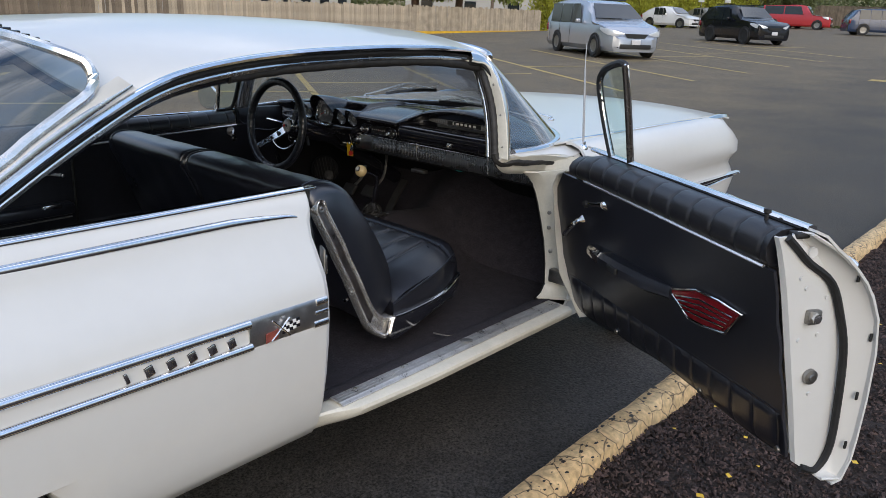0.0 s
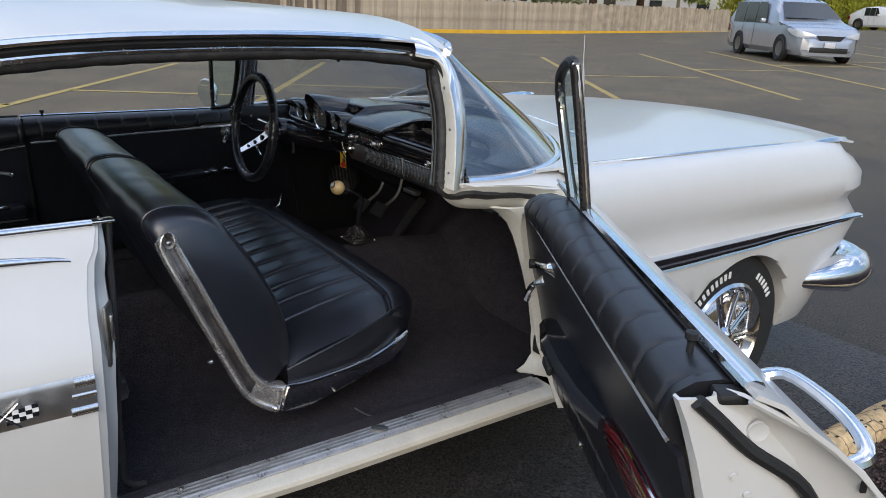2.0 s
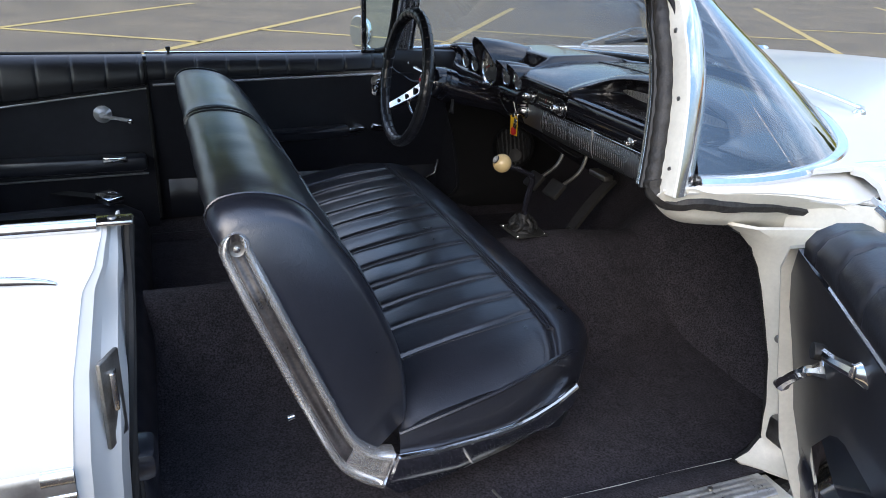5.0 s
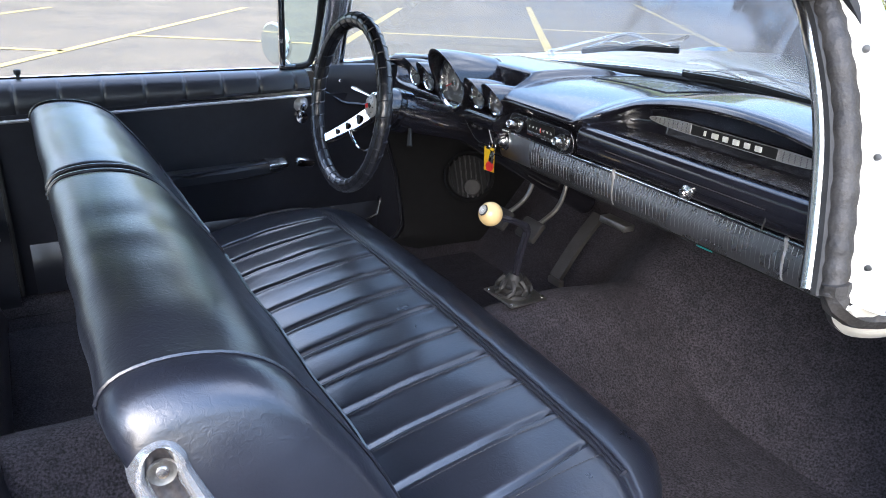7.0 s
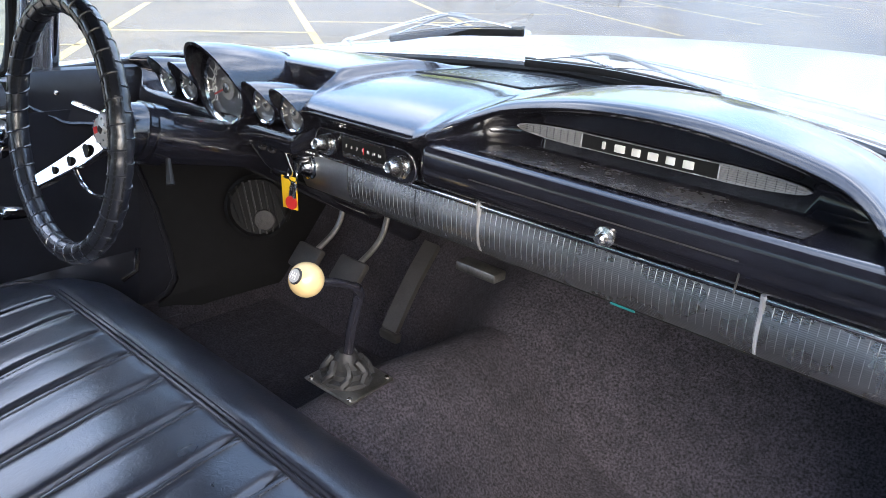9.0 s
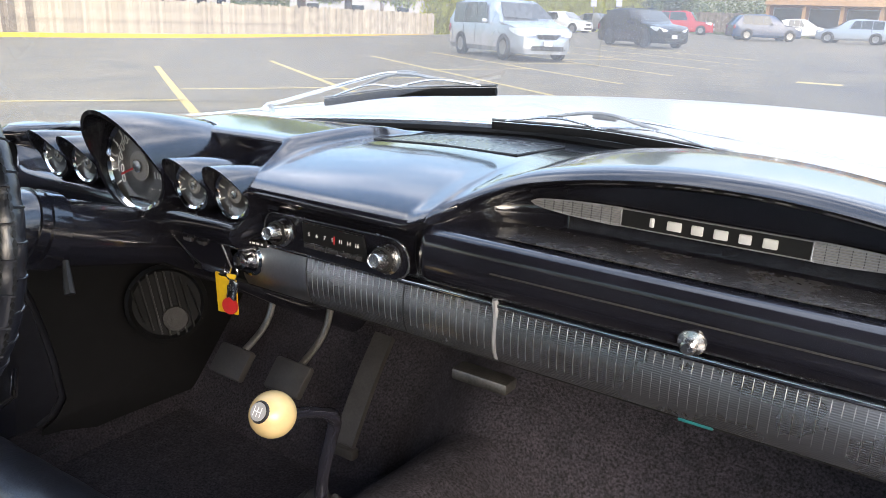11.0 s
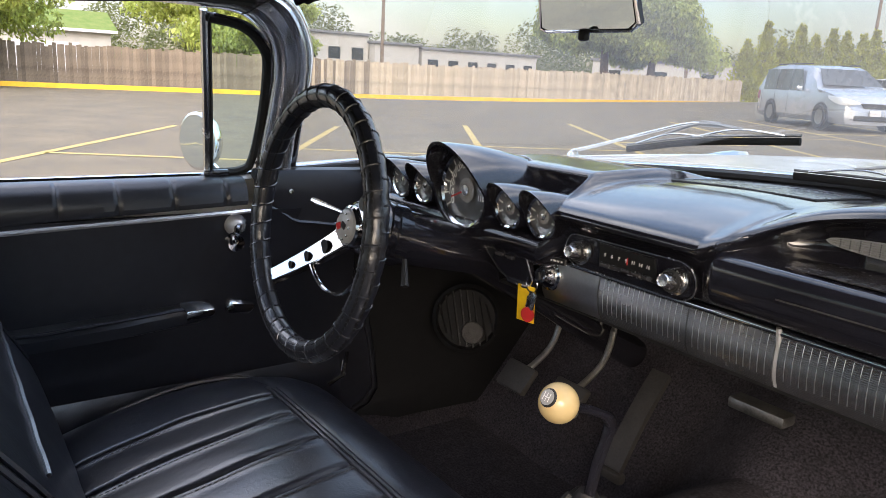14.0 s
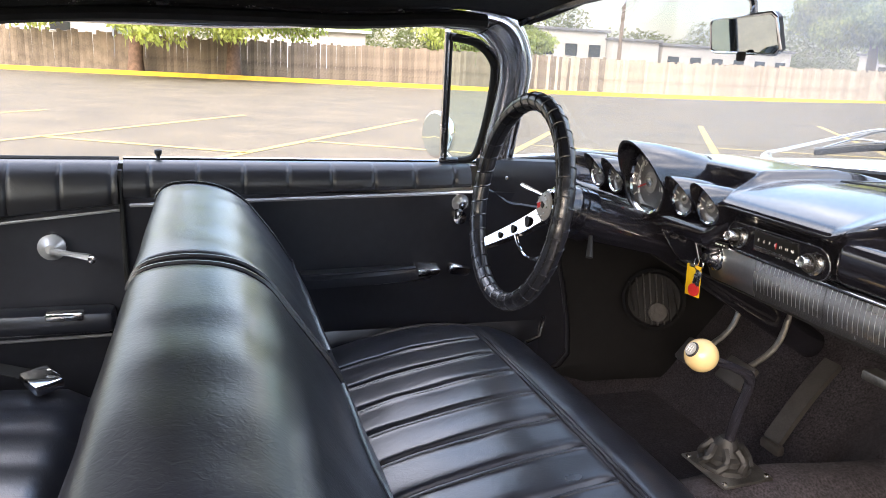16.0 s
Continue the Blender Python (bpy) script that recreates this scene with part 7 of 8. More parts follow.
# ---- wipers and antenna ----
def wiper(x0, y0, z0, pts, blade):
    w = empty("wiper")
    w.parent = car
    w["label"] = "bright wiper arm with black rubber blade"
    part("pivot", lathe([(0.015, 0), (0.013, 0.010), (0.007, 0.015), (0, 0.015)], (x0, y0, z0), (0, -0.3, 1), 14), DULLCHROME, w)
    arm_ = part("arm", tube(spline(pts, 16), [0.0085 - 0.0045 * i / 15 for i in range(16)], 8, flat=0.55), DULLCHROME, w)
    bl = spline(blade, 16)
    part("blade", tube([p + Vector((0, 0, -0.005)) for p in bl], 0.0030, 6, flat=2.4), RUBBER, w, "black rubber blade")
    part("blade_back", tube([p + Vector((0, 0, 0.0045)) for p in bl], 0.0024, 6), STEEL, w)
    part("clip", box(Vector(pts[-1]), (0.040, 0.012, 0.010), 0.003), STEEL, arm_)
    # two small yokes spread the arm's load along the blade
    for a, b in ((1, 8), (7, 14)):
        m_ = (bl[a] + bl[b]) / 2 + Vector((0, 0.002, 0.016))
        part("yoke", tube(spline([bl[a] + Vector((0, 0, 0.004)), m_, bl[b] + Vector((0, 0, 0.004))], 9), 0.0028, 6, flat=0.8), DULLCHROME, w)
    part("bridge", tube(spline([bl[4] + Vector((0, 0.002, 0.015)), (bl[7] + bl[8]) / 2 + Vector((0, 0.004, 0.028)), bl[11] + Vector((0, 0.002, 0.015))], 9), 0.0038, 6, flat=0.8), STEEL, w)


wiper(-0.610, 1.475, 1.020, [(-0.608, 1.475, 1.036), (-0.545, 1.470, 1.052), (-0.437, 1.460, 1.082), (-0.300, 1.455, 1.120), (-0.245, 1.450, 1.124)], [(-0.424, 1.440, 1.064), (-0.25, 1.428, 1.096), (-0.040, 1.400, 1.118)])
wiper(0.560, 1.485, 1.034, [(0.560, 1.490, 1.050), (0.440, 1.500, 1.060), (0.300, 1.503, 1.070), (0.160, 1.503, 1.080), (0.100, 1.500, 1.081)], [(-0.084, 1.472, 1.056), (0.10, 1.478, 1.060), (0.305, 1.468, 1.052)])
an = empty("radio_antenna")
an.parent = car
an["label"] = "chrome telescopic antenna on the fender"
part("antenna_base", lathe([(0.014, 0), (0.018, 0.006), (0.018, 0.014), (0.013, 0.021), (0.007, 0.026), (0.006, 0.038), (0, 0.038)], (0.925, 1.160, 0.994), (0.15, -0.12, 1), 16), CHROME, an)
part("antenna_mast", tube([(0.926, 1.157, 1.02), (0.924, 1.144, 1.15), (0.922, 1.132, 1.28), (0.9215, 1.128, 1.31), (0.921, 1.124, 1.38)], [0.0046, 0.0042, 0.0036, 0.0018, 0.0014], 8), BRIGHT, an)

# ---- the open passenger door ----
pd = empty("passenger_door")
pd.parent = car
pd["label"] = "open passenger door with black vinyl panel and white edge"
S_END = 1.164


def D(s, w, z):
    """Along the door from its hinge, outwards from its latch line, up."""
    return Vector((0.9745 + 0.858 * s + 0.5135 * w, 1.0314 - 0.5135 * s + 0.858 * w, z))


OUT = [(-0.048, 1.058), (-0.015, 1.045), (0.022, 1.015), (0.055, 0.992), (0.090, 0.962), (0.122, 0.930), (0.148, 0.895), (0.178, 0.838), (0.194, 0.752), (0.199, 0.633), (0.197, 0.53), (0.193, 0.470), (0.176, 0.418), (0.150, 0.410)]
INN = [(-0.130, 1.052), (-0.112, 1.012), (-0.095, 0.965), (-0.070, 0.88), (-0.037, 0.76), (-0.003, 0.64), (0.025, 0.535), (0.041, 0.475), (0.055, 0.42)]


def inn_w(z):
    return lerp1(z, sorted((q, w) for w, q in INN))


def bottom(s):
    """Lower edge of the panel along the door."""
    return lerp1(s, [(0.0, 0.425), (0.10, 0.422), (0.36, 0.455), (0.66, 0.478), (1.0, 0.474), (1.16, 0.482)])


RZ = Euler((0, 0, radians(-30.9))).to_matrix()
ALONG, INWARD = (0.858, -0.5135, 0), (-0.5135, -0.858, 0)


def front_s(z):
    return lerp1(z, [(0.40, 0.10), (0.425, 0.085), (0.50, 0.012), (0.60, 0.012), (0.86, 0.04), (0.93, 0.07), (0.985, 0.16), (1.06, 0.19)])


part("skin", sheet([[D(front_s(z) - 0.02 + (S_END + 0.02 - front_s(z) + 0.02) * f, w, z) for w, z in OUT] for f in [i / 16 for i in range(17)]], -0.006), WHITE, pd, "white painted outer skin")
# shut face at the rear edge
ef = []
for (wo, zo), (wi, zi) in zip([(-0.049, 1.053), (0.028, 1.013), (0.095, 0.963), (0.153, 0.898), (0.183, 0.840), (0.200, 0.752), (0.205, 0.633), (0.202, 0.500), (0.182, 0.416), (0.120, 0.424)],
                              [(-0.125, 1.045), (-0.112, 1.014), (-0.095, 0.965), (-0.075, 0.898), (-0.059, 0.840), (-0.035, 0.752), (-0.001, 0.633), (0.030, 0.515), (0.041, 0.478), (0.043, 0.472)]):
    ef.append([D(S_END + ds, wi + (wo - wi) * g, zi + (zo - zi) * g) for g, ds in ((0, -0.012), (0.03, 0.0), (0.45, 0.002), (0.58, -0.004), (0.66, -0.012), (0.80, -0.008), (0.94, 0.004), (1.0, 0.014))])
edge = part("shut_face", sheet(ef, 0.004), WHITE, pd, "white painted shut face")
part("shut_flange", tube([r[-1] for r in ef], 0.0045, 6), WHITE, edge)
part("weatherstrip", tube(spline([D(S_END + 0.004, w, z) for w, z in ((-0.103, 1.046), (-0.075, 1.022), (-0.033, 0.985), (0.040, 0.934), (0.085, 0.849), (0.115, 0.762), (0.131, 0.642), (0.137, 0.504), (0.106, 0.447), (0.060, 0.460))], 40), 0.009, 8, up=ALONG), RUBBER, edge, "weathered black rubber seal")
lt = part("latch", box(D(S_END + 0.006, 0.004, 0.857), (0.018, 0.036, 0.034), 0.005, rot=RZ), STEEL, edge, "dull steel rotary latch")
part("latch_wheel", lathe([(0.013, 0), (0.012, 0.006), (0.005, 0.007), (0, 0.007)], D(S_END + 0.015, 0.004, 0.857), ALONG, 8), DULLCHROME, lt)
part("edge_bumper", lathe([(0.019, 0), (0.018, 0.008), (0.009, 0.010), (0.008, 0.014), (0, 0.014)], D(S_END + 0.002, 0.031, 0.706), ALONG, 18), STEEL, edge, "round steel edge bumper")
for w, z in ((-0.025, 0.925), (0.035, 0.90), (-0.02, 0.80), (0.03, 0.81), (0.04, 0.66), (-0.045, 0.95)):
    part("edge_screw", lathe([(0.0055, 0), (0.0045, 0.003), (0, 0.003)], D(S_END + 0.002, w, z), ALONG, 10), WHITE, edge)
part("top_hinge_cup", lathe([(0.013, 0), (0.012, 0.003), (0.008, 0.0015), (0, 0.0015)], D(S_END + 0.001, -0.027, 1.008), ALONG, 18), WHITE, edge)
for w, z in ((0.106, 0.943), (0.182, 0.791), (0.180, 0.64), (0.179, 0.507)):
    part("edge_slot", box(D(S_END + 0.010, w, z), (0.004, 0.007, 0.020), 0.001, rot=RZ), RUBBER, edge)
# inner panel
prow = []
for i in range(29):
    f = i / 28
    row = []
    for k in range(9):
        s1 = 0.02 + (S_END - 0.035) * f
        z = 0.965 + (bottom(s1) - 0.965) * k / 8
        s0 = max(0.0, front_s(z) - 0.01)
        row.append(D(s0 + (S_END - 0.015 - s0) * f, inn_w(z) - 0.004, z))
    prow.append(row)
panel = part("panel", sheet(prow, 0.008), PANEL, pd, "black vinyl door panel")
part("front_closing", sheet([[D(front_s(z) - 0.02, w0, z), D(front_s(z) - 0.022, (w0 + w1) / 2, z), D(front_s(z) - 0.02, w1, z)] for z, w0, w1 in ((0.975, -0.10, 0.03), (0.95, -0.105, 0.07), (0.90, -0.10, 0.12), (0.70, -0.055, 0.15), (0.55, -0.02, 0.14), (0.40, 0.035, 0.09))], 0.005), JAMB, pd)
# padded ledge with sewn pleats
rws = []
cuts = [0.20]
for k in range(13):
    for d in (0.0, 0.05, 0.12, 0.25, 0.5, 0.75, 0.88, 0.95):
        cuts.append(0.157 + 0.087 * (k + d))
for s1 in [c for c in cuts if 0.2 <= c < 1.15]:
    d = abs(((s1 - 0.157) / 0.087 + 0.5) % 1 - 0.5) * 0.087
    b = 0.001 - 0.0042 * math.exp(-(d / 0.0036) ** 2)
    zf = lerp1(s1, [(0.2, -0.02), (0.32, 0.0), (1.1, 0.0)])
    rws.append([D(s1, w - b * q, z + b * q * 0.6 + zf * t) for w, z, q, t in ((-0.086, 0.968, 0, 0), (-0.108, 0.972, 0.6, 0), (-0.122, 0.990, 1, 0.4), (-0.124, 1.015, 1, 0.7), (-0.114, 1.038, 1, 1), (-0.092, 1.052, 0.7, 1), (-0.062, 1.056, 0, 1), (-0.048, 1.052, 0, 1))])
part("pad", grid(rws, caps=True), PADVINYL, pd, "pleated black padded ledge", sharp=60)
part("chrome_strip", tube(spline([D(0.27, -0.103, 0.968), D(0.5, -0.104, 0.968), D(0.8, -0.104, 0.966), D(1.115, -0.104, 0.964)], 20), 0.0055, 6, flat=0.8), BRIGHT, pd, "chrome strip")
# lower stitched band
rws = []
cuts = []
for k in range(14):
    for d in (0.0, 0.06, 0.14, 0.3, 0.5, 0.7, 0.86, 0.94):
        cuts.append(0.03 + 0.0845 * (k + d))
for s1 in [c for c in cuts if c < S_END - 0.02]:
    d = abs(((s1 - 0.03) / 0.0845 + 0.5) % 1 - 0.5) * 0.0845
    g = 0.005 * math.exp(-(d / 0.0045) ** 2)
    zt, zb = 0.558 + 0.038 * s1, bottom(s1)
    rws.append([D(s1, inn_w(zt + (zb - zt) * q) - 0.008 - b * (0.012 - g), zt + (zb - zt) * q) for q, b in ((0, 0), (0.06, 0.8), (0.25, 1), (0.5, 1), (0.75, 1), (0.94, 0.7), (1.02, 0))])
part("lower_pad", grid(rws), VINYL, pd, "stitched lower band", sharp=60)
part("band_welt", tube([D(s1, inn_w(0.562 + 0.038 * s1) - 0.010, 0.562 + 0.038 * s1) for s1 in (0.03, 0.3, 0.6, 0.9, 1.14)], 0.0032, 6), VINYL, pd)
for s1 in (0.36, 0.82, 1.13):
    part("panel_button", lathe([(0.009, 0), (0.007, 0.005), (0, 0.006)], D(s1, inn_w(bottom(s1) + 0.012) - 0.018, bottom(s1) + 0.012), INWARD, 12), STEEL, pd)
# armrest with bright front and long red reflector behind
ar = []
for s, th, z0, hh in ((0.27, 0.020, 0.738, 0.020), (0.30, 0.045, 0.740, 0.034), (0.40, 0.062, 0.742, 0.042), (0.52, 0.062, 0.742, 0.046), (0.64, 0.050, 0.745, 0.046), (0.74, 0.024, 0.752, 0.036)):
    wi = inn_w(z0) - 0.006
    ar.append([D(s, wi, z0 + hh / 2), D(s, wi - th * 0.8, z0 + hh / 2 + 0.003), D(s, wi - th, z0 + hh / 4), D(s, wi - th * 0.95, z0 - hh / 4), D(s, wi - th * 0.5, z0 - hh / 2), D(s, wi, z0 - hh / 2)])
arm = part("armrest", grid(ar, wrap=True, caps=True), VINYL, pd, "black vinyl armrest with pull recess")
part("armrest_front", grid([[p + (p - (q[1] + q[4]) / 2) * 0.10 for p in q] for q in ar[0:3]], wrap=True, caps=True), CHROME, arm, "chrome armrest front")
part("pull_recess", box(D(0.50, -0.108, 0.745), (0.055, 0.012, 0.022), 0.005, rot=RZ), RUBBER, arm)
LP = lambda a, b, c: D(a, inn_w(b) - 0.010 - c, b)
part("reflector", prism([(0.735, 0.762), (0.853, 0.804), (0.95, 0.812), (1.028, 0.810), (0.965, 0.738), (0.88, 0.720), (0.811, 0.712)], 0.014, LP, 0.004), REDLENS, pd, "ribbed red reflector in a chrome surround")
part("reflector_surround", tube([LP(a, b, 0.010) for a, b in ((0.728, 0.762), (0.853, 0.808), (0.95, 0.817), (1.036, 0.813), (0.967, 0.733), (0.88, 0.714), (0.808, 0.707))], 0.0034, 6, closed=True), CHROME, pd)
for i in range(4):
    g = (i + 1) / 5
    part("reflector_rib", tube([LP(0.755 + 0.05 * g, 0.768 - 0.045 * g, 0.016), LP(0.87 + 0.01 * g, 0.804 - 0.078 * g, 0.017), LP(1.015 - 0.055 * g, 0.806 - 0.066 * g, 0.016)], 0.0024, 5), CHROME, pd)
part("window_crank", lathe([(0.026, 0), (0.025, 0.006), (0.014, 0.020), (0.009, 0.028), (0, 0.029)], D(0.390, -0.074, 0.918), INWARD, 20), CHROME, pd, "chrome window winder")
part("crank_arm", tube([D(0.390, -0.100, 0.918), D(0.360, -0.112, 0.912), D(0.325, -0.116, 0.905)], [0.009, 0.007, 0.007], 8), CHROME, pd)
part("crank_knob", lathe([(0.007, 0), (0.011, 0.006), (0.011, 0.018), (0, 0.020)], D(0.322, -0.108, 0.904), INWARD, 14), RUBBER, pd)
part("door_release", tube(spline([D(0.225, -0.066, 0.828), D(0.215, -0.088, 0.815), D(0.185, -0.094, 0.785), D(0.150, -0.092, 0.752)], 12), [0.014, 0.012] + [0.008] * 8 + [0.010, 0.010], 8), CHROME, pd, "chrome door release lever")
part("lock_button", lathe([(0.0045, 0), (0.0045, 0.020), (0.0085, 0.024), (0.0085, 0.032), (0, 0.034)], D(1.062, -0.072, 1.048), (0, 0, 1), 12), RUBBER, pd)
part("belt_moulding", tube([D(0.20, -0.040, 1.056), D(0.7, -0.040, 1.060), D(S_END, -0.040, 1.062)], 0.013, 8, flat=0.6), CHROME, pd, "chrome belt moulding")
part("window_slot", tube([D(0.28, -0.049, 1.055), D(S_END - 0.02, -0.049, 1.057)], 0.004, 6), RUBBER, pd)
part("edge_cap", box(D(S_END - 0.012, -0.060, 1.046), (0.030, 0.036, 0.014), 0.005, rot=RZ), RUBBER, pd)
oh = spline([D(0.93, 0.085, 0.950), D(0.95, 0.130, 0.965), D(1.05, 0.150, 0.962), D(1.13, 0.135, 0.955), D(1.15, 0.085, 0.945)], 18)
part("door_handle", tube(oh, 0.011, 8, flat=0.8), CHROME, pd, "chrome outer pull handle")
# vent window frame standing on the door
vp = spline([D(0.435, -0.040, 1.035), D(0.432, -0.065, 1.19), D(0.428, -0.088, 1.32), D(0.418, -0.093, 1.346), D(0.370, -0.092, 1.342), D(0.300, -0.088, 1.318), D(0.268, -0.081, 1.275), D(0.285, -0.063, 1.17), D(0.322, -0.045, 1.06), D(0.336, -0.040, 1.03)], 46)
vw = part("vent_post", tube(vp[:15], 0.012, 8, up=(0, 1, 0), flat=0.8), BROWNSHEEN, pd, "vent-window post with a painted brown reflection and bright edges")
part("post_edge", tube([p + Vector((0.011, -0.004, 0)) for p in vp[:14]], 0.0026, 6), CHROME, vw)
part("vent_frame", tube(vp[13:], 0.011, 8), RUBBER, pd)
part("vent_frame_bright", tube([p + Vector((0.006, -0.006, 0)) for p in vp[13:]], 0.0045, 6), CHROME, pd)
bm = bmesh.new()
bm.faces.new([bm.verts.new(p) for p in vp])
part("vent_glass", bm, SIDEGLASS, pd, "greenish vent glass")


# ---- car park lines ----
def line(points, w=0.125, name="painted_line"):
    rws = []
    pts = [Vector((x, y, 0)) for x, y in points]
    (a, b) = pts[0], pts[-1]
    n = max(2, int((b - a).length / 0.8))
    t = (b - a).normalized()
    s = Vector((-t.y, t.x, 0)) * w / 2
    for i in range(n + 1):
        p = a.lerp(b, i / n)
        rws.append([(q.x, q.y, ground_z(q.x, q.y) + 0.006) for q in (p - s, p + s)])
    ob = part(name, grid(rws), LINEPAINT)
    tagged(ob, "worn yellow parking line on asphalt", "line", "parking lines", kind="structure")


for k in range(12):
    y0 = -2.05 + 3.38 * k + (0.7 if k > 5 else 0.0) - 3.38
    line([(-13.9, y0 + 0.66 * 4.4), (-5.1, y0 - 0.66 * 4.4)])
    line([(-9.78, y0 + 0.20), (-8.43, y0 + 3.38 - 0.70)])
line([(-2.4, 20.4), (-1.4, 20.4)], 0.5)


# ---- fence ----
FENCE = [(-34.5, -14.0), (-32.6, 0.0), (-31.4, 8.0), (-29.9, 16.5), (-28.4, 27.0), (-28.0, 36.0), (-28.2, 43.0)]


def far_kerb():
    pts = spline([(x + 1.3, y, 0) for x, y in FENCE], 60)
    k = empty("far_kerb")
    rows = []
    for i, p in enumerate(pts):
        t = (pts[min(59, i + 1)] - pts[max(0, i - 1)]).normalized()
        s = Vector((t.y, -t.x, 0))
        g = ground_z(p.x, p.y)
        rows.append([(p.x + s.x * a, p.y + s.y * a, g + b) for a, b in ((-0.12, 0.0), (-0.11, 0.17), (0.09, 0.17), (0.12, 0.0))])
    tagged(k, "yellow painted kerb along the fence", "kerb", kind="structure")
    part("kerb_run", grid(rows), KERBYELLOW, k)
    verge = [[(r[0][0] - 1.6 * f, r[0][1], r[0][2] + 0.10 + 0.03 * noise.noise((r[0][0], r[0][1], f * 3))) for f in (0, 0.5, 1)] for r in rows]
    tagged(part("verge", grid(verge), MULCHBED), "strip of bare earth and bark below the fence", "verge", kind="stuff")


far_kerb()


def build_fence():
    f = tagged(empty("fence"), "weathered tall board fence, grey-brown with gaps", "fence", kind="structure")
    rng = random.Random(11)
    rest, rest_pale = bmesh.new(), bmesh.new()
    base = bpy.data.meshes.new("plank")
    bm = box((0, 0, 0.76), (0.135, 0.02, 1.52))
    bm.to_mesh(base)
    bm.free()
    base.materials.append(FENCEWOOD)
    pale = base.copy()
    pale.materials[0] = FENCESUNLIT
    pts = spline([(x, y, 0) for x, y in FENCE], 400)
    L, i, count = 0.0, 0, 0
    dist = [0.0]
    for a, b in zip(pts, pts[1:]):
        dist.append(dist[-1] + (b - a).length)
    d = 0.0
    while d < dist[-1]:
        while dist[i + 1] < d:
            i += 1
        p = pts[i].lerp(pts[i + 1], (d - dist[i]) / (dist[i + 1] - dist[i]))
        t = (pts[i + 1] - pts[i]).normalized()
        z = ground_z(p.x, p.y) + 0.08 + rng.uniform(-0.03, 0.03)
        ang = math.atan2(t.y, t.x) + rng.uniform(-0.05, 0.05)
        hs = 1.0 + rng.uniform(-0.03, 0.03)
        if p.y < 6:
            hs += rng.uniform(-0.06, 0.04)
        m = Matrix.Translation((p.x, p.y, z)) @ Euler((rng.uniform(-0.015, 0.015), rng.uniform(-0.012, 0.012), ang)).to_matrix().to_4x4() @ Matrix.Diagonal((1, 1, hs, 1))
        if 300 > count and -3 < p.y < 30:
            ob = new("plank", pale if p.y > 15 + rng.uniform(-3, 3) else base)
            ob.parent = f
            ob.matrix_basis = m
            count += 1
        else:
            b2 = [m @ Vector((x, y, zz)) for zz in (0, 1.52) for x, y in ((-0.067, -0.01), (0.067, -0.01), (0.067, 0.01), (-0.067, 0.01))]
            into = rest_pale if p.y > 15 else rest
            vs = [into.verts.new(q) for q in b2]
            for q in ((0, 1, 5, 4), (1, 2, 6, 5), (2, 3, 7, 6), (3, 0, 4, 7), (4, 5, 6, 7)):
                into.faces.new([vs[k] for k in q])
        d += 0.1345 + (rng.uniform(-0.004, 0.006) if p.y < 6 else rng.uniform(-0.004, 0.003))
    r = part("planks", rest, FENCEWOOD, f, smooth=False)
    r["kind"] = "stuff"
    if rest_pale.faces:
        part("planks", rest_pale, FENCESUNLIT, f, smooth=False)["kind"] = "stuff"
    k = 0
    while k < 399:
        p = pts[k]
        part("fence_post", box((p.x - 0.08, p.y, ground_z(p.x, p.y) + 0.80), (0.10, 0.10, 1.62)), FENCEWOOD, f, smooth=False)
        k += 16


build_fence()


# ---- trees ----
def clumps(bm, rng, centre, radius, count, size, droop=0.0):
    """Many small leaf sprays in and over an uneven volume."""
    for _ in range(count):
        while True:
            v = Vector((rng.uniform(-1, 1), rng.uniform(-1, 1), rng.uniform(-1, 1)))
            if 0.25 < v.length < 1:
                break
        p = Vector(centre) + Vector((v.x * radius[0], v.y * radius[1], v.z * radius[2]))
        for _k in range(3):
            a, b = rng.uniform(0, math.tau), rng.uniform(-0.8, 0.6) - droop
            d = Vector((math.cos(a) * math.cos(b), math.sin(a) * math.cos(b), math.sin(b)))
            s = d.cross(Vector((rng.uniform(-1, 1), rng.uniform(-1, 1), 1))).normalized()
            l, w = size * rng.uniform(0.6, 1.4), size * rng.uniform(0.15, 0.32)
            q = p + Vector((rng.uniform(-1, 1), rng.uniform(-1, 1), rng.uniform(-1, 1))) * size * 0.6
            vs = [bm.verts.new(c) for c in (q, q + d * l * 0.5 + s * w, q + d * l, q + d * l * 0.5 - s * w)]
            bm.faces.new(vs)


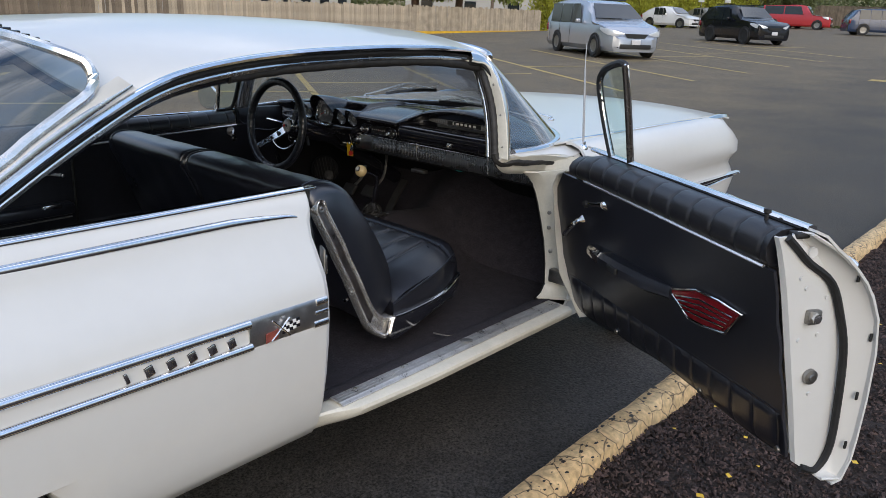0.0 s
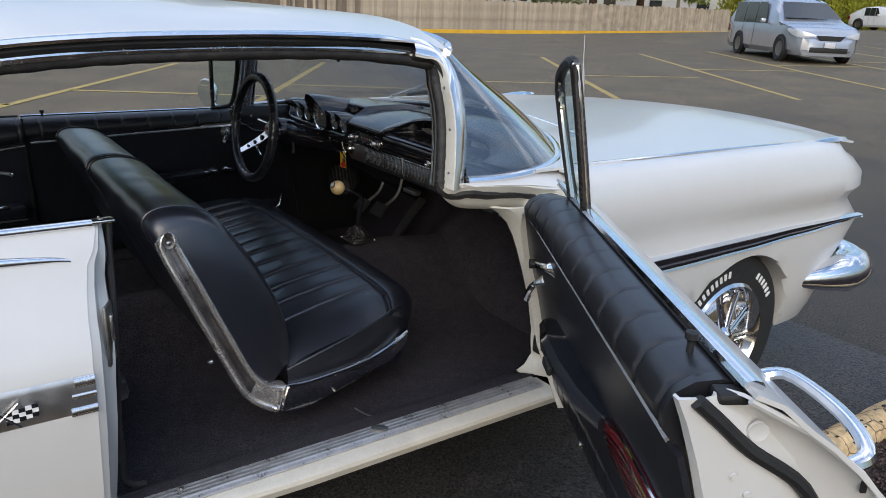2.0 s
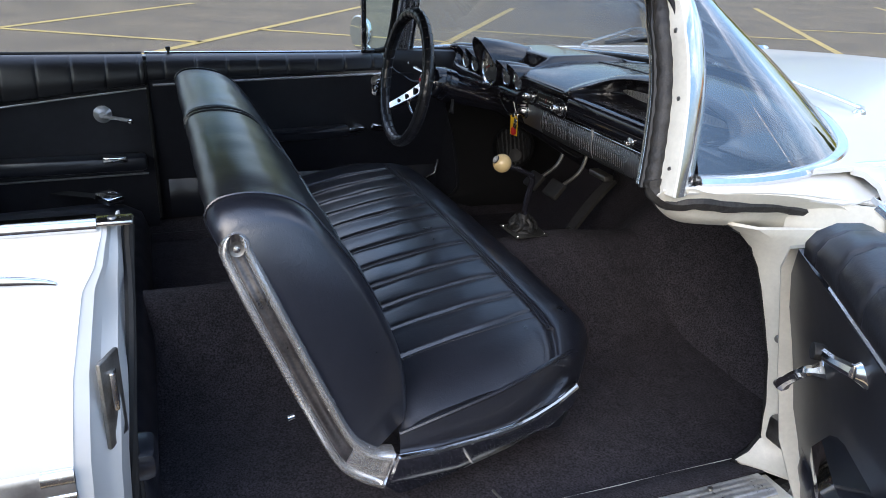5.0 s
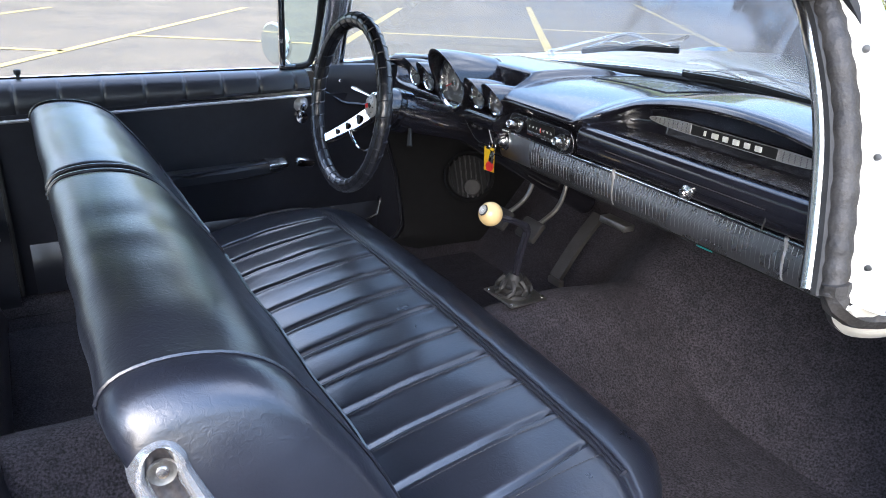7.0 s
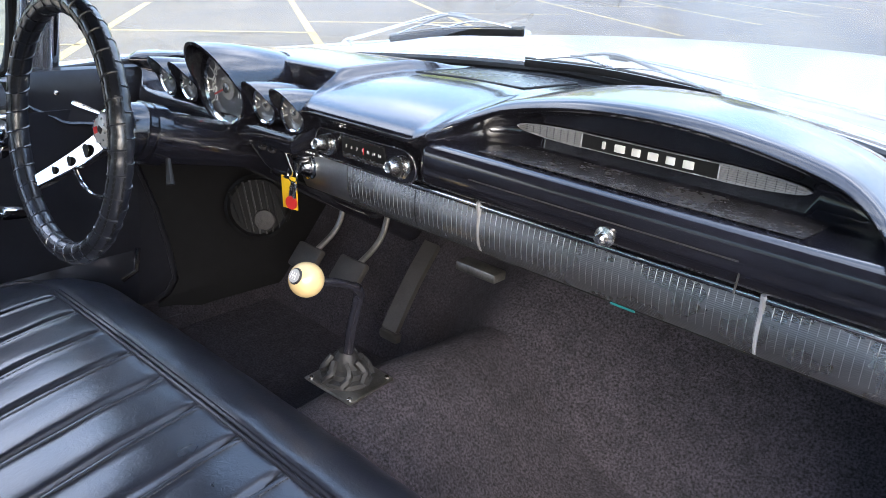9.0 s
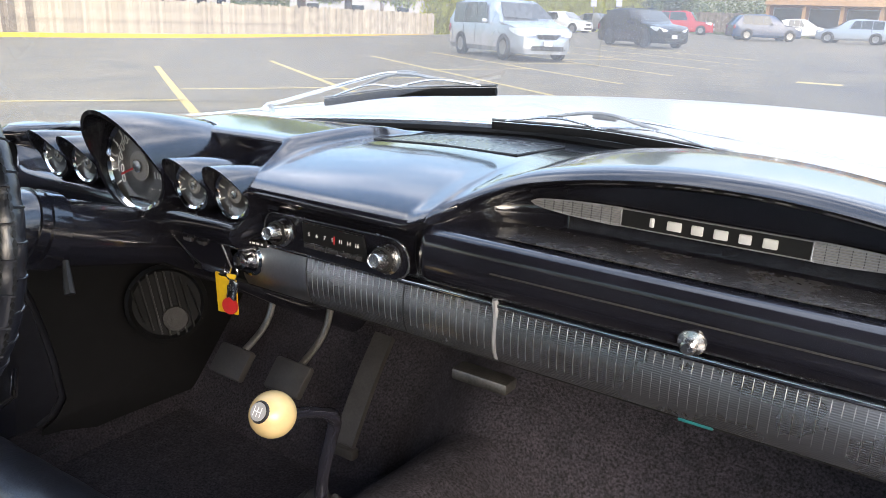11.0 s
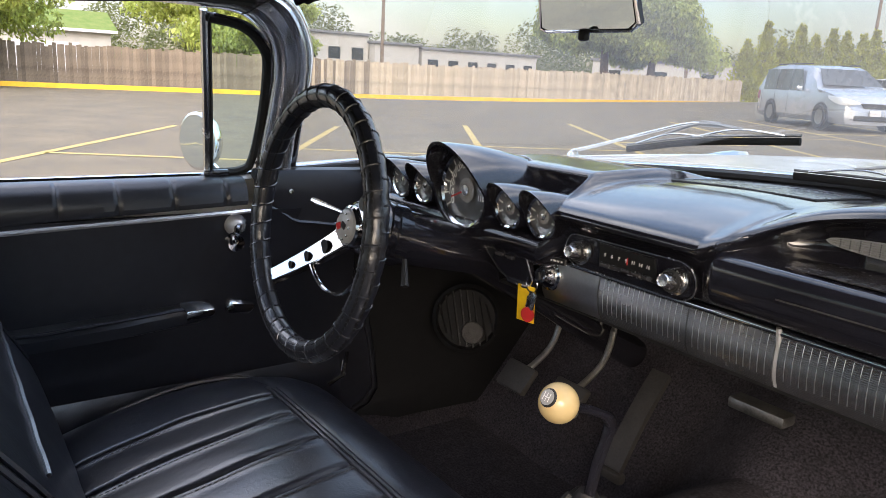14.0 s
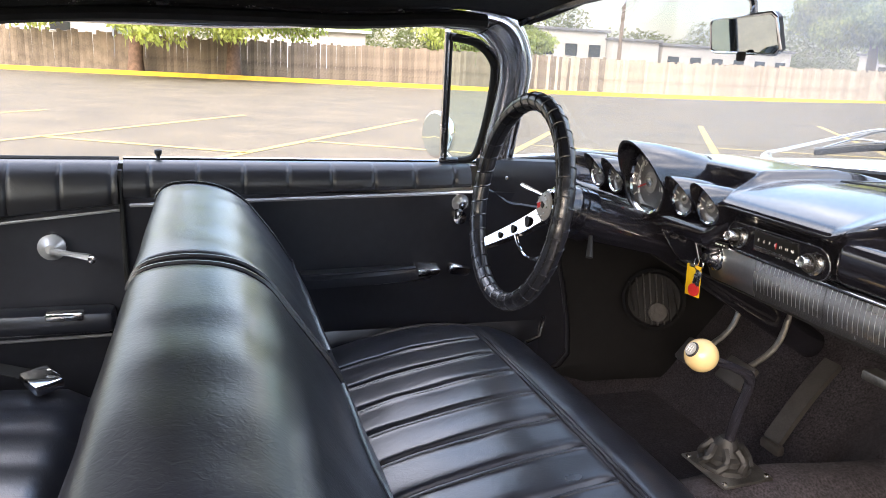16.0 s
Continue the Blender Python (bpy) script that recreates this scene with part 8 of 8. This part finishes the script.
def tree(x, y, h, crown_r, label, leaf, seed, bare=2.2, dense=420, droop=0.5, size=0.34, trunk=0.30):
    rng = random.Random(seed)
    z0 = ground_z(x, y)
    t = tagged(empty("tree", (x, y, z0)), label, "tree")
    part("trunk", tube(spline([(0, 0, -0.1), (rng.uniform(-.1, .1), rng.uniform(-.1, .1), h * 0.3), (rng.uniform(-.2, .2), rng.uniform(-.2, .2), h * 0.62), (0, 0, h * 0.97)], 14), [trunk * (1.25 if i == 0 else 1 - 0.9 * i / 14) for i in range(14)], 10), BARK, t)
    bm, lim = bmesh.new(), bmesh.new()
    n = 26
    for i in range(n):
        f = i / (n - 1)
        z = bare + (h - bare) * f
        r = crown_r * (1 - f) ** 0.65 * rng.uniform(0.65, 1.15) + 0.25
        a = i * 2.4 + rng.uniform(-0.5, 0.5)
        tip = Vector((math.cos(a) * r, math.sin(a) * r, z - 0.35 * r * droop + rng.uniform(-0.3, 0.2)))
        tube([(0, 0, z - 0.1), (tip.x * 0.5, tip.y * 0.5, z + 0.15), tip], [0.07 * (1.2 - f), 0.045 * (1.2 - f), 0.012], 6, bm=lim)
        for k in range(3):
            g = (k + 1) / 3
            c = Vector((tip.x * g, tip.y * g, z + (tip.z - z) * g))
            clumps(bm, rng, c, (0.30 * r + 0.25, 0.30 * r + 0.25, 0.32 + 0.12 * r), int(dense * (0.4 + 0.6 * (1 - f)) / 26), size, droop)
    part("limbs", lim, BARK, t)
    part("crown", bm, leaf, t, smooth=False)
    return t


tree(-31.7, 1.25, 9.5, 3.6, "tall drooping cedar in front of the fence", LEAF, 1, bare=3.1, dense=6500, droop=0.7, size=0.24)
tree(-32.1, -2.5, 10, 3.8, "tall drooping cedar in front of the fence", LEAF, 2, bare=3.1, dense=6500, droop=0.7, size=0.24)
tree(-35.4, 12.0, 10, 3.6, "cedar with bare lower trunk behind the fence", LEAF, 3, bare=3.6, dense=6000, droop=0.7, size=0.24)
tree(-31.5, 34.1, 11, 4.5, "broad weeping cedar overhanging the fence", LEAF, 4, bare=4.0, dense=30000, droop=0.7, size=0.28)
tree(-31.7, 38.4, 10, 3.2, "paler weeping cedar beyond the fence", LEAF, 5, bare=4.0, dense=10000, droop=0.7, size=0.26)
tree(-26.0, 78.0, 13, 5.0, "large grey-green conifer far across the lot", LEAFDARK, 6, bare=3.0, dense=9000, size=0.36)
tree(-47.0, 19.0, 9, 2.9, "tree behind the fence", LEAF, 7, bare=2.3, dense=15000, size=0.27)


def column_hedge(x, y, h, r, seed):
    rng = random.Random(seed)
    t = tagged(empty("cypress", (x, y, ground_z(x, y))), "narrow yellow-green columnar cypress", "hedge tree", "cypress row")
    part("trunk", tube([(0, 0, 0), (0, 0, h * 0.9)], [0.08, 0.02], 6), BARK, t)
    bm = bmesh.new()
    for i in range(14):
        f = (i + 0.5) / 14
        rr = r * (0.75 + 0.35 * math.sin(math.pi * min(1, f * 1.4))) * (1 - f ** 4)
        clumps(bm, rng, (0, 0, 0.15 + h * f), (rr, rr, h / 18), 105, 0.22, -0.9)
    part("crown", bm, HEDGE, t, smooth=False)


for i in range(20):
    fr = i / 19
    column_hedge(-29.5 + 5.0 * fr + 0.3 * math.sin(i * 3.1), 45.0 + 29.0 * fr, 4.0 + 1.3 * abs(math.sin(i * 1.7)), 1.0, 30 + i)


# ---- buildings beyond the fence ----
def building(x, y, w, d, h, rz, label, wall=SIDING, windows=0, roof=GREYROOF, name="building"):
    b = tagged(empty(name, (x, y, ground_z(x, y))), label, "building")
    b.rotation_euler = (0, 0, radians(rz))
    part("wall", box((0, 0, h / 2), (w, d, h)), wall, b, smooth=False)
    part("roof", box((0, 0, h + 0.10), (w + 0.5, d + 0.5, 0.22), 0.03), roof, b, smooth=False)
    for i in range(windows):
        wx = -w / 2 + w * (i + 0.5) / windows
        win = part("window", box((wx, -d / 2 - 0.02, h * 0.62), (min(1.2, w / windows * 0.6), 0.06, h * 0.26)), CARGLASS, b, smooth=False)
        part("window_frame", tube([(wx + sx * min(1.2, w / windows * 0.6) / 2, -d / 2 - 0.05, h * 0.62 + sz * h * 0.13) for sx, sz in ((-1, -1), (1, -1), (1, 1), (-1, 1))], 0.05, 4, closed=True), SIDING, win)
    return b


building(-64.0, 30.5, 6.8, 8, 4.2, 90, "pale two-storey house behind the fence", windows=3)
building(-63.0, 36.3, 4.6, 8, 3.6, 90, "flat-roofed wing of the pale house", windows=0)
building(-63.0, 46.0, 14, 8, 3.4, 90, "long low white building behind the fence", windows=6)
building(-58, -12, 12, 9, 3.6, 95, "low grey house behind the fence", windows=2)
building(-48, 66, 22, 8, 3.4, 40, "long low white building", windows=5)


def garage(x, y, w, h, ridge):
    """A plain white garage under a mossy pitched roof; the eaves face the car park."""
    g = tagged(empty("garage", (x, y, 0)), "white garage with a green mossy roof behind the fence", "building")
    part("wall", box((-3, 0, h / 2), (6, w, h)), SIDING, g, smooth=False)
    part("roof", prism([(0.5, h - 0.05), (0.5, h + 0.10), (-3.0, ridge), (-6.5, h + 0.10), (-6.5, h - 0.05)], w + 0.8, lambda a, b, c: (a, c - w / 2 - 0.4, b)), MOSS, g, "green mossy roof", smooth=False)
    part("fascia", box((0.53, 0, h - 0.02), (0.04, w + 0.8, 0.20)), WHITECAR, g, smooth=False)
    part("garage_door", box((0.02, 0.5, 1.05), (0.06, w * 0.45, 2.1), 0.01), WHITECAR, g, smooth=False)


garage(-60.0, 7.6, 9.6, 3.0, 4.5)
garage(-62.0, -5.5, 9.0, 2.8, 4.4)


def shop(x0, x1, y):
    z0 = ground_z(0, y)
    b = tagged(empty("shop", (0, y, z0)), "long shop with a tall orange-brown shingled fascia and dark shopfront", "building")
    part("wall", box(((x0 + x1) / 2, 5, 1.7), (x1 - x0, 9.6, 3.4)), BROWNROOF, b, smooth=False)
    part("fascia", prism([(-1.6, 2.7), (-1.5, 3.0), (0.6, 6.6), (1.2, 6.6), (1.2, 2.7)], x1 - x0, lambda p, q, c: (x0 + c, p, q)), FENCENEW, b, "orange-brown sloping fascia", smooth=False)
    n = int((x1 - x0) / 3.2)
    for i in range(n):
        xa = x0 + 0.5 + i * 3.2
        w = part("shop_window", box((xa + 1.4, 0.17, 1.35), (2.6, 0.10, 2.2)), CARGLASS, b, smooth=False)
        part("window_frame", tube([(xa + 1.4 + sx * 1.3, 0.10, 1.35 + sz * 1.1) for sx, sz in ((-1, -1), (1, -1), (1, 1), (-1, 1))], 0.05, 4, closed=True), SIDING, w)
        part("pillar", box((xa - 0.2, -1.2, 1.35), (0.28, 0.28, 2.7)), FENCENEW, b, smooth=False)
    part("sign_panel", box((x0 + 8.5, -0.55, 5.0), (6.5, 0.15, 1.5), rot=Euler((-0.5, 0, 0)).to_matrix()), SIDING, b, "pale sign panel with plain red bars", smooth=False)
    for i in range(6):
        part("sign_bar", box((x0 + 6.1 + 0.95 * i, -0.66, 5.0), (0.6, 0.10, 0.9), rot=Euler((-0.5, 0, 0)).to_matrix()), REDINK, b, smooth=False)


shop(-15.0, 16.0, 81.0)


def utility_pole(x, y, h):
    p = tagged(empty("utility_pole", (x, y, ground_z(x, y))), "wooden utility pole with crossarm", "pole")
    part("mast", tube([(0, 0, 0), (0, 0, h)], [0.15, 0.10], 10), POLEWOOD, p)
    part("crossarm", box((0, 0, h - 0.8), (0.12, 2.2, 0.12)), POLEWOOD, p)


utility_pole(-46.5, 27.5, 8.0)
utility_pole(-29, 60, 10.0)
utility_pole(-38, 50, 9.0)
for a, b in (((-46.5, 27.5, 7.3), (-38, 50, 8.3)), ((-38, 50, 8.3), (-29, 60, 9.3))):
    a, b = Vector(a), Vector(b)
    for o in (-0.9, 0.9):
        w = part("overhead_wire", tube([a.lerp(b, i / 10) + Vector((0, o, -0.6 * math.sin(math.pi * i / 10))) for i in range(11)], 0.015, 4), RUBBER)
        tagged(w, "black overhead wire between poles", "wire", "overhead wires")

far_fence = tagged(empty("rear_fence"), "tall grey board fence along the far side", "fence", kind="structure")
bm = bmesh.new()
for i in range(215):
    x = -48 + 0.15 * i
    y = 82 + 0.04 * x
    box((x, y, ground_z(x, y) + 0.95), (0.138, 0.03, 1.85 + 0.05 * math.sin(i * 7.7)), bm=bm)
part("planks", bm, FENCEWOOD, far_fence, smooth=False)["kind"] = "stuff"
bm = bmesh.new()
rng = random.Random(77)
for i in range(46):
    a = radians(95 + 85 * i / 45)
    dd_ = rng.uniform(95, 150)
    hh = rng.uniform(5, 11)
    clumps(bm, rng, (dd_ * math.cos(a), dd_ * math.sin(a), hh * 0.55), (rng.uniform(3, 6), rng.uniform(3, 6), hh * 0.55), 620, 0.55, 0.2)
tagged(part("distant_trees", bm, LEAFDARK, smooth=False), "hazy band of distant trees", "trees", kind="stuff")


# ---- parked vehicles ----
def vehicle(name, label, x, y, heading, profile, length, width, height, paint, group="parked vehicles", wheels=(0.18, 0.80), wr=0.34, van=False, pickup=False):
    """profile: (along 0..1 from the nose, roof or bonnet height 0..1, half-width factor, glass?)."""
    v = tagged(empty(name, (x, y, ground_z(x, y))), label, "vehicle", group)
    v.rotation_euler = (0, 0, radians(heading))
    hw = width / 2
    belt = 0.56 * height if van else 0.58 * height
    rows = []
    for u, hgt, wf in profile:
        yy = length / 2 - u * length
        zt = hgt * height
        zb = min(zt, belt)
        k = wf * hw
        top_in = 0.80 if zt > belt * 1.15 else 0.96
        rows.append([(k * 0.90, yy, 0.20), (k, yy, 0.34), (k * 1.0, yy, 0.55 * zb), (k * 0.985, yy, zb * 0.9), (k * 0.96, yy, zb), (k * (top_in + 0.06), yy, zb + (zt - zb) * 0.75), (k * top_in * 0.93, yy, zt), (0, yy, zt + 0.02),
                     (-k * top_in * 0.93, yy, zt), (-k * (top_in + 0.06), yy, zb + (zt - zb) * 0.75), (-k * 0.96, yy, zb), (-k * 0.985, yy, zb * 0.9), (-k, yy, 0.55 * zb), (-k, yy, 0.34), (-k * 0.90, yy, 0.20)])
    body = part("body", grid(rows, wrap=True, caps=True), paint, v, "painted body", sharp=30)
    cab = [p for p in profile if p[1] > 0.90]
    y0, y1 = length / 2 - cab[0][0] * length, length / 2 - cab[-1][0] * length
    # side windows between pillars
    n = 3 if van or not pickup else 2
    for sg in (1, -1):
        for i in range(n):
            ya = y0 - 0.10 + (y1 - y0 + 0.2) * (i + 0.02) / n
            yb = y0 - 0.10 + (y1 - y0 + 0.2) * (i + 0.97) / n
            za, zb2 = belt + 0.03, belt + (height - belt) * 0.84
            lean = 0.28 if i == 0 else 0.0
            xa, xb = hw * 0.975, hw * 0.905
            bm = bmesh.new()
            bm.faces.new([bm.verts.new(q) for q in ((sg * xa, ya, za), (sg * xa, yb, za), (sg * xb, yb, zb2), (sg * xb, ya - lean, zb2))])
            part("side_window", bm, CARGLASS, v)
            part("door_line", tube([(sg * hw * 1.001, yb, 0.35), (sg * hw * 1.0, yb, belt)], 0.006, 4), RUBBER, v)
        hl = []
        for u, xf, lo, hi in ((-0.004, 0.42, 0.70, 0.74), (0.004, 0.62, 0.67, 0.80), (0.014, 0.80, 0.66, 0.84), (0.035, 0.905, 0.68, 0.87), (0.075, 0.955, 0.74, 0.89), (0.12, 0.975, 0.83, 0.90)):
            hl.append([(sg * (hw * xf + 0.015), length / 2 - u * length + 0.012, lo * belt + 0.03), (sg * (hw * xf + 0.022), length / 2 - u * length + 0.014, (lo + hi) / 2 * belt + 0.03), (sg * (hw * xf + 0.008), length / 2 - u * length + 0.004, hi * belt + 0.03)])
        part("head_lamp", sheet(hl, 0.012), HEADLAMP, v, "clear headlamp")
        part("door_mirror", box((sg * (hw + 0.08), y0 - 0.15, belt + 0.10), (0.16, 0.10, 0.13), 0.03), paint, v)
        part("tail_lamp", box((sg * hw * 0.88, -length / 2 + 0.06, belt * 0.85), (0.16, 0.12, 0.26), 0.03), REDLENS, v)
    # windscreen from the bonnet's end to the roof
    k0 = [p for p in profile if p[1] <= 0.66 and p[0] < cab[0][0]][-1]
    ya, za = length / 2 - k0[0] * length - 0.03, k0[1] * height + 0.03
    ybk, zbk = y0, cab[0][1] * height
    bm = bmesh.new()
    bm.faces.new([bm.verts.new(q) for q in ((-hw * 0.86, ya, za + 0.02), (hw * 0.86, ya, za + 0.02), (hw * 0.68, ybk + 0.06, zbk - 0.03), (-hw * 0.68, ybk + 0.06, zbk - 0.03))])
    bmesh.ops.translate(bm, verts=bm.verts, vec=(0, 0.04, 0.035))
    part("windscreen", bm, CARGLASS, v)
    part("grille", prism([(-hw * 0.42, 0.06), (hw * 0.42, 0.06), (hw * 0.30, -0.07), (-hw * 0.30, -0.07)], 0.03, lambda p, q, c: (p, length / 2 - 0.005 + c, belt * 0.70 + q), 0.008), RUBBER, v, "dark grille")
    part("lower_grille", box((0, length / 2 - 0.02, 0.36), (hw * 1.1, 0.10, 0.14), 0.02), RUBBER, v)
    part("plate", box((0, length / 2 + 0.04, 0.50), (0.30, 0.02, 0.15), 0.004), PLATE, v)
    for u in wheels:
        for sg in (1, -1):
            w = part("wheel", lathe([(0.0, -0.10), (wr * 0.9, -0.11), (wr, -0.06), (wr, 0.06), (wr * 0.9, 0.11), (wr * 0.68, 0.10), (wr * 0.62, 0.07), (0, 0.07)], (sg * (hw - 0.075), length / 2 - u * length, wr), (sg, 0, 0), 28), TYRE, v)
            part("rim", lathe([(wr * 0.64, 0.075), (wr * 0.62, 0.095), (wr * 0.50, 0.08), (wr * 0.15, 0.10), (0, 0.10)], (sg * (hw - 0.075), length / 2 - u * length, wr), (sg, 0, 0), 20), STEEL if paint is not DARKCAR else RUBBER, w)
            part("arch", tube([(sg * hw * 1.0, length / 2 - u * length + (wr + 0.05) * math.cos(q), wr + (wr + 0.05) * math.sin(q)) for q in [k * math.pi / 10 for k in range(11)]], 0.014, 5), RUBBER, v)
            part("wheel_well", lathe([(wr + 0.05, -0.05), (wr + 0.05, 0.0), (0, 0.0)], (sg * hw * 1.002, length / 2 - u * length, wr + 0.01), (sg, 0, 0), 24), RUBBER, v)
    if van or name == "suv":
        for sg in (1, -1):
            part("roof_rail", tube([(sg * hw * 0.70, y0 - 0.3, height + 0.03), (sg * hw * 0.70, y1 + 0.4, height + 0.03)], 0.022, 6), RUBBER, v)
    return v


VAN = [(0.0, 0.33, 0.60), (0.012, 0.41, 0.78), (0.045, 0.49, 0.91), (0.11, 0.555, 0.975), (0.19, 0.60, 1.0), (0.235, 0.635, 1.0), (0.315, 0.80, 1.0), (0.385, 0.935, 1.0), (0.46, 0.985, 1.0), (0.64, 1.0, 1.0), (0.85, 0.985, 1.0), (0.94, 0.95, 0.98), (0.985, 0.62, 0.95), (1.0, 0.42, 0.90)]
SUVP = [(0.0, 0.38, 0.74), (0.01, 0.48, 0.88), (0.06, 0.56, 0.96), (0.20, 0.60, 1.0), (0.28, 0.64, 1.0), (0.42, 0.95, 1.0), (0.55, 1.0, 1.0), (0.78, 0.97, 1.0), (0.90, 0.92, 0.98), (0.98, 0.62, 0.95), (1.0, 0.40, 0.90)]
HATCH = [(0.0, 0.36, 0.72), (0.015, 0.46, 0.86), (0.08, 0.55, 0.96), (0.22, 0.62, 1.0), (0.27, 0.65, 1.0), (0.43, 0.96, 1.0), (0.55, 1.0, 1.0), (0.75, 0.95, 1.0), (0.90, 0.80, 0.97), (0.985, 0.62, 0.93), (1.0, 0.38, 0.88)]
PICK = [(0.0, 0.40, 0.80), (0.02, 0.52, 0.92), (0.22, 0.57, 1.0), (0.27, 0.60, 1.0), (0.36, 0.95, 1.0), (0.45, 1.0, 1.0), (0.58, 0.99, 1.0), (0.61, 0.97, 1.0), (0.97, 0.95, 1.0), (1.0, 0.45, 0.98)]


def sign_post(x, y):
    p = tagged(empty("parking_sign", (x, y, ground_z(x, y))), "small white parking sign on a thin post", "sign", "parking signs")
    part("post", tube([(0, 0, 0), (0, 0, 2.3)], 0.03, 8), STEEL, p)
    part("panel", box((0.0, -0.05, 2.15), (0.42, 0.02, 0.60), 0.005), WHITECAR, p)


for px_, py_ in ((-25.9, 44.3), (-20.2, 50.4), (-18.9, 51.7)):
    sign_post(px_, py_)
vehicle("minivan", "silver minivan parked across the painted lines", -11.46, 22.4, -123.4, VAN, 5.085, 1.98, 1.76, SILVERCAR, wheels=(0.18, 0.776), van=True)
vehicle("suv", "black compact SUV with dark wheels", -11.86, 36.4, -123.4, SUVP, 4.7, 1.87, 1.72, DARKCAR, wheels=(0.19, 0.765), wr=0.36)
vehicle("hatchback", "white electric hatchback by the hedge", -24.3, 54.7, -100, HATCH, 4.4, 1.77, 1.55, WHITECAR)
vehicle("sedan", "small grey sedan by the hedge", -24.0, 61.0, -110, HATCH, 4.4, 1.75, 1.45, GREYCAR)
vehicle("pickup", "red pickup with a matching canopy", -18.6, 65.5, -80, PICK, 5.3, 1.85, 1.85, REDCAR, pickup=True)
vehicle("green_suv", "dark green SUV beside the pickup", -20.8, 67.5, -95, SUVP, 4.6, 1.8, 1.75, GREENCAR)
vehicle("blue_suv", "dark blue SUV far across the lot", -10.4, 57.0, -60, SUVP, 4.6, 1.85, 1.7, BLUECAR)
vehicle("silver_wagon", "silver wagon in front of the far shop", -5.0, 59.5, 85, SUVP, 4.7, 1.85, 1.6, SILVERCAR)
vehicle("white_sedan", "white sedan in front of the far shop", -10.0, 69.0, -70, HATCH, 4.5, 1.8, 1.5, WHITECAR)
